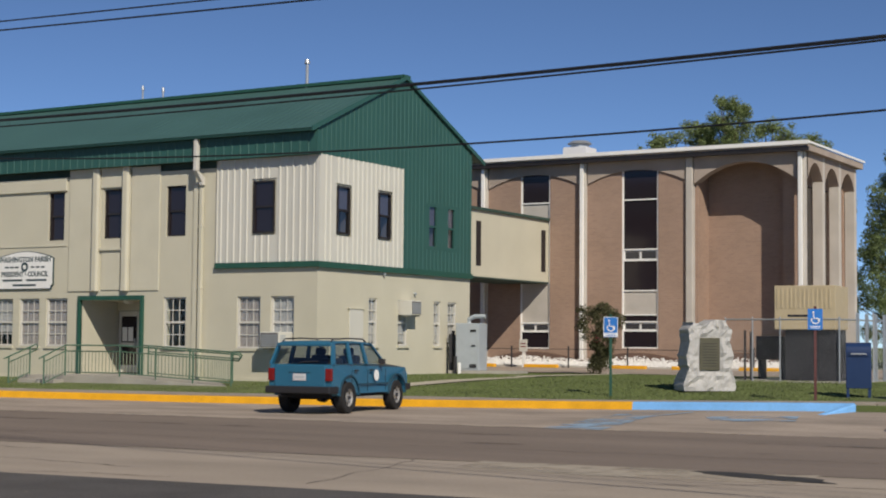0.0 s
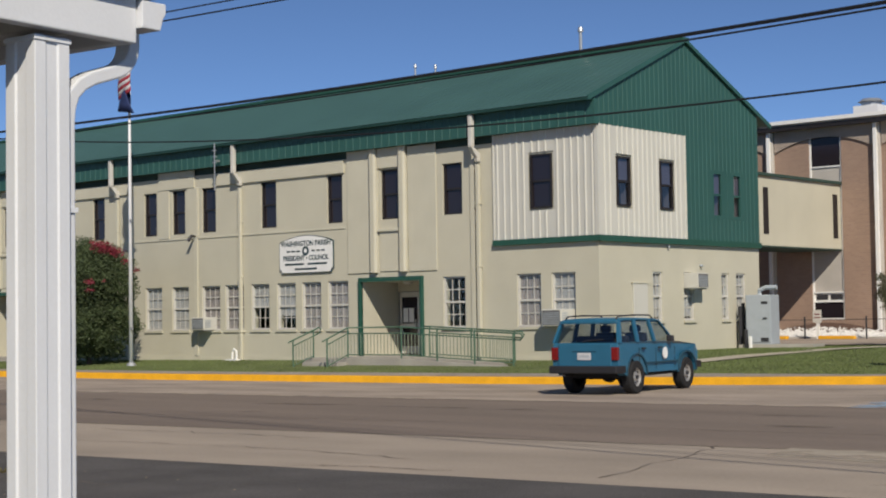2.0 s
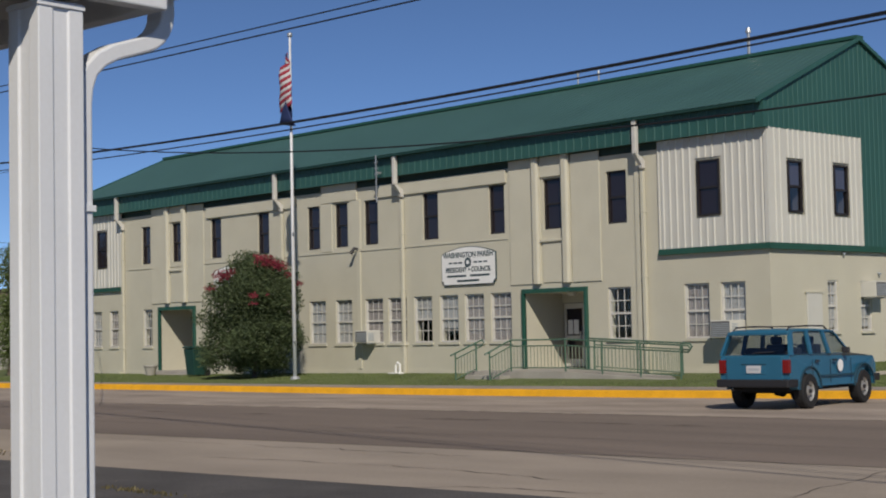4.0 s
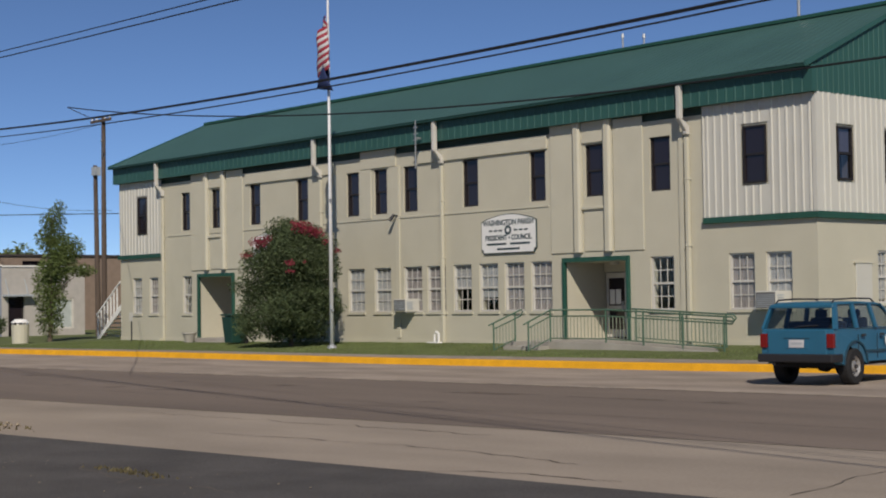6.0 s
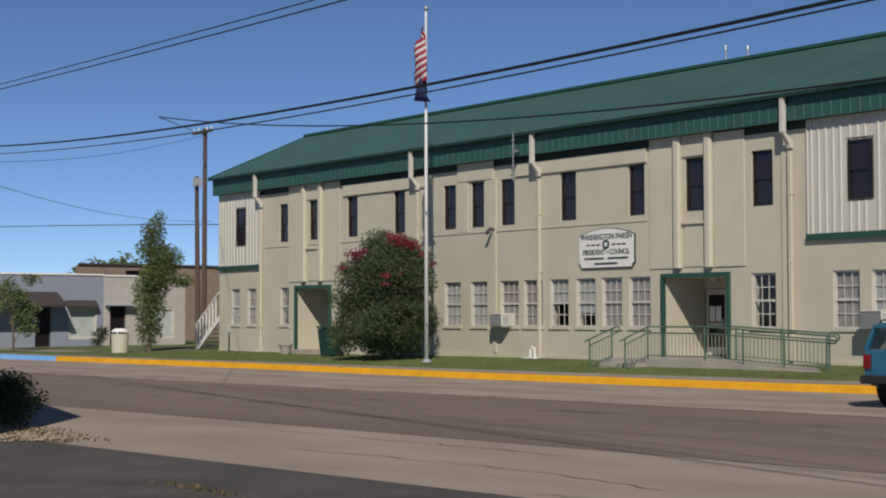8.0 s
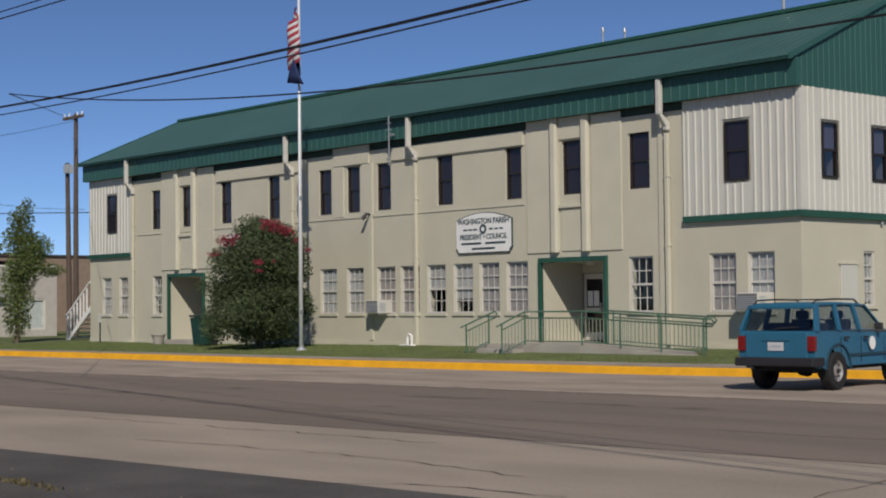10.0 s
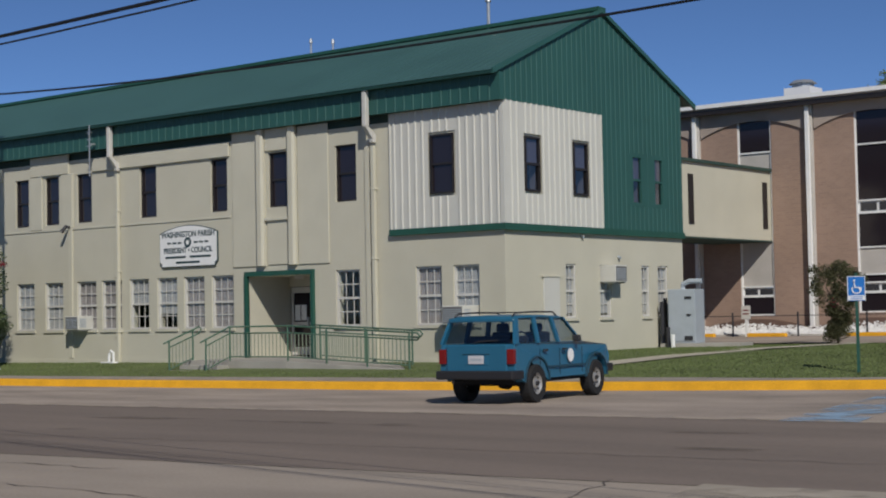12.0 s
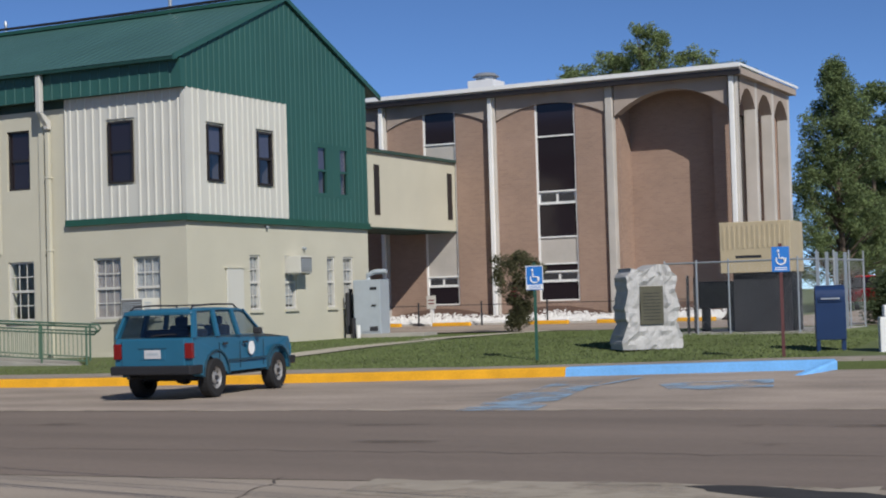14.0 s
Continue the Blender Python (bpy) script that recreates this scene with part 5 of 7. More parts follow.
def lawn_spot(q):
    while True:
        if q.random() < 0.62:
            x, y = q.uniform(0.2, 15.5), q.uniform(-5.0, 9.0)
        else:
            x, y = q.uniform(-34, 0), q.uniform(-8, -0.1)
        d = (STREET.inverted() @ Vector((x, y, 0))).y
        if d < 0.95 or (-9.4 < x < -1.6 and -2.9 < y) or (x > 0 and y > 4.6 + 0.0 * x and x > 9.9):
            continue
        if abs((y - (-0.6 + (x - 3.0) * 2.3))) < 1.1 and x > 2.4 and y < 6:
            continue
        return x, y, ground_height(x, y)


blades("lawn_grass", 75000, lawn_spot, 0.016, BLADE, "short green mown lawn grass")
DRY = leaf_mat("dry_grass", (0.155, 0.130, 0.065), 0.3)
blades("verge_grass", 2400, lambda q: (q.gauss(0.0, 1.4), q.gauss(-23.5, 0.25), 0.01), 0.045, DRY, "dry yellowish grass on the gravel verge")
blades("verge_grass", 120, lambda q: (9.8 + q.gauss(0, 0.35), -24.95 + q.gauss(0, 0.06), 0.01), 0.03, DRY, "dry grass in a crack of the asphalt")

# ---- flagpole with two flags ----
RED, NAVY, OFFWHITE = material("flag_red", (0.30, 0.03, 0.05), 0.8), material("flag_navy", (0.02, 0.035, 0.11), 0.8), material("flag_white", (0.52, 0.51, 0.52), 0.8)
fp = thing("flagpole", "tall silver metal flagpole on the front lawn", "flagpole", (-16.0, -3.2, 0.2))
bm = bmesh.new()
tube(bm, (0, 0, -0.05), (0, 0, 11.0), 0.07, 0.035, 12)
part("pole", bm, WHITE_METAL, fp, smooth=True)
bm = bmesh.new()
bmesh.ops.create_uvsphere(bm, u_segments=12, v_segments=8, radius=0.09, matrix=pose(0, 0, 11.07))
part("ball", bm, GALV, fp, smooth=True)
bm = bmesh.new()
tube(bm, (0, 0, -0.02), (0, 0, 0.10), 0.2, 0.12, 14)
part("base_collar", bm, GALV, fp)
bm = bmesh.new()
tube(bm, (0.09, -0.03, 1.2), (0.07, -0.03, 10.8), 0.008, n=5)
part("halyard", bm, OFFWHITE, fp)
for z in (1.15, 4.6):
    boxes("cleat", [(0.04, -0.06, z, 0.12, 0.0, z + 0.09)], GALV, fp)


def hanging(name, top, low, fly, side, mats, label, stripes):
    """A limp flag: folds fall from the hoist; bands run down the drooping fly."""
    f = thing(name, label, "flag", (-16.0, -3.2, 0.2))
    n, m = stripes, 16
    def at(u, v):
        # the hoist runs down the pole; the fly hangs in folds that swing to both sides of it
        drop = u * (0.62 + 0.22 * v)
        x = side * fly * (0.30 + 0.70 * v) * math.sin(2.3 * math.pi * u + 0.25) * (0.45 + 0.55 * u) + 0.03 * math.sin(11 * v + 3 * u)
        y = -0.09 - 0.13 * u - 0.10 * math.sin(8 * u + 2.5 * v) * u
        return Vector((x, y, top - (top - low) * (0.62 * v + 0.40 * drop)))
    for i in range(n):
        bm = bmesh.new()
        q = [[bm.verts.new(at(k / m, (i + j / 3) / n)) for j in range(4)] for k in range(m + 1)]
        for k in range(m):
            for j in range(3):
                bm.faces.new((q[k][j], q[k][j + 1], q[k + 1][j + 1], q[k + 1][j]))
        ob = part("stripe" if n > 1 else "cloth", bm, mats[i % len(mats)], f, smooth=True)
        so = ob.modifiers.new("cloth", "SOLIDIFY")
        so.thickness = 0.006
    return f, at


us, at = hanging("flag", 10.5, 8.45, 0.46, -1, (RED, OFFWHITE), "limp red and white striped flag with a navy corner", 13)
bm = bmesh.new()
q = [[bm.verts.new(at(k / 16 * 0.42, j / 7 * 0.54) + Vector((0, -0.012, 0.0))) for j in range(8)] for k in range(8)]
for k in range(7):
    for j in range(7):
        bm.faces.new((q[k][j], q[k][j + 1], q[k + 1][j + 1], q[k + 1][j]))
ob = part("canton", bm, NAVY, us, smooth=True)
hanging("flag", 9.2, 8.0, 0.42, 1, (NAVY,), "limp dark navy flag below the striped one", 1)

# ---- street furniture ----
bin_ob = thing("wheelie_bin", "dark green plastic wheeled bin beside the entrance", "bin", (-23.3, -2.0, ground_height(-23.3, -2.0)))
BIN = material("dark_green_plastic", (0.012, 0.05, 0.04), 0.5)
bm = bmesh.new()
v0, v1 = [bm.verts.new(p) for p in ((-0.24, -0.3, 0.05), (0.24, -0.3, 0.05), (0.24, 0.24, 0.05), (-0.24, 0.24, 0.05))], [bm.verts.new(p) for p in ((-0.31, -0.38, 0.98), (0.31, -0.38, 0.98), (0.31, 0.36, 1.02), (-0.31, 0.36, 1.02))]
for k in range(4):
    bm.faces.new((v0[k], v0[(k + 1) % 4], v1[(k + 1) % 4], v1[k]))
bm.faces.new(v0[::-1])
bm.faces.new(v1)
part("body", bm, BIN, bin_ob, bevel=0.02)
boxes("lid", [(-0.33, -0.42, 1.0, 0.33, 0.40, 1.07)], BIN, bin_ob, bevel=0.025)
for x in (-0.27, 0.23):
    bm = bmesh.new()
    tube(bm, (x, 0.26, 0.11), (x + 0.05, 0.26, 0.11), 0.11, n=14)
    part("wheel", bm, BLACK, bin_ob)
boxes("handle", [(-0.25, 0.40, 0.98, 0.25, 0.44, 1.02)], BIN, bin_ob)
pot = thing("planter", "weathered stone planter pot by the steps", "planter", (-28.0, -1.0, ground_height(-28, -1)))
bm = bmesh.new()
tube(bm, (0, 0, -0.02), (0, 0, 0.38), 0.20, 0.32, 14)
part("pot", bm, CONCRETE, pot)
pot.scale = (0.8, 0.8, 0.85)
bm = bmesh.new()
tube(bm, (0, 0, 0.38), (0, 0, 0.45), 0.36, 0.36, 14)
part("rim", bm, CONCRETE, pot)
lit = thing("litter_bin", "cream concrete litter bin with a domed lid", "bin", (-35.9, -4.1, 0.16))
bm = bmesh.new()
tube(bm, (0, 0, 0), (0, 0, 0.78), 0.33, 0.36, 16)
part("body", bm, STUCCO_TRIM, lit)
bm = bmesh.new()
tube(bm, (0, 0, 0.86), (0, 0, 1.0), 0.38, 0.22, 16)
part("lid", bm, WHITE, lit)
for k in range(4):
    a = math.pi / 4 + k * math.pi / 2
    boxes("lid_post", [(0.3 * math.cos(a) - 0.03, 0.3 * math.sin(a) - 0.03, 0.78, 0.3 * math.cos(a) + 0.03, 0.3 * math.sin(a) + 0.03, 0.87)], WHITE, lit)


def post_sign(at, rz, post_mat, h, w, ph, accessible, label):
    s = thing("parking_sign", label, "sign", at, "accessible parking signs", rz=rz)
    bm = bmesh.new()
    box(bm, -0.03, -0.012, -0.05, 0.03, 0.012, h + 0.06)
    box(bm, -0.012, 0.012, -0.05, 0.012, 0.035, h + 0.06)
    part("post", bm, post_mat, s)
    plate = boxes("plate", [(-w / 2, -0.02, h - ph, w / 2, -0.014, h)], BLUE_SIGN, s, "blue sign plate", bevel=0.004)
    boxes("legend_strip", [(-w / 2 + 0.015, -0.024, h - ph + 0.015, w / 2 - 0.015, -0.0205, h - ph + 0.085 + 0.02)], WHITE if accessible else BLUE_SIGN, plate)
    for k in range(2):
        boxes("bar", [(-w / 2 + 0.05, -0.027, h - ph + 0.035 + 0.035 * k, w / 2 - 0.05, -0.0245, h - ph + 0.05 + 0.035 * k)], BLUE_SIGN if accessible else WHITE, plate)
    c = h - (ph - 0.08) / 2
    bm = bmesh.new()
    pts = [(0.085 * math.cos(math.radians(a)) + 0.005, -0.026, c - 0.05 + 0.085 * math.sin(math.radians(a))) for a in range(150, 385, 18)]
    pipe(bm, pts, 0.013, 6)
    pipe(bm, [(-0.035, -0.026, c + 0.07), (-0.025, -0.026, c - 0.02), (0.05, -0.026, c - 0.02), (0.085, -0.026, c - 0.10)], 0.015, 6)
    bmesh.ops.create_uvsphere(bm, u_segments=8, v_segments=6, radius=0.024, matrix=pose(-0.04, -0.026, c + 0.11))
    part("symbol", bm, WHITE, plate)
    if accessible:
        boxes("edge", [(-w / 2, -0.023, h - 0.012, w / 2, -0.0205, h), (-w / 2, -0.023, h - ph, -w / 2 + 0.012, -0.0205, h - 0.012), (w / 2 - 0.012, -0.023, h - ph, w / 2, -0.0205, h - 0.012)], WHITE, plate)
    return s


MAROON = material("rusty_maroon_post", (0.09, 0.03, 0.03), 0.7)
post_sign((9.72, -1.75, ground_height(9.72, -1.75)), 18, GREEN_TRIM, 1.86, 0.34, 0.48, True, "blue and white accessible parking sign on a green post")
post_sign((14.7, -1.95, ground_height(14.7, -1.95)), 22, MAROON, 2.0, 0.32, 0.46, False, "blue accessible parking sign on a maroon post")

# carved stone monument with a bronze plaque
MARBLE = material("rough_white_stone", (0.43, 0.425, 0.415), 0.85, var=0.12, scale=5, grain=0.12, fine=30, bump=0.5)
BRONZE = material("weathered_bronze", (0.10, 0.095, 0.065), 0.5, metal=0.4, var=0.15)
mon = thing("stone_monument", "rough-hewn white stone monument with a bronze plaque", "monument", (11.2, 0.5, ground_height(11.1, 0.5)), rz=43)
bm = bmesh.new()
nx, nz = 14, 18
q = random.Random(4)
def prof(z):
    return 0.66 - 0.10 * (z / 1.75) + 0.03 * math.sin(z * 9) + (0.03 if z < 0.25 else 0) - (0.12 if z > 1.62 else 0)
grid_f, grid_b = [], []
for k in range(nz + 1):
    z = 1.74 * k / nz
    w = prof(z)
    rf, rb = [], []
    for i in range(nx + 1):
        u = -1 + 2 * i / nx
        j = Vector((q.gauss(0, 0.013), q.gauss(0, 0.022), q.gauss(0, 0.012) if 0 < k < nz else 0))
        top = 0.06 * math.sin(3 * u) if k == nz else 0
        inner = abs(u) < 0.5 and 0.42 < z < 1.42
        rf.append(bm.verts.new(Vector((u * w, -0.30 - (0.05 if not inner else 0.0), z + top)) + (j if not inner else Vector())))
        rb.append(bm.verts.new(Vector((u * w * 0.95, 0.42, z + top)) + j * 2.2))
    grid_f.append(rf)
    grid_b.append(rb)
for k in range(nz):
    for i in range(nx):
        bm.faces.new((grid_f[k][i], grid_f[k][i + 1], grid_f[k + 1][i + 1], grid_f[k + 1][i]))
        bm.faces.new((grid_b[k][i + 1], grid_b[k][i], grid_b[k + 1][i], grid_b[k + 1][i + 1]))
    for i in (0, nx):
        a, b, c, d = grid_f[k][i], grid_b[k][i], grid_b[k + 1][i], grid_f[k + 1][i]
        mid = bm.verts.new((a.co + b.co + c.co + d.co) / 4 + Vector(((0.01 + q.gauss(0, 0.025)) * (1 if i else -1), q.gauss(0, 0.03), 0)))
        for e, f in ((a, b), (b, c), (c, d), (d, a)):
            bm.faces.new((e, f, mid))
for i in range(nx):
    bm.faces.new((grid_f[nz][i], grid_f[nz][i + 1], grid_b[nz][i + 1], grid_b[nz][i]))
    bm.faces.new((grid_f[0][i + 1], grid_f[0][i], grid_b[0][i], grid_b[0][i + 1]))
part("stone", bm, MARBLE, mon)
mon.scale = (0.95, 0.95, 0.96)
boxes("plaque", [(-0.27, -0.345, 0.52, 0.27, -0.29, 1.34)], BRONZE, mon, "bronze plaque", bevel=0.012)
for k in range(9):
    boxes("bar", [(-0.2, -0.349, 0.62 + 0.07 * k, 0.2, -0.3455, 0.635 + 0.07 * k)], DARK_TRIM, mon)

# mail box
NAVY_PAINT = material("navy_blue_paint", (0.014, 0.035, 0.10), 0.4, var=0.08)
mail = thing("mailbox", "navy blue street collection mailbox with a domed top", "mailbox", (15.1, 0.0, ground_height(15.1, 0) - 0.03), rz=16)
bm = bmesh.new()
o = [(-0.24, 0.22), (0.24, 0.22), (0.24, 1.0)] + [(0.24 * math.cos(math.pi * k / 10), 1.0 + 0.22 * math.sin(math.pi * k / 10)) for k in range(1, 10)] + [(-0.24, 1.0)]
prism(bm, o, -0.26, 0.26, 0)
part("body", bm, NAVY_PAINT, mail, bevel=0.012)
for x in (-0.25, 0.19):
    for y in (-0.22, 0.16):
        boxes("leg", [(x, y, -0.02, x + 0.06, y + 0.06, 0.24)], NAVY_PAINT, mail)
boxes("slot_door", [(-0.2, -0.262, 0.92, 0.2, -0.241, 1.02)], NAVY_PAINT, mail)
boxes("slot_handle", [(-0.16, -0.285, 0.96, 0.16, -0.262, 0.99)], GALV, mail)
mail.scale = (1.08, 1.08, 1.04)
boxy = thing("newspaper_box", "cream metal dispensing box at the lawn's edge", "box", (16.42, -0.5, ground_height(16.42, -0.5) - 0.15), rz=16)
boxes("case", [(-0.3, -0.24, 0.0, 0.3, 0.24, 0.78)], WHITE, boxy, bevel=0.02)
boxes("top", [(-0.22, -0.2, 0.78, 0.3, 0.24, 1.0)], WHITE, boxy, bevel=0.03)

# electrical cabinet with conduits by the side wall
cab = thing("electrical_cabinet", "grey metal electrical cabinet beside the side wall", "cabinet", (0.75, 7.4, ground_height(0.75, 7.4)), rz=8)
boxes("case", [(-0.42, -0.34, 0.10, 0.38, 0.34, 1.58)], GREY_METAL, cab, bevel=0.012)
boxes("door", [(-0.39, -0.36, 0.16, 0.35, -0.343, 1.54)], GREY_METAL, cab)
boxes("vent", [(0.06, -0.37, 0.18, 0.30, -0.3605, 0.30)], BLACK_PLASTIC, cab)
boxes("handle", [(0.14, -0.39, 0.86, 0.26, -0.3605, 0.9)], BLACK_PLASTIC, cab)
boxes("warning_mark", [(0.08, -0.366, 1.30, 0.28, -0.3605, 1.38)], DARK_TRIM, cab)
boxes("plinth", [(-0.6, -0.5, -0.05, 1.7, 0.5, 0.10)], CONCRETE, cab)
bm = bmesh.new()
pipe(bm, [(-0.1, 0.0, 1.58), (-0.1, 0, 1.72), (0.1, 0, 1.80), (0.45, 0, 1.80)], 0.07)
part("elbow_pipe", bm, GREY_METAL, cab)
for x, y, h, mat in ((0.2, 7.0, 1.25, BLACK_PLASTIC), (0.16, 7.25, 1.35, BLACK_PLASTIC), (0.5, 6.8, 0.55, BLACK_PLASTIC), (0.7, 6.7, 0.35, WHITE)):
    bm = bmesh.new()
    tube(bm, (x, y, ground_height(x, y) - 0.03), (x, y, ground_height(x, y) + h), 0.055, n=10)
    tagged(part("conduit", bm, mat), "upright service conduit by the grey cabinet" if mat is BLACK_PLASTIC else "short white pipe standing by the grey cabinet", "pipe", "service conduits")

# fenced cooling unit
unit = thing("cooling_unit", "beige louvred cooling unit on a dark skid", "cooling unit", (12.1, 5.9, 0.55), rz=4)
BEIGE = material("beige_sheet_metal", (0.46, 0.38, 0.25), 0.6, var=0.06)
DKSKID = material("dark_radiator", (0.02, 0.022, 0.028), 0.7, var=0.2)
boxes("skid", [(-0.62, -0.55, 0.0, 0.95, 0.9, 1.38)], DKSKID, unit)
boxes("housing", [(-0.92, -0.72, 1.38, 0.98, 1.1, 2.56)], BEIGE, unit, bevel=0.015)
for k in range(13):
    x = -0.84 + k * 0.135
    boxes("fin", [(x, -0.735, 1.95, x + 0.06, -0.721, 2.48)], BEIGE, unit)
unit.scale = (0.86, 0.86, 1.0)
boxes("marking", [(-0.5, -0.727, 1.72, 0.2, -0.7215, 1.78)], DKSKID, unit)
MESH_WIRE = material("chain_link_wire", (0.48, 0.50, 0.52), 0.5, metal=0.4)
fence = thing("chain_link_fence", "grey chain-link fence round the cooling unit", "fence")
P = [(10.35, 4.2), (11.85, 4.2), (13.45, 4.1), (13.75, 6.2), (13.95, 8.4)]
for a, b in zip(P, P[1:]):
    L = math.hypot(b[0] - a[0], b[1] - a[1])
    z0 = 0.52
    bm = bmesh.new()
    n = int(L / 0.10)
    for i in range(-16, n):
        for s in (1, -1):
            t0, t1 = i * 0.10, i * 0.10 + 1.65
            lo, hi = 0.0, 1.65
            c0, c1 = max(0, t0), min(L, t1)
            if c1 - c0 < 0.05:
                continue
            za, zb = (c0 - t0), (c1 - t0)
            if s < 0:
                za, zb = 1.65 - za, 1.65 - zb
            pa = (a[0] + (b[0] - a[0]) * c0 / L, a[1] + (b[1] - a[1]) * c0 / L, z0 + za)
            pb = (a[0] + (b[0] - a[0]) * c1 / L, a[1] + (b[1] - a[1]) * c1 / L, z0 + zb)
            tube(bm, pa, pb, 0.0013, n=3, caps=False)
    part("mesh", bm, MESH_WIRE, fence, kind="stuff")
    bm = bmesh.new()
    tube(bm, (*a, z0 + 1.66), (*b, z0 + 1.66), 0.022, n=8)
    part("top_rail", bm, GALV, fence)
for x, y in P + [(11.1, 4.2), (13.6, 5.2), (13.85, 7.3)]:
    bm = bmesh.new()
    tube(bm, (x, y, 0.45), (x, y, 2.25 if y < 5 else 2.4), 0.021, n=8)
    part("post", bm, GALV, fence)
for y in (5.0, 5.6, 6.2, 6.8):
    boxes("slat_panel", [(13.62 + (y - 5) * 0.12, y, 0.55, 13.64 + (y - 5) * 0.12, y + 0.28, 2.35)], GALV, fence)
tagged(boxes("slab", [(10.2, 4.0, 0.2, 13.9, 9.0, 0.565)], CONCRETE, kind="structure"), "concrete slab under the cooling unit", "slab")
for x, y, h in ((10.75, 4.6, 1.35), (10.95, 4.5, 1.3)):
    bm = bmesh.new()
    tube(bm, (x, y, 0.5), (x, y, 0.55 + h), 0.035, n=8)
    tagged(part("bollard", bm, BLACK_PLASTIC), "thin dark steel bollard inside the fence", "bollard", "steel bollards")
tank = thing("transformer_box", "dark grey equipment box behind the fence", "equipment box", (10.85, 6.6, 0.56))
boxes("case", [(-0.4, -0.3, 0.55, 0.4, 0.3, 1.2)], DKSKID, tank, bevel=0.02)
for x in (-0.35, 0.28):
    boxes("stand", [(x, -0.25, 0.0, x + 0.07, 0.25, 0.55)], DKSKID, tank)

# ---- behind the lawn: parking aisle, white stone bed, wheel stops, low rail ----
bm = bmesh.new()
for i in range(20):
    x0, x1 = -14 + i * 1.6, -14 + (i + 1) * 1.6
    f0, f1 = 9.6 + 0.02 * x0, 9.6 + 0.02 * x1
    bm.faces.new([bm.verts.new(p) for p in ((x0, f0, 0.572), (x1, f1, 0.572), (x1, 18.6, 0.60), (x0, 18.6, 0.60))])
tagged(part("parking_aisle", bm, APRON, kind="structure"), "grey-brown asphalt parking aisle behind the lawn", "pavement")
bm = bmesh.new()
def bed_z(x, y):
    b = max(0, math.sin(math.pi * ((x + 14.75) / BW % 1)))
    return 0.66 + 0.20 * min(1, max(0, y - 18.6) / 0.7) + 0.36 * b * max(0, (y - 18.9)) / 1.3
gx = [-14.75 + 22.0 * i / 60 for i in range(61)]
gr = [[bm.verts.new((x, y, bed_z(x, y))) for y in (18.6, 18.9, 19.3, 19.8, 20.24)] for x in gx]
for i in range(60):
    for j in range(4):
        bm.faces.new((gr[i][j], gr[i + 1][j], gr[i + 1][j + 1], gr[i][j + 1]))
EARTH = material("brown_mulch", (0.10, 0.06, 0.045), 0.95, var=0.3)
tagged(part("planting_bed", bm, EARTH, kind="structure"), "brown earth mound along the brick wall", "ground")
q = random.Random(8)
verts, faces = [], []
for _ in range(11000):
    x, y = q.uniform(-14.6, 7.2), 18.62 + abs(q.gauss(0, 0.30))
    y = min(y, 19.6)
    z = bed_z(x, y)
    r = q.uniform(0.035, 0.075)
    i = len(verts)
    verts += [(x + r * a * q.uniform(0.7, 1.2), y + r * b * q.uniform(0.7, 1.2), z + r * c * 0.8) for a, b, c in ((1, 0, 0), (-1, 0, 0), (0, 1, 0), (0, -1, 0), (0, 0, 1), (0, 0, -1))]
    faces += [(i + a, i + b, i + c) for a in (0, 1) for b in (2, 3) for c in (4, 5)]
me = bpy.data.meshes.new("white_stones")
me.from_pydata(verts, [], faces)
me.materials.append(material("white_bed_stone", (0.64, 0.63, 0.61), 0.85, var=0.2, scale=6))
tagged(new("white_stones", me), "white stones covering the bed along the brick wall", "stones", kind="stuff")
tagged(boxes("bed_edging", [(-14.7, 18.5, 0.5, 7.2, 18.6, 0.66)], PALE_CONCRETE, kind="structure"), "pale concrete edging of the stone bed", "edging")
for x in (-9.9, -6.9, -4.7, -2.0, 1.6, 4.05, 6.6):
    tagged(boxes("wheel_stop", [(x - 0.72, 17.5, 0.58, x + 0.72, 17.68, 0.72)], YELLOW, bevel=0.03), "yellow painted concrete wheel stop", "wheel stop", "yellow wheel stops")
low_rail = thing("low_rail", "thin dark metal rail along the stone bed", "railing")
for i in range(9):
    x = -13.4 + 2.45 * i
    bm = bmesh.new()
    tube(bm, (x, 18.2, 0.55), (x, 18.2, 1.42), 0.03, n=6)
    part("post", bm, DKSKID, low_rail)
bm = bmesh.new()
tube(bm, (-13.4, 18.2, 1.3), (6.2, 18.2, 1.3), 0.014, n=6)
part("rail", bm, DKSKID, low_rail)
for x, y in ((-2.9, 17.9), (5.2, 17.9)):
    sn = thing("reserved_sign", "small pale sign on a white post at a parking space", "sign", (x, y, 0.58), "small parking signs")
    boxes("post", [(-0.05, -0.05, 0, 0.05, 0.05, 0.7)], WHITE, sn)
    boxes("plate", [(-0.17, -0.07, 0.62, 0.17, -0.05, 1.08)], FRAME_WHITE, sn)
    for k in range(2):
        boxes("bar", [(-0.11, -0.075, 0.78 + 0.12 * k, 0.11, -0.0705, 0.82 + 0.12 * k)], RED_LENS, sn)

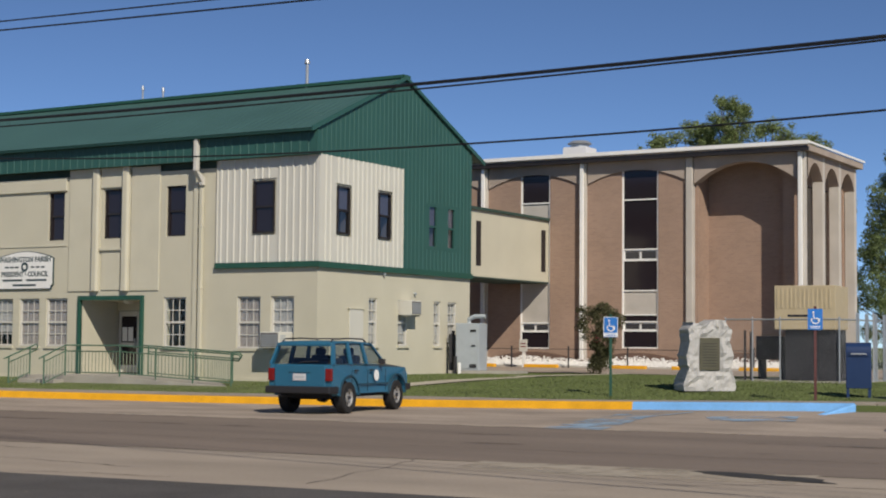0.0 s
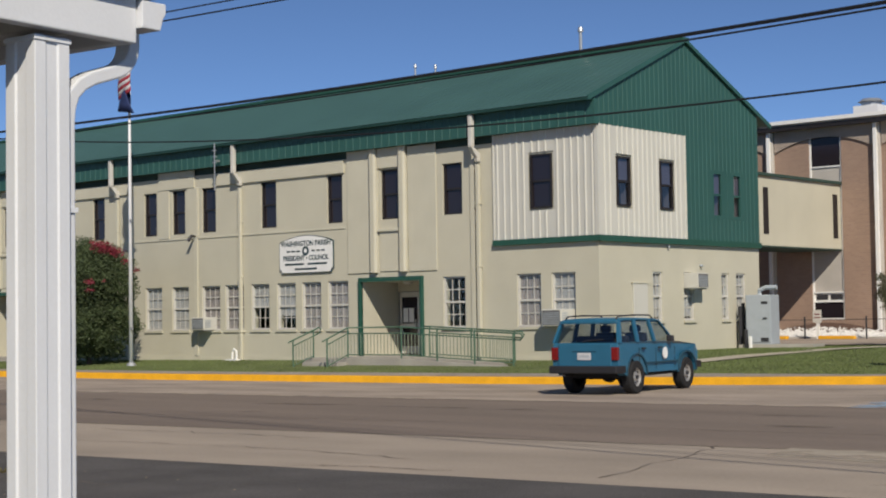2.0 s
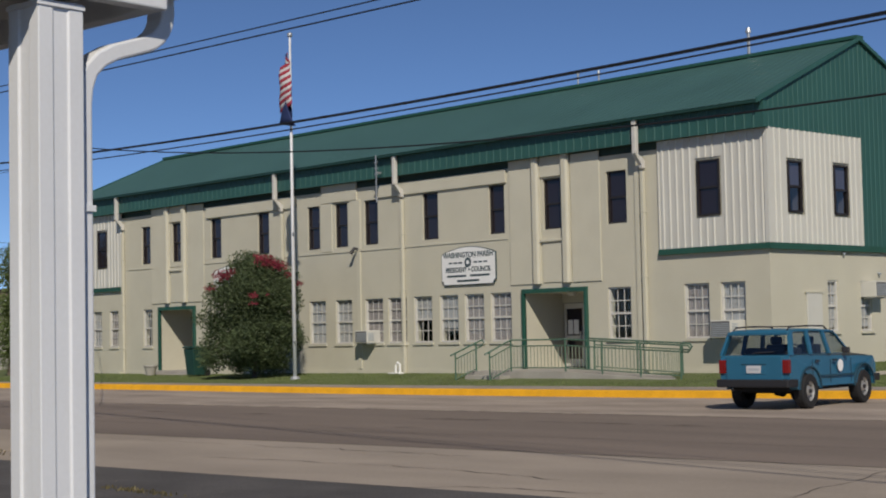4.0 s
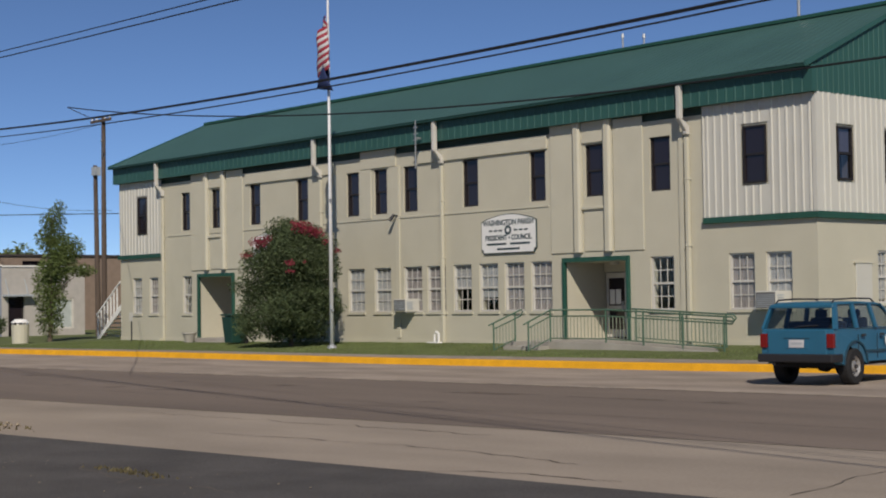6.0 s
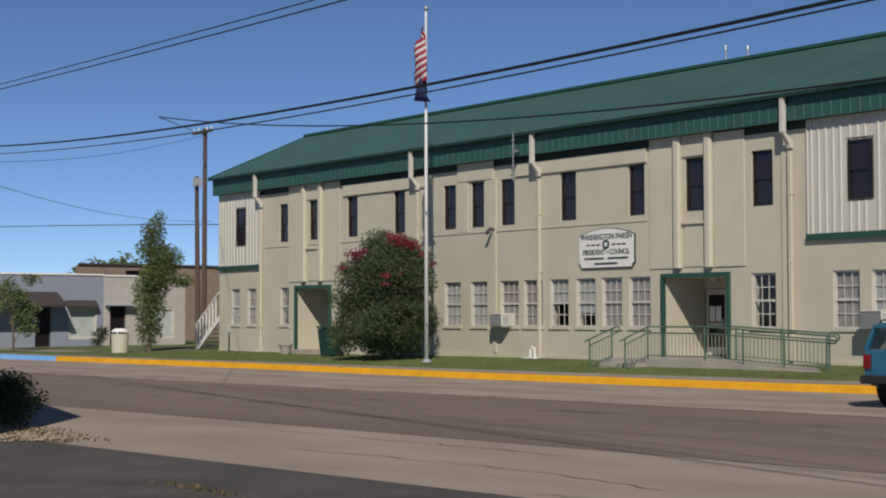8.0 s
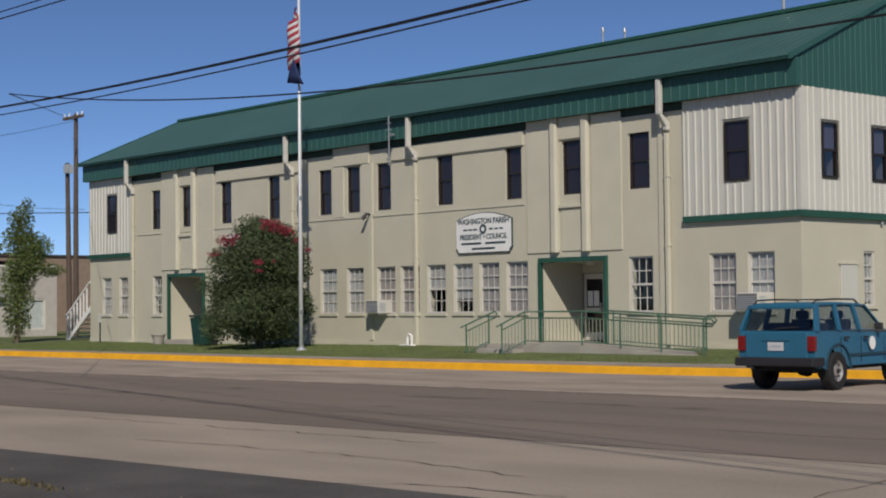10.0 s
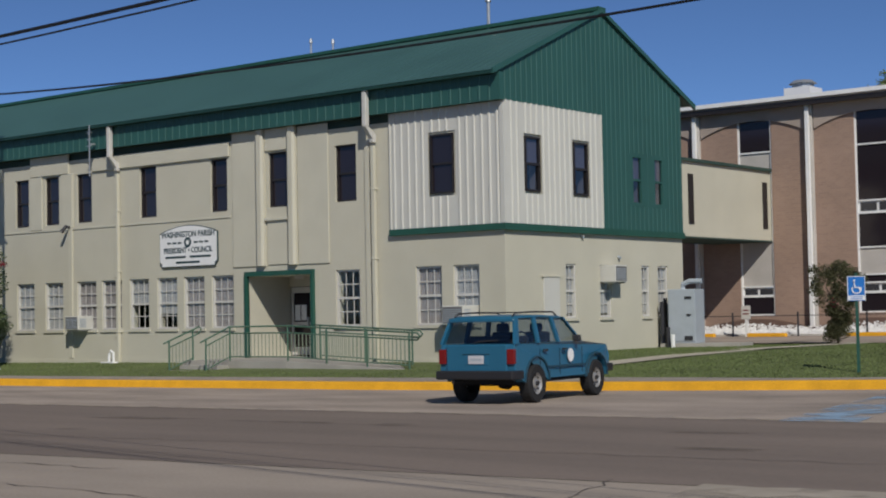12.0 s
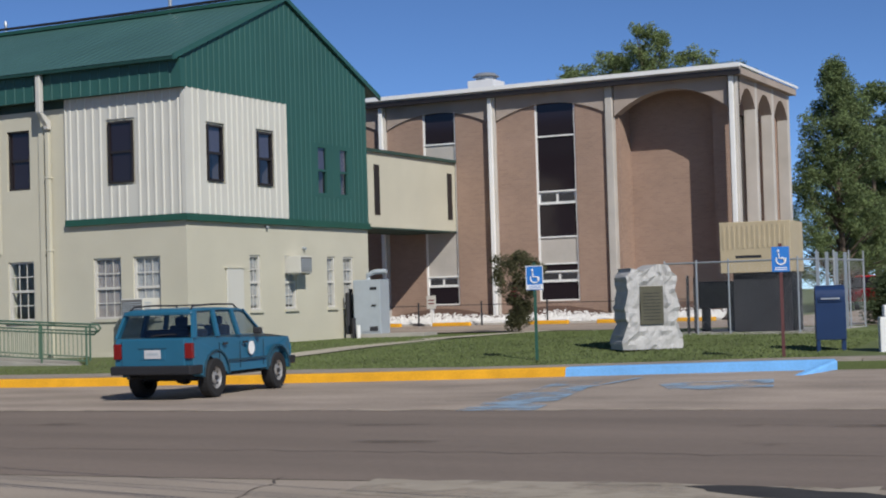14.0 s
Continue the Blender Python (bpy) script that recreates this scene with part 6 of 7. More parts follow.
# concrete walk across the lawn, pavement strip behind the kerb
bm = bmesh.new()
pa = [(2.2, -4.3), (3.0, -0.6), (3.6, 1.5), (4.4, 4.2), (4.7, 7.0), (4.8, 9.8)]
row = []
for x, y in pa:
    row.append([bm.verts.new((x + s * 0.45, y, ground_height(x + s * 0.45, y) + 0.012)) for s in (-1, 1)])
for a, b in zip(row, row[1:]):
    bm.faces.new((a[0], a[1], b[1], b[0]))
tagged(part("garden_path", bm, material("pale_path_concrete", (0.43, 0.39, 0.31), 0.9, var=0.15, scale=1.2, grain=0.1, fine=40, bump=0.2), kind="structure"), "narrow pale concrete path across the lawn", "path")
strip_walk = thing("pavement_strip", "narrow concrete strip of slabs behind the painted kerb", "pavement", kind="structure")
SLAB = material("concrete_slab", (0.28, 0.245, 0.205), 0.9, var=0.15, scale=1.2, grain=0.12, fine=40, bump=0.3, per_object=0.10)
for i in range(56):
    u0, u1 = -60 + i * 1.5, -60 + i * 1.5 + 1.482
    bm = bmesh.new()
    top, low = [], []
    for u, d in ((u0, 0.285), (u1, 0.285), (u1, 0.95), (u0, 0.95)):
        p = STREET @ Vector((u, d, 0))
        z = ground_height(p.x, p.y) + 0.022
        top.append(bm.verts.new((p.x, p.y, z)))
        low.append(bm.verts.new((p.x, p.y, z - 0.06)))
    bm.faces.new(top)
    for k in range(4):
        bm.faces.new((top[k], low[k], low[(k + 1) % 4], top[(k + 1) % 4]))
    part("slab", bm, SLAB, strip_walk)
for a, b, w, h0, h1 in (((15.95, -3.45), (15.65, -4.75), 0.16, 0.31, 0.12), ((17.75, -6.3), (18.1, -8.6), 0.2, 0.24, 0.13)):
    d = Vector((b[0] - a[0], b[1] - a[1], 0))
    m = Matrix.Translation((a[0], a[1], 0)) @ Matrix.Rotation(math.atan2(d.y, d.x), 4, "Z")
    bm = bmesh.new()
    prism(bm, [(0, -0.02), (d.length, -0.02), (d.length, h1), (0, h0)], -w / 2, w / 2, 1)
    bm.transform(m)
    tagged(part("kerb_end", bm, BLUE_KERB, bevel=0.03, kind="structure"), "light blue painted kerb end at the parking bay", "kerb")

# ---- worn blue bay markings, cracks and patches ----
SETBACK = -0.95


def decal_material(name, color, keep, scale, rough=0.9):
    m = material(name, color, rough, var=0.15, scale=2.0)
    nt = m.node_tree
    b = nt.nodes["Principled BSDF"]
    n = nt.nodes.new("ShaderNodeTexNoise")
    n.inputs["Scale"].default_value, n.inputs["Detail"].default_value = scale, 6.0
    r = nt.nodes.new("ShaderNodeMapRange")
    r.inputs["From Min"].default_value, r.inputs["From Max"].default_value = keep - 0.08, keep + 0.16
    r.inputs["To Max"].default_value = 0.8
    tc = nt.nodes.new("ShaderNodeTexCoord")
    nt.links.new(tc.outputs["Object"], n.inputs["Vector"])
    nt.links.new(n.outputs["Fac"], r.inputs["Value"])
    nt.links.new(r.outputs[0], b.inputs["Alpha"])
    return m


WORN_BLUE = decal_material("worn_blue_paint", (0.27, 0.40, 0.54), 0.47, 1.5)
def flat(name, pts, z, mat, label, category="road marking"):
    bm = bmesh.new()
    def lift(x, y):
        p = STREET.inverted() @ Vector((x, y, 0))
        return max(0.0, 1 + p.y / 6.9) * grade(p.x) if -6.9 < p.y < 0 else 0.0
    bm.faces.new([bm.verts.new((x, y + SETBACK, z + lift(x, y + SETBACK))) for x, y in pts])
    return tagged(part(name, bm, mat, kind="structure"), label, category)


def quad_line(a, b, w):
    d = Vector((b[0] - a[0], b[1] - a[1]))
    n = Vector((-d.y, d.x)).normalized() * w / 2
    return [(a[0] + n.x, a[1] + n.y), (b[0] + n.x, b[1] + n.y), (b[0] - n.x, b[1] - n.y), (a[0] - n.x, a[1] - n.y)]


flat("bay_marking", [(11.8, -4.5), (12.5, -4.1), (13.1, -7.0), (13.7, -9.9), (12.6, -10.1), (12.2, -7.5)], 0.012, WORN_BLUE, "broad worn pale blue hatching on the apron")
flat("bay_marking", quad_line((13.0, -3.9), (12.8, -6.4), 0.12), 0.014, WORN_BLUE, "worn pale blue bay line on the apron")
flat("bay_marking", [(13.8, -5.3), (15.5, -4.6), (15.9, -6.1), (14.5, -6.7)], 0.012, WORN_BLUE, "worn blue accessible-bay symbol on the apron")
CRACK = material("crack_filler", (0.12, 0.10, 0.084), 0.95)
q = random.Random(12)


def crack(pts, w, label="dark crack in the concrete shoulder"):
    bm = bmesh.new()
    fine = []
    for a, b in zip(pts, pts[1:]):
        n = max(2, int(math.hypot(b[0] - a[0], b[1] - a[1]) / 0.25))
        fine += [(a[0] + (b[0] - a[0]) * i / n + q.gauss(0, 0.03), a[1] + (b[1] - a[1]) * i / n + q.gauss(0, 0.05)) for i in range(n)]
    fine.append(pts[-1])
    fine = [(x, y + SETBACK) for x, y in fine]
    prev = None
    for i, p in enumerate(fine):
        ww = w * q.uniform(0.2, 0.8)
        cur = [bm.verts.new((p[0] - ww * 0.3, p[1] - ww, 0.006)), bm.verts.new((p[0] + ww * 0.3, p[1] + ww, 0.006))]
        if prev:
            bm.faces.new((prev[0], cur[0], cur[1], prev[1]))
        prev = cur
    return tagged(part("crack", bm, CRACK, kind="structure"), label, "crack")


crack([(15.6, -21.2), (15.3, -20.0), (14.95, -18.6), (14.6, -17.4)], 0.03)
crack([(11.3, -22.3), (12.6, -21.6), (13.9, -21.4)], 0.03)
crack([(18.0, -20.5), (18.6, -19.2), (19.6, -18.4), (20.8, -18.2)], 0.03)
crack([(2.0, -19.6), (6.0, -19.2), (9.5, -18.9)], 0.02)
crack([(6.5, -20.9), (10.2, -20.4), (12.6, -20.6)], 0.02)
crack([(-18, -13.2), (-8, -12.2), (2, -11.1), (9, -10.4)], 0.02, "thin joint between apron and road")
crack([(4.0, -16.5), (9.0, -15.75), (14.0, -15.25), (20.0, -14.65)], 0.035, "thin dark seam along the road")
crack([(-14.0, -17.9), (-4.0, -17.0), (4.0, -16.5)], 0.025, "thin dark seam along the road")
for u0, u1, v, w in ((-60, 40, 9.3, 0.4), (-60, 40, 11.4, 0.4)):
    n = 50
    bm = bmesh.new()
    g0 = [[bm.verts.new(road_point(u0 + (u1 - u0) * i / n, v + s * w * (1 + 0.3 * math.sin(i * 1.7)) / 2, 0.008)) for s in (-1, 1)] for i in range(n + 1)]
    for a, b in zip(g0, g0[1:]):
        bm.faces.new((a[0], a[1], b[1], b[0]))
    tagged(part("tyre_track", bm, decal_material("worn_track", (0.145, 0.120, 0.099), 0.62, 0.6), kind="structure"), "darker worn wheel track along the road", "road wear")
# irregular near-black patch lying on the shoulder
PATCH = material("near_black_patch", (0.035, 0.033, 0.032), 0.9, var=0.3)
for c, rx, ry in (((19.2, -17.5), 0.95, 0.34),):
    flat("pothole_patch", [(c[0] + rx * math.cos(a * math.pi / 9) * q.uniform(0.8, 1.15), c[1] + ry * math.sin(a * math.pi / 9) * q.uniform(0.7, 1.2) - 0.3 * rx * math.cos(a * math.pi / 9)) for a in range(18)],
         0.007, PATCH, "dark irregular patch on the shoulder", "patch")
GRAVEL = material("pale_gravel", (0.30, 0.25, 0.18), 0.95, var=0.3, scale=4, grain=0.4, fine=40, bump=0.8)
flat("gravel_verge", [(-8, -23.6), (-3, -23.9), (1.0, -23.6), (2.6, -23.2), (3.9, -22.75), (3.2, -22.3), (1.0, -22.2), (-2.5, -21.3), (-8, -21.0)], 0.009, GRAVEL, "pale gravel and earth verge", "ground")
verts, faces = [], []
for _ in range(1500):
    x, y = q.uniform(-3, 3.6), -23.85 + q.gauss(0, 0.35)
    r = q.uniform(0.012, 0.04)
    i = len(verts)
    verts += [(x + r * a * q.uniform(0.7, 1.3), y + r * b * q.uniform(0.7, 1.3), 0.012 + r * 0.5 + r * c * 0.7) for a, b, c in ((1, 0, 0), (-1, 0, 0), (0, 1, 0), (0, -1, 0), (0, 0, 1), (0, 0, -1))]
    faces += [(i + a, i + b, i + c) for a in (0, 1) for b in (2, 3) for c in (4, 5)]
me = bpy.data.meshes.new("gravel")
me.from_pydata(verts, [], faces)
me.materials.append(GRAVEL)
tagged(new("gravel", me), "loose pale gravel on the verge", "gravel", kind="stuff")

verts, faces = [], []
for _ in range(220):
    x, y = q.uniform(4, 25), q.uniform(-31, -24.4)
    r = q.uniform(0.005, 0.014)
    i = len(verts)
    verts += [(x + r * a * q.uniform(0.7, 1.3), y + r * b * q.uniform(0.7, 1.3), 0.004 + r * 0.4 + r * c * 0.5) for a, b, c in ((1, 0, 0), (-1, 0, 0), (0, 1, 0), (0, -1, 0), (0, 0, 1), (0, 0, -1))]
    faces += [(i + a, i + b, i + c) for a in (0, 1) for b in (2, 3) for c in (4, 5)]
me = bpy.data.meshes.new("grit")
me.from_pydata(verts, [], faces)
me.materials.append(GRAVEL)
tagged(new("grit", me), "scattered pale grit on the dark asphalt lot", "gravel", kind="stuff")
crack([(14.0, -24.6), (15.6, -24.9), (17.2, -24.5), (18.8, -24.9)], 0.03, "dark crack in the asphalt lot")
crack([(9.0, -24.1), (10.6, -24.4), (12.0, -24.2)], 0.03, "dark crack in the asphalt lot")

# ---- canopy corner with post and downspout ----
canopy = thing("canopy", "white metal canopy corner on a boxed post with downspout", "canopy", (20.10, -31.52, 0), rz=math.degrees(TURN))
canopy.scale = (0.84, 0.84, 0.84)
SOFFIT_TAN = material("canopy_soffit", (0.50, 0.49, 0.46), 0.6, var=0.06)
H = 2.90
bm = bmesh.new()
r = 0.083
o = [(-r, -r), (-0.03, -r), (-0.026, -r + 0.008), (0.026, -r + 0.008), (0.03, -r), (r, -r), (r, -0.03), (r - 0.006, -0.026), (r - 0.006, 0.026), (r, 0.03), (r, r), (-r, r)]
prism(bm, o, 0.0, H, 2)
part("post", bm, WHITE_METAL, canopy, bevel=0.004)
boxes("collar", [(-0.088, -0.088, H - 0.022, 0.088, 0.088, H - 0.006)], WHITE_METAL, canopy, bevel=0.002)
boxes("base_collar", [(-0.1, -0.1, -0.02, 0.1, 0.1, 0.06)], WHITE_METAL, canopy, bevel=0.004)
boxes("side_fascia", [(0.06, -9.0, H + 0.02, 0.12, 0.39, H + 0.20)], WHITE_METAL, canopy, "white metal fascia", bevel=0.006)
boxes("front_beam", [(-9.0, -0.06, H + 0.02, 0.06, 0.10, H + 0.17)], SOFFIT_TAN, canopy, bevel=0.006)
boxes("front_fascia", [(-9.0, 0.33, H + 0.02, 0.06, 0.39, H + 0.20)], WHITE_METAL, canopy, bevel=0.006)
boxes("ceiling_panel", [(-9.0, -9.0, H + 0.11, 0.06, -0.06, H + 0.14), (-9.0, 0.10, H + 0.11, 0.06, 0.33, H + 0.14)], SOFFIT_TAN, canopy)
boxes("roof_sheet", [(-9.0, -9.0, H + 0.20, 0.16, 0.46, H + 0.23)], GREY_METAL, canopy)
bm = bmesh.new()
prism(bm, [(0.392, H + 0.08), (0.49, H + 0.08), (0.505, H + 0.13), (0.52, H + 0.15), (0.52, H + 0.19), (0.392, H + 0.19)], -9.0, 0.15, 0)
part("gutter", bm, WHITE_METAL, canopy, "white box gutter", bevel=0.004)
bm = bmesh.new()
def rect_pipe(bm, pts, w, d):
    rings = []
    for i, p in enumerate(pts):
        t = (Vector(pts[min(i + 1, len(pts) - 1)]) - Vector(pts[max(i - 1, 0)])).normalized()
        nrm = Vector((1, 0, 0))
        b = t.cross(nrm).normalized()
        rings.append([bm.verts.new(Vector(p) + nrm * sx * w / 2 + b * sy * d / 2) for sx, sy in ((-1, -1), (1, -1), (1, 1), (-1, 1))])
    for a, b in zip(rings, rings[1:]):
        for k in range(4):
            bm.faces.new((a[k], a[(k + 1) % 4], b[(k + 1) % 4], b[k]))
    bm.faces.new(rings[0][::-1])
    bm.faces.new(rings[-1])
elbow = [(0, 0.455, H + 0.09), (0, 0.455, H + 0.03)]
elbow += [(0, 0.455 - 0.13 * (1 - math.cos(a)), H + 0.03 - 0.12 * math.sin(a)) for a in (0.25, 0.5, 0.75, 1.0, 1.2)]
elbow += [(0, 0.24, H - 0.125)]
elbow += [(0, 0.185, H - 0.155), (0, 0.145, H - 0.195), (0, 0.124, H - 0.25), (0, 0.118, H - 0.31), (0, 0.118, 0.12), (0, 0.118, 0.10)]
rect_pipe(bm, elbow, 0.085, 0.055)
part("downspout", bm, WHITE_METAL, canopy, "white metal downspout with elbow", bevel=0.008)
boxes("strap", [(-0.05, 0.085, H - 0.65, 0.05, 0.15, H - 0.63)], WHITE_METAL, canopy)

# ---- utility poles and wires ----
WOOD = material("weathered_pole_wood", (0.10, 0.075, 0.06), 0.95, var=0.2, scale=3, stretch=(4, 4, 0.4))
WIRE = material("black_cable", (0.012, 0.012, 0.013), 0.6)
for (x, y), h, r, lean, arm in (((-43.6, 3.9), 10.5, 0.12, 0.05, True), ((-43.8, 3.7), 8.2, 0.12, -0.22, False)):
    p = thing("utility_pole", "tall dark wooden utility pole with crossarm" if arm else "shorter dark wooden utility pole beside a taller one", "utility pole", (x, y, 0.2), "utility poles")
    bm = bmesh.new()
    tube(bm, (0, 0, -0.1), (lean, 0, h), r * 1.15, r * 0.8, 12)
    part("pole", bm, WOOD, p)
    if arm:
        boxes("crossarm", [(-0.95, -0.16, h - 0.25, 0.95, -0.06, h - 0.12)], WOOD, p)
        for dx in (-0.85, -0.4, 0.4, 0.85):
            bm = bmesh.new()
            tube(bm, (dx, -0.11, h - 0.12), (dx, -0.11, h + 0.04), 0.035, 0.03, 8)
            part("insulator", bm, WHITE, p)
        bm = bmesh.new()
        pipe(bm, [(0.1, -0.1, h - 2.0), (0.5, -0.3, h - 1.4), (0.75, -0.5, h - 1.2)], 0.025, 6)
        part("lamp_arm", bm, GALV, p)
    else:
        boxes("fitting", [(lean, -0.2, h - 0.5, lean + 0.35, 0.1, h - 0.1)], GREY_METAL, p)


def wire(a, m, z, c, k, x0, x1, r, label, start=None):
    """A sagging cable over the street: y = a + m (x - 8), z = z + c (x - 8) + k (x - 8)^2."""
    bm = bmesh.new()
    pts = [(x + 0.3, a - 0.48 + m * (x - 8), z + c * (x - 8) + k * (x - 8) ** 2) for x in (x0 + (x1 - x0) * i / 40 for i in range(41))]
    if start:
        pts[0] = start
    pipe(bm, pts, r, 6)
    return tagged(part("overhead_cable", bm, WIRE), label, "cable", "overhead cables")

wire(-20.90, -0.152, 4.298, -0.0443, 0.00104, -40, 30, 0.017, "thick black overhead cable along the street")
wire(-20.95, -0.152, 4.20, -0.0400, 0.00104, -40, 30, 0.009, "thinner black cable under the thick one")
wire(-19.78, -0.1445, 4.006, -0.0798, 0.00316, -5, 30, 0.010, "thin black overhead cable over the road", (-43.3, 3.8, 10.3))
wire(-21.46, -0.115, 5.346, -0.0561, 0.0002, -40, 30, 0.010, "black overhead cable high over the shoulder")
wire(-21.40, -0.115, 5.47, -0.0561, 0.0002, -40, 30, 0.009, "thin black overhead cable high over the shoulder")
wire(7.07, 0.0191, 3.23, -0.064, -0.00016, -110, -43, 0.022, "distant black cable running to the utility pole")
for a, b in (((-43.3, 4.2, 6.2), (-17.5, -18.6, 5.72)), ((-43.4, 3.8, 10.35), (-23.5, -17.6, 6.25))):
    bm = bmesh.new()
    pts = [Vector(a).lerp(Vector(b), i / 16) - Vector((0, 0, 0.5 * math.sin(math.pi * i / 16))) for i in range(17)]
    pipe(bm, pts, 0.009, 5)
    tagged(part("overhead_cable", bm, WIRE), "thin sagging cable from the utility pole", "cable", "overhead cables")

# ---- shops on the far corner ----
BLUE_WALL = material("pale_blue_grey_render", (0.25, 0.28, 0.35), 0.85, var=0.06)
PALE_WALL = material("pale_shop_render", (0.43, 0.41, 0.38), 0.85, var=0.08)
SHINGLE = material("dark_shingle", (0.055, 0.045, 0.045), 0.9, var=0.2, scale=8)
TAN_BRICK = material("tan_brick_wall", (0.24, 0.18, 0.14), 0.9, var=0.1)
SHOP_BLIND = material("shop_blind", (0.42, 0.47, 0.46), 0.6, var=0.1)
SX = -48.0


def shop(y0, y1, z1, mat, label, doors, windows, awnings):
    s = thing("shop", label, "shop")
    holes = [(a, b, 0.15, 2.2) for a, b in doors] + [(a, b, 0.56, 2.08) for a, b in windows]
    bm = bmesh.new()
    wall_mesh(bm, y0, y1, 0.0, z1, 0.25, holes, lambda u, d, z: Vector((SX - d, u, z)))
    part("front_wall", bm, mat, s)
    boxes("side_wall", [(SX - 12, y1 - 0.25, 0.0, SX - 0.25, y1, z1)], mat, s)
    boxes("side_wall", [(SX - 12, y0, 0.0, SX - 0.25, y0 + 0.25, z1)], mat, s)
    boxes("roof", [(SX - 12, y0 + 0.25, z1 - 0.35, SX - 0.25, y1 - 0.25, z1 - 0.2)], SHINGLE, s)
    boxes("coping", [(SX - 0.3, y0, z1, SX + 0.05, y1, z1 + 0.08)], WHITE, s)
    for a, b in doors:
        d = boxes("door", [(SX - 0.2, a, 0.15, SX - 0.14, b, 2.2)], FRAME_DARK, s)
        boxes("pane", [(SX - 0.135, a + 0.12, 0.3, SX - 0.125, b - 0.12, 2.05)], PANE_DARK, d)
    for a, b in windows:
        w = boxes("window", [(SX - 0.15, a, 0.56, SX - 0.03, a + 0.09, 2.08), (SX - 0.15, b - 0.09, 0.56, SX - 0.03, b, 2.08), (SX - 0.15, a + 0.09, 0.56, SX - 0.03, b - 0.09, 0.65), (SX - 0.15, a + 0.09, 1.99, SX - 0.03, b - 0.09, 2.08)], FRAME_WHITE, s)
        boxes("pane", [(SX - 0.12, a + 0.09, 0.65, SX - 0.11, b - 0.09, 1.99)], SHOP_BLIND, w)
    for a, b, z, out, drop, mat2 in awnings:
        bm = bmesh.new()
        prism(bm, [(SX, z), (SX + out, z - drop), (SX + out, z - drop - 0.08), (SX, z - 0.10)], a, b, 1)
        part("awning", bm, mat2, s)
    return s


shop(-7.5, 0.75, 3.66, BLUE_WALL, "low pale blue-grey corner shop with dark shingle awnings", [(-2.75, -1.95)], [(-1.05, 0.40)], [(-6.0, -1.65, 2.85, 1.2, 0.65, SHINGLE), (-1.25, 0.35, 2.45, 0.35, 0.28, SHINGLE)])
pale_shop = shop(0.75, 5.2, 3.62, PALE_WALL, "low pale shop with a flat metal canopy over its door", [(1.1, 1.95)], [(3.3, 4.6)], [(0.80, 2.25, 2.28, 0.45, 0.02, GREY_METAL)])
for y in (0.95, 1.95):
    bm = bmesh.new()
    tube(bm, (SX - 0.02, y, 3.05), (SX + 0.42, y, 2.25), 0.025, n=6)
    part("tie_rod", bm, GREY_METAL, pale_shop)
far_block = thing("warehouse", "tan brick flat-roofed building behind the shops", "building")
bm = bmesh.new()
wall_mesh(bm, 5.6, 34.0, 0, 4.65, 0.3, [(8.6, 10.0, 3.75, 4.38)], lambda u, d, z: Vector((-62 - d, u, z)))
part("front_wall", bm, TAN_BRICK, far_block)
bm = bmesh.new()
prism(bm, [(-62.3, 5.6), (-62.3, 5.9), (-82, 18.3), (-82, 18.0)], 0, 4.65, 2)
part("side_wall", bm, TAN_BRICK, far_block)
bm = bmesh.new()
prism(bm, [(-61.9, 5.55), (-61.9, 34.0), (-82, 34.0), (-82, 17.9)], 4.65, 4.77, 2)
part("roof_edge", bm, SHINGLE, far_block)
boxes("window", [(-62.25, 8.6, 3.75, -62.15, 10.0, 4.38)], PANE_DARK, far_block)
tagged(boxes("side_street", [(-47.9, -5.5, 0.10, -38.8, 40, 0.19)], APRON, kind="structure"), "grey concrete side street and forecourt", "pavement")

# outside stairs at the building's end
stair = thing("outside_stairs", "white wooden outside stairs at the building end", "stairs", (-38.2, 0.6, 0.17))
for k in range(7):
    boxes("tread", [(0.28 * k, 0, 0.19 * k + 0.13, 0.28 * k + 0.32, 1.1, 0.19 * k + 0.19)], WHITE, stair)
for y in (-0.05, 1.1):
    bm = bmesh.new()
    prism(bm, [(-0.05, 0.0), (0.25, 0.0), (2.3, 1.35), (2.3, 1.6), (1.95, 1.38)], y, y + 0.05, 1)
    part("stringer", bm, WHITE, stair)
    for k in range(7):
        boxes("baluster", [(0.28 * k + 0.12, y, 0.19 * k + 0.15, 0.28 * k + 0.18, y + 0.05, 0.19 * k + 1.1)], WHITE, stair)
    bm = bmesh.new()
    prism(bm, [(0.0, 1.02), (2.1, 2.45), (2.1, 2.53), (0.0, 1.10)], y, y + 0.05, 1)
    part("handrail", bm, WHITE, stair)
marker = thing("marker_post", "small pale sign on a thin dark post in the lawn", "sign", (-32.2, -1.1, 0.17))
boxes("post", [(-0.025, -0.02, -0.03, 0.025, 0.02, 0.95)], BLACK_PLASTIC, marker)
boxes("plate", [(-0.13, -0.03, 0.85, 0.13, -0.021, 1.2)], FRAME_WHITE, marker)


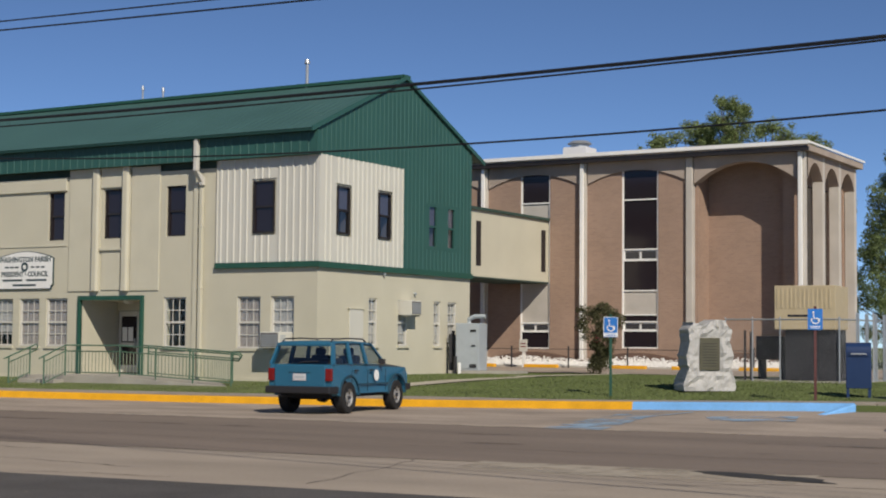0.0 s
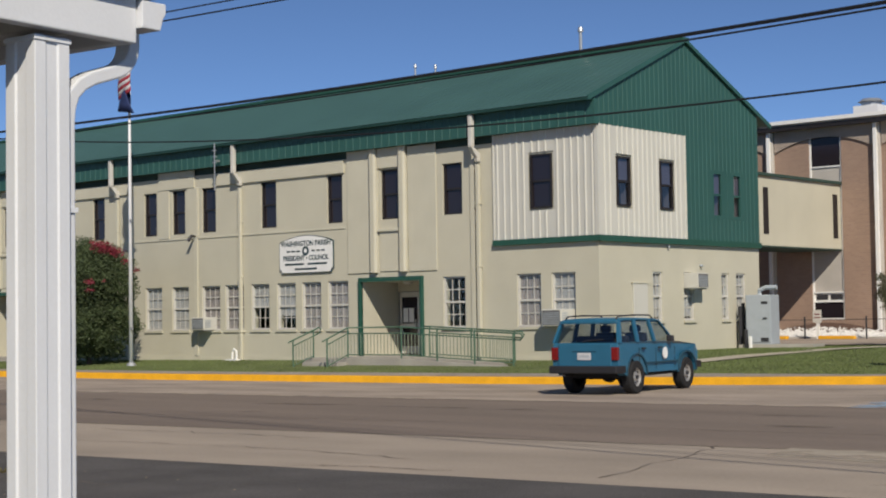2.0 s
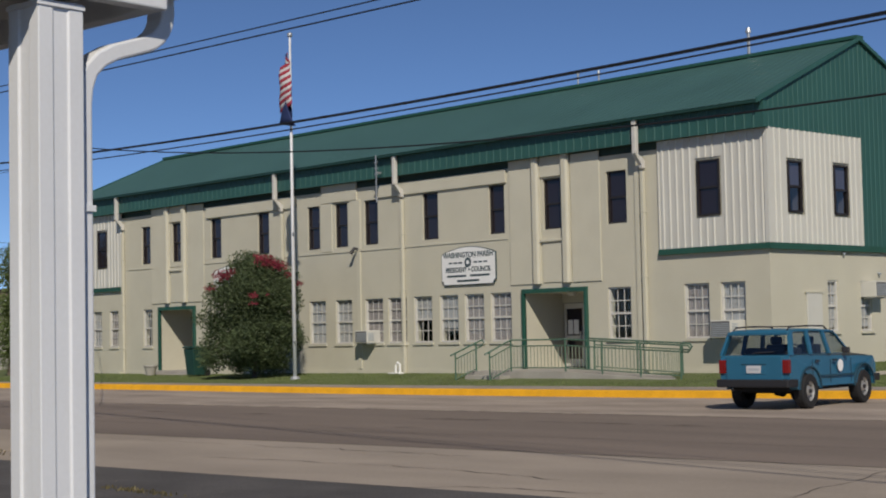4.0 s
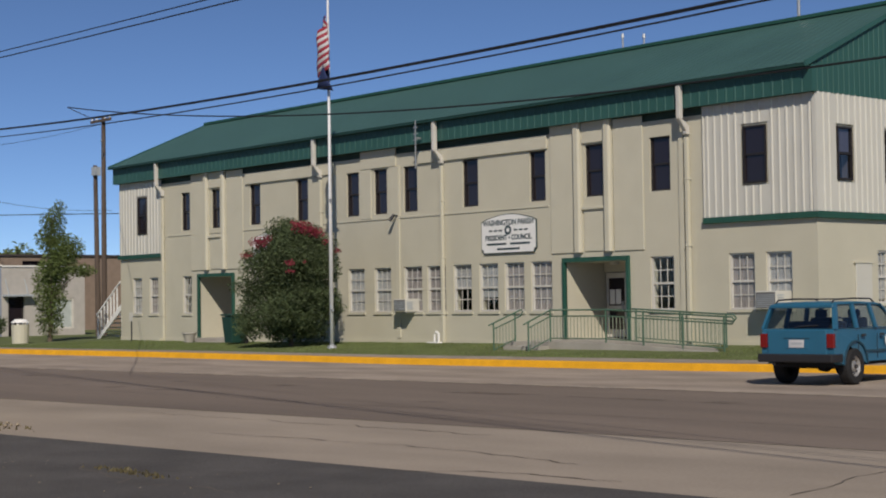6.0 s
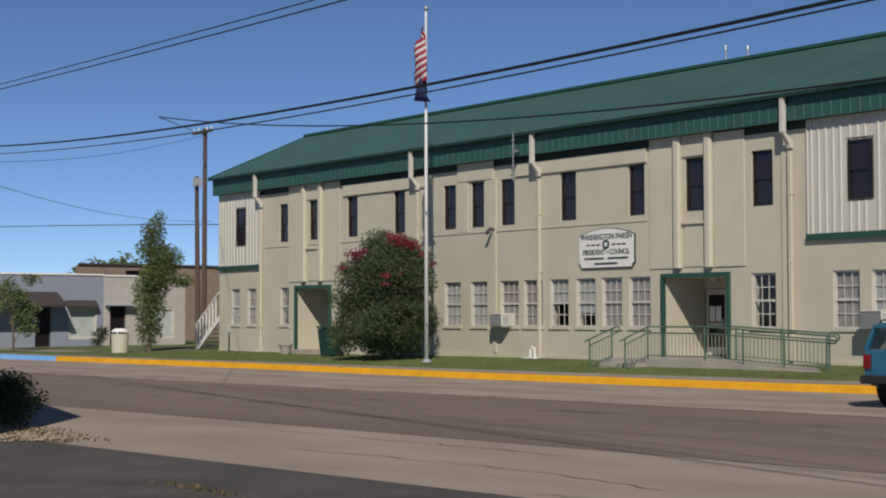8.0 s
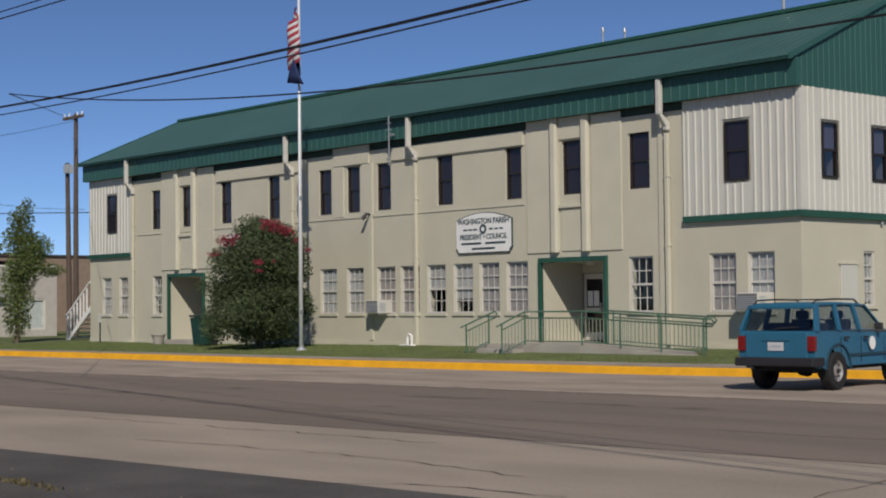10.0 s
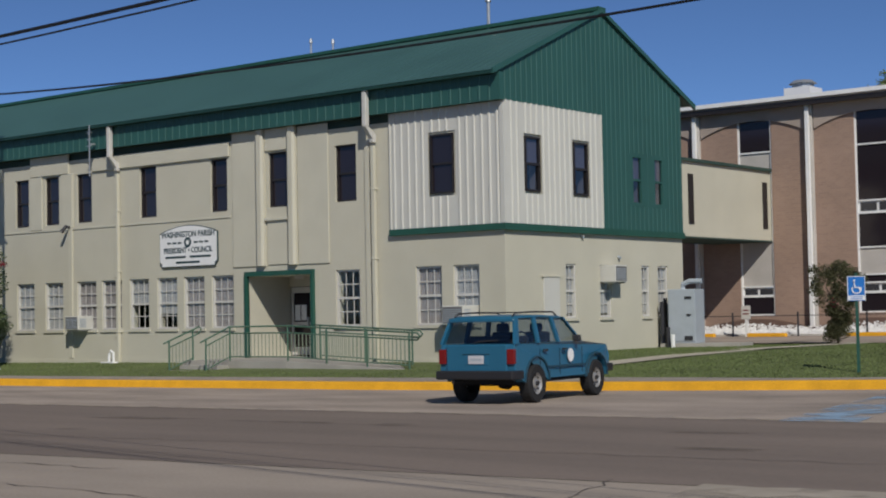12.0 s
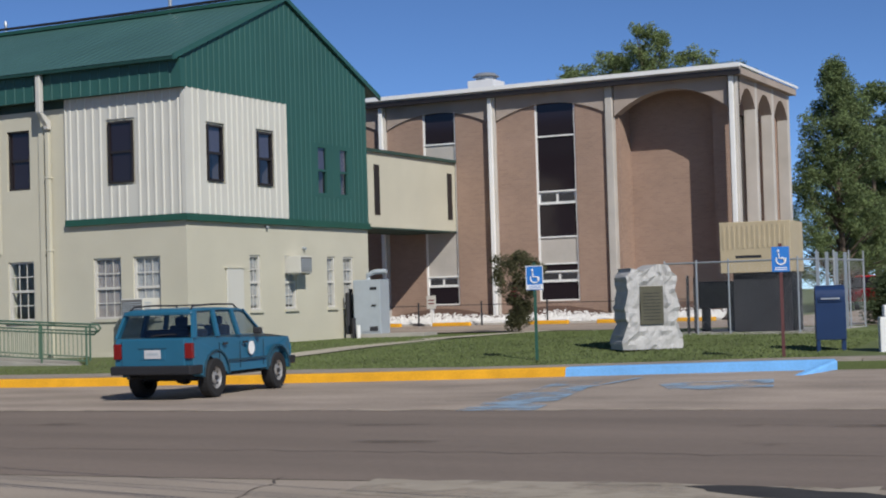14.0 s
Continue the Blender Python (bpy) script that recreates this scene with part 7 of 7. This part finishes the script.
def plain_car(at, rz, paint, label):
    """A saloon seen far off."""
    c = thing("car", label, "car", at, rz=rz)
    bm = bmesh.new()
    prism(bm, [(-2.1, 0.35), (2.1, 0.35), (2.15, 0.6), (2.0, 0.78), (1.1, 0.86), (-1.4, 0.9), (-2.05, 0.86), (-2.15, 0.6)], -0.85, 0.85, 0)
    part("body", bm, paint, c, bevel=0.06)
    bm = bmesh.new()
    prism(bm, [(-1.45, 0.88), (1.05, 0.85), (0.45, 1.36), (-0.95, 1.38)], -0.72, 0.72, 0)
    part("cabin", bm, PANE_DARK, c, "dark glazed cabin", bevel=0.05)
    bm = bmesh.new()
    prism(bm, [(-0.95, 1.37), (0.45, 1.35), (0.40, 1.42), (-0.9, 1.43)], -0.70, 0.70, 0)
    part("roof", bm, paint, c, bevel=0.03)
    for x in (-0.8, 0.8):
        for y in (-1.35, 1.3):
            bm = bmesh.new()
            tube(bm, (x - 0.1, y, 0.32), (x + 0.1, y, 0.32), 0.32, n=16)
            part("wheel", bm, BLACK, c)
    for x in (-0.6, 0.6):
        boxes("tail_light", [(x - 0.15, -2.17, 0.62, x + 0.15, -2.08, 0.78)], RED_LENS, c)
    return c


plain_car((-45.2, 8.5, 0.2), 12, WHITE, "white car parked in the side street")
plain_car((8.3, 36.0, 0.56), 4, material("red_car_paint", (0.42, 0.015, 0.02), 0.3, var=0.03, bump=0.0), "red car parked beyond the fence")
far_shop = thing("house", "pale two-storey building beyond the trees", "building")
boxes("wall", [(4.0, 60.0, 0.4, 15.0, 70.0, 6.2)], PALE_WALL, far_shop)
boxes("roof", [(3.6, 59.6, 6.2, 15.4, 70.4, 6.6)], SHINGLE, far_shop)
for x in (5.2, 7.6, 10.4, 12.8):
    w = boxes("window", [(x, 59.96, 3.8, x + 1.2, 59.99, 5.2)], FRAME_WHITE, far_shop)
    boxes("pane", [(x + 0.08, 59.94, 3.88, x + 1.12, 59.955, 5.12)], PANE_DARK, w)
tagged(boxes("side_lot", [(8.2, 18.65, 0.2, 40, 58, 0.575)], APRON, kind="structure"), "grey asphalt lot beyond the fence", "pavement")

RAGGED = decal_material("pale_ragged_edge", (0.43, 0.365, 0.295), 0.42, 1.1)
q = random.Random(77)
bm = bmesh.new()
g0 = [[bm.verts.new(road_point(-22 + 0.5 * i, 6.9 + s * (0.16 + q.uniform(-0.07, 0.10)), 0.009)) for s in (-1, 0.8)] for i in range(92)]
for a, b in zip(g0, g0[1:]):
    bm.faces.new((a[0], a[1], b[1], b[0]))
tagged(part("apron_edge", bm, RAGGED, kind="structure"), "pale worn concrete edge between apron and road", "road wear")
PALE_PATCH = decal_material("pale_concrete_patch", (0.42, 0.37, 0.30), 0.36, 1.5)
q = random.Random(31)
edge = [(15.5 + 0.28 * i, -17.35 + 0.03 * i * 0.9 + q.gauss(0, 0.05)) for i in range(16)]
flat("concrete_patch", edge[::-1] + [(15.7, -18.3), (17.5, -18.5), (19.8, -18.2)], 0.0045, PALE_PATCH, "paler broken concrete at the driveway edge", "pavement")

# building out of view, added so that its corner shades the shoulder
shadow_building = thing("neighbour_building", "plain cream building out of view, added to shade the shoulder", "building", (4.55, -25.7, 0.0), rz=-14)
boxes("front_wall", [(-10, -0.25, -0.05, 0, 0, 5.5)], PALE_WALL, shadow_building)
boxes("side_wall", [(-0.25, -8, -0.05, 0, -0.25, 5.5)], PALE_WALL, shadow_building)
boxes("side_wall", [(-10, -8, -0.05, -9.75, -0.25, 5.5)], PALE_WALL, shadow_building)
boxes("back_wall", [(-9.75, -8, -0.05, -0.25, -7.75, 5.5)], PALE_WALL, shadow_building)
boxes("roof", [(-9.75, -7.75, 5.1, -0.25, -0.25, 5.25)], SHINGLE, shadow_building)

# dark clipped shrub at the lot beyond the fence
hedge = thing("shrub", "dark green rounded shrub at the edge of the rear lot", "shrub", (14.2, 10.5, 0.50))
cl = blob(18, lambda f: 0.75 * math.sin(math.pi * min(1, 0.3 + 0.65 * f)) ** 0.6, 0.25, 1.35, 1.0, 0.3, 0.45, 61)
limbs(hedge, 0, 0.8, 0.03, cl[::4])
leaf_part("crown", cl, 6000, 0.09, LEAF, hedge)
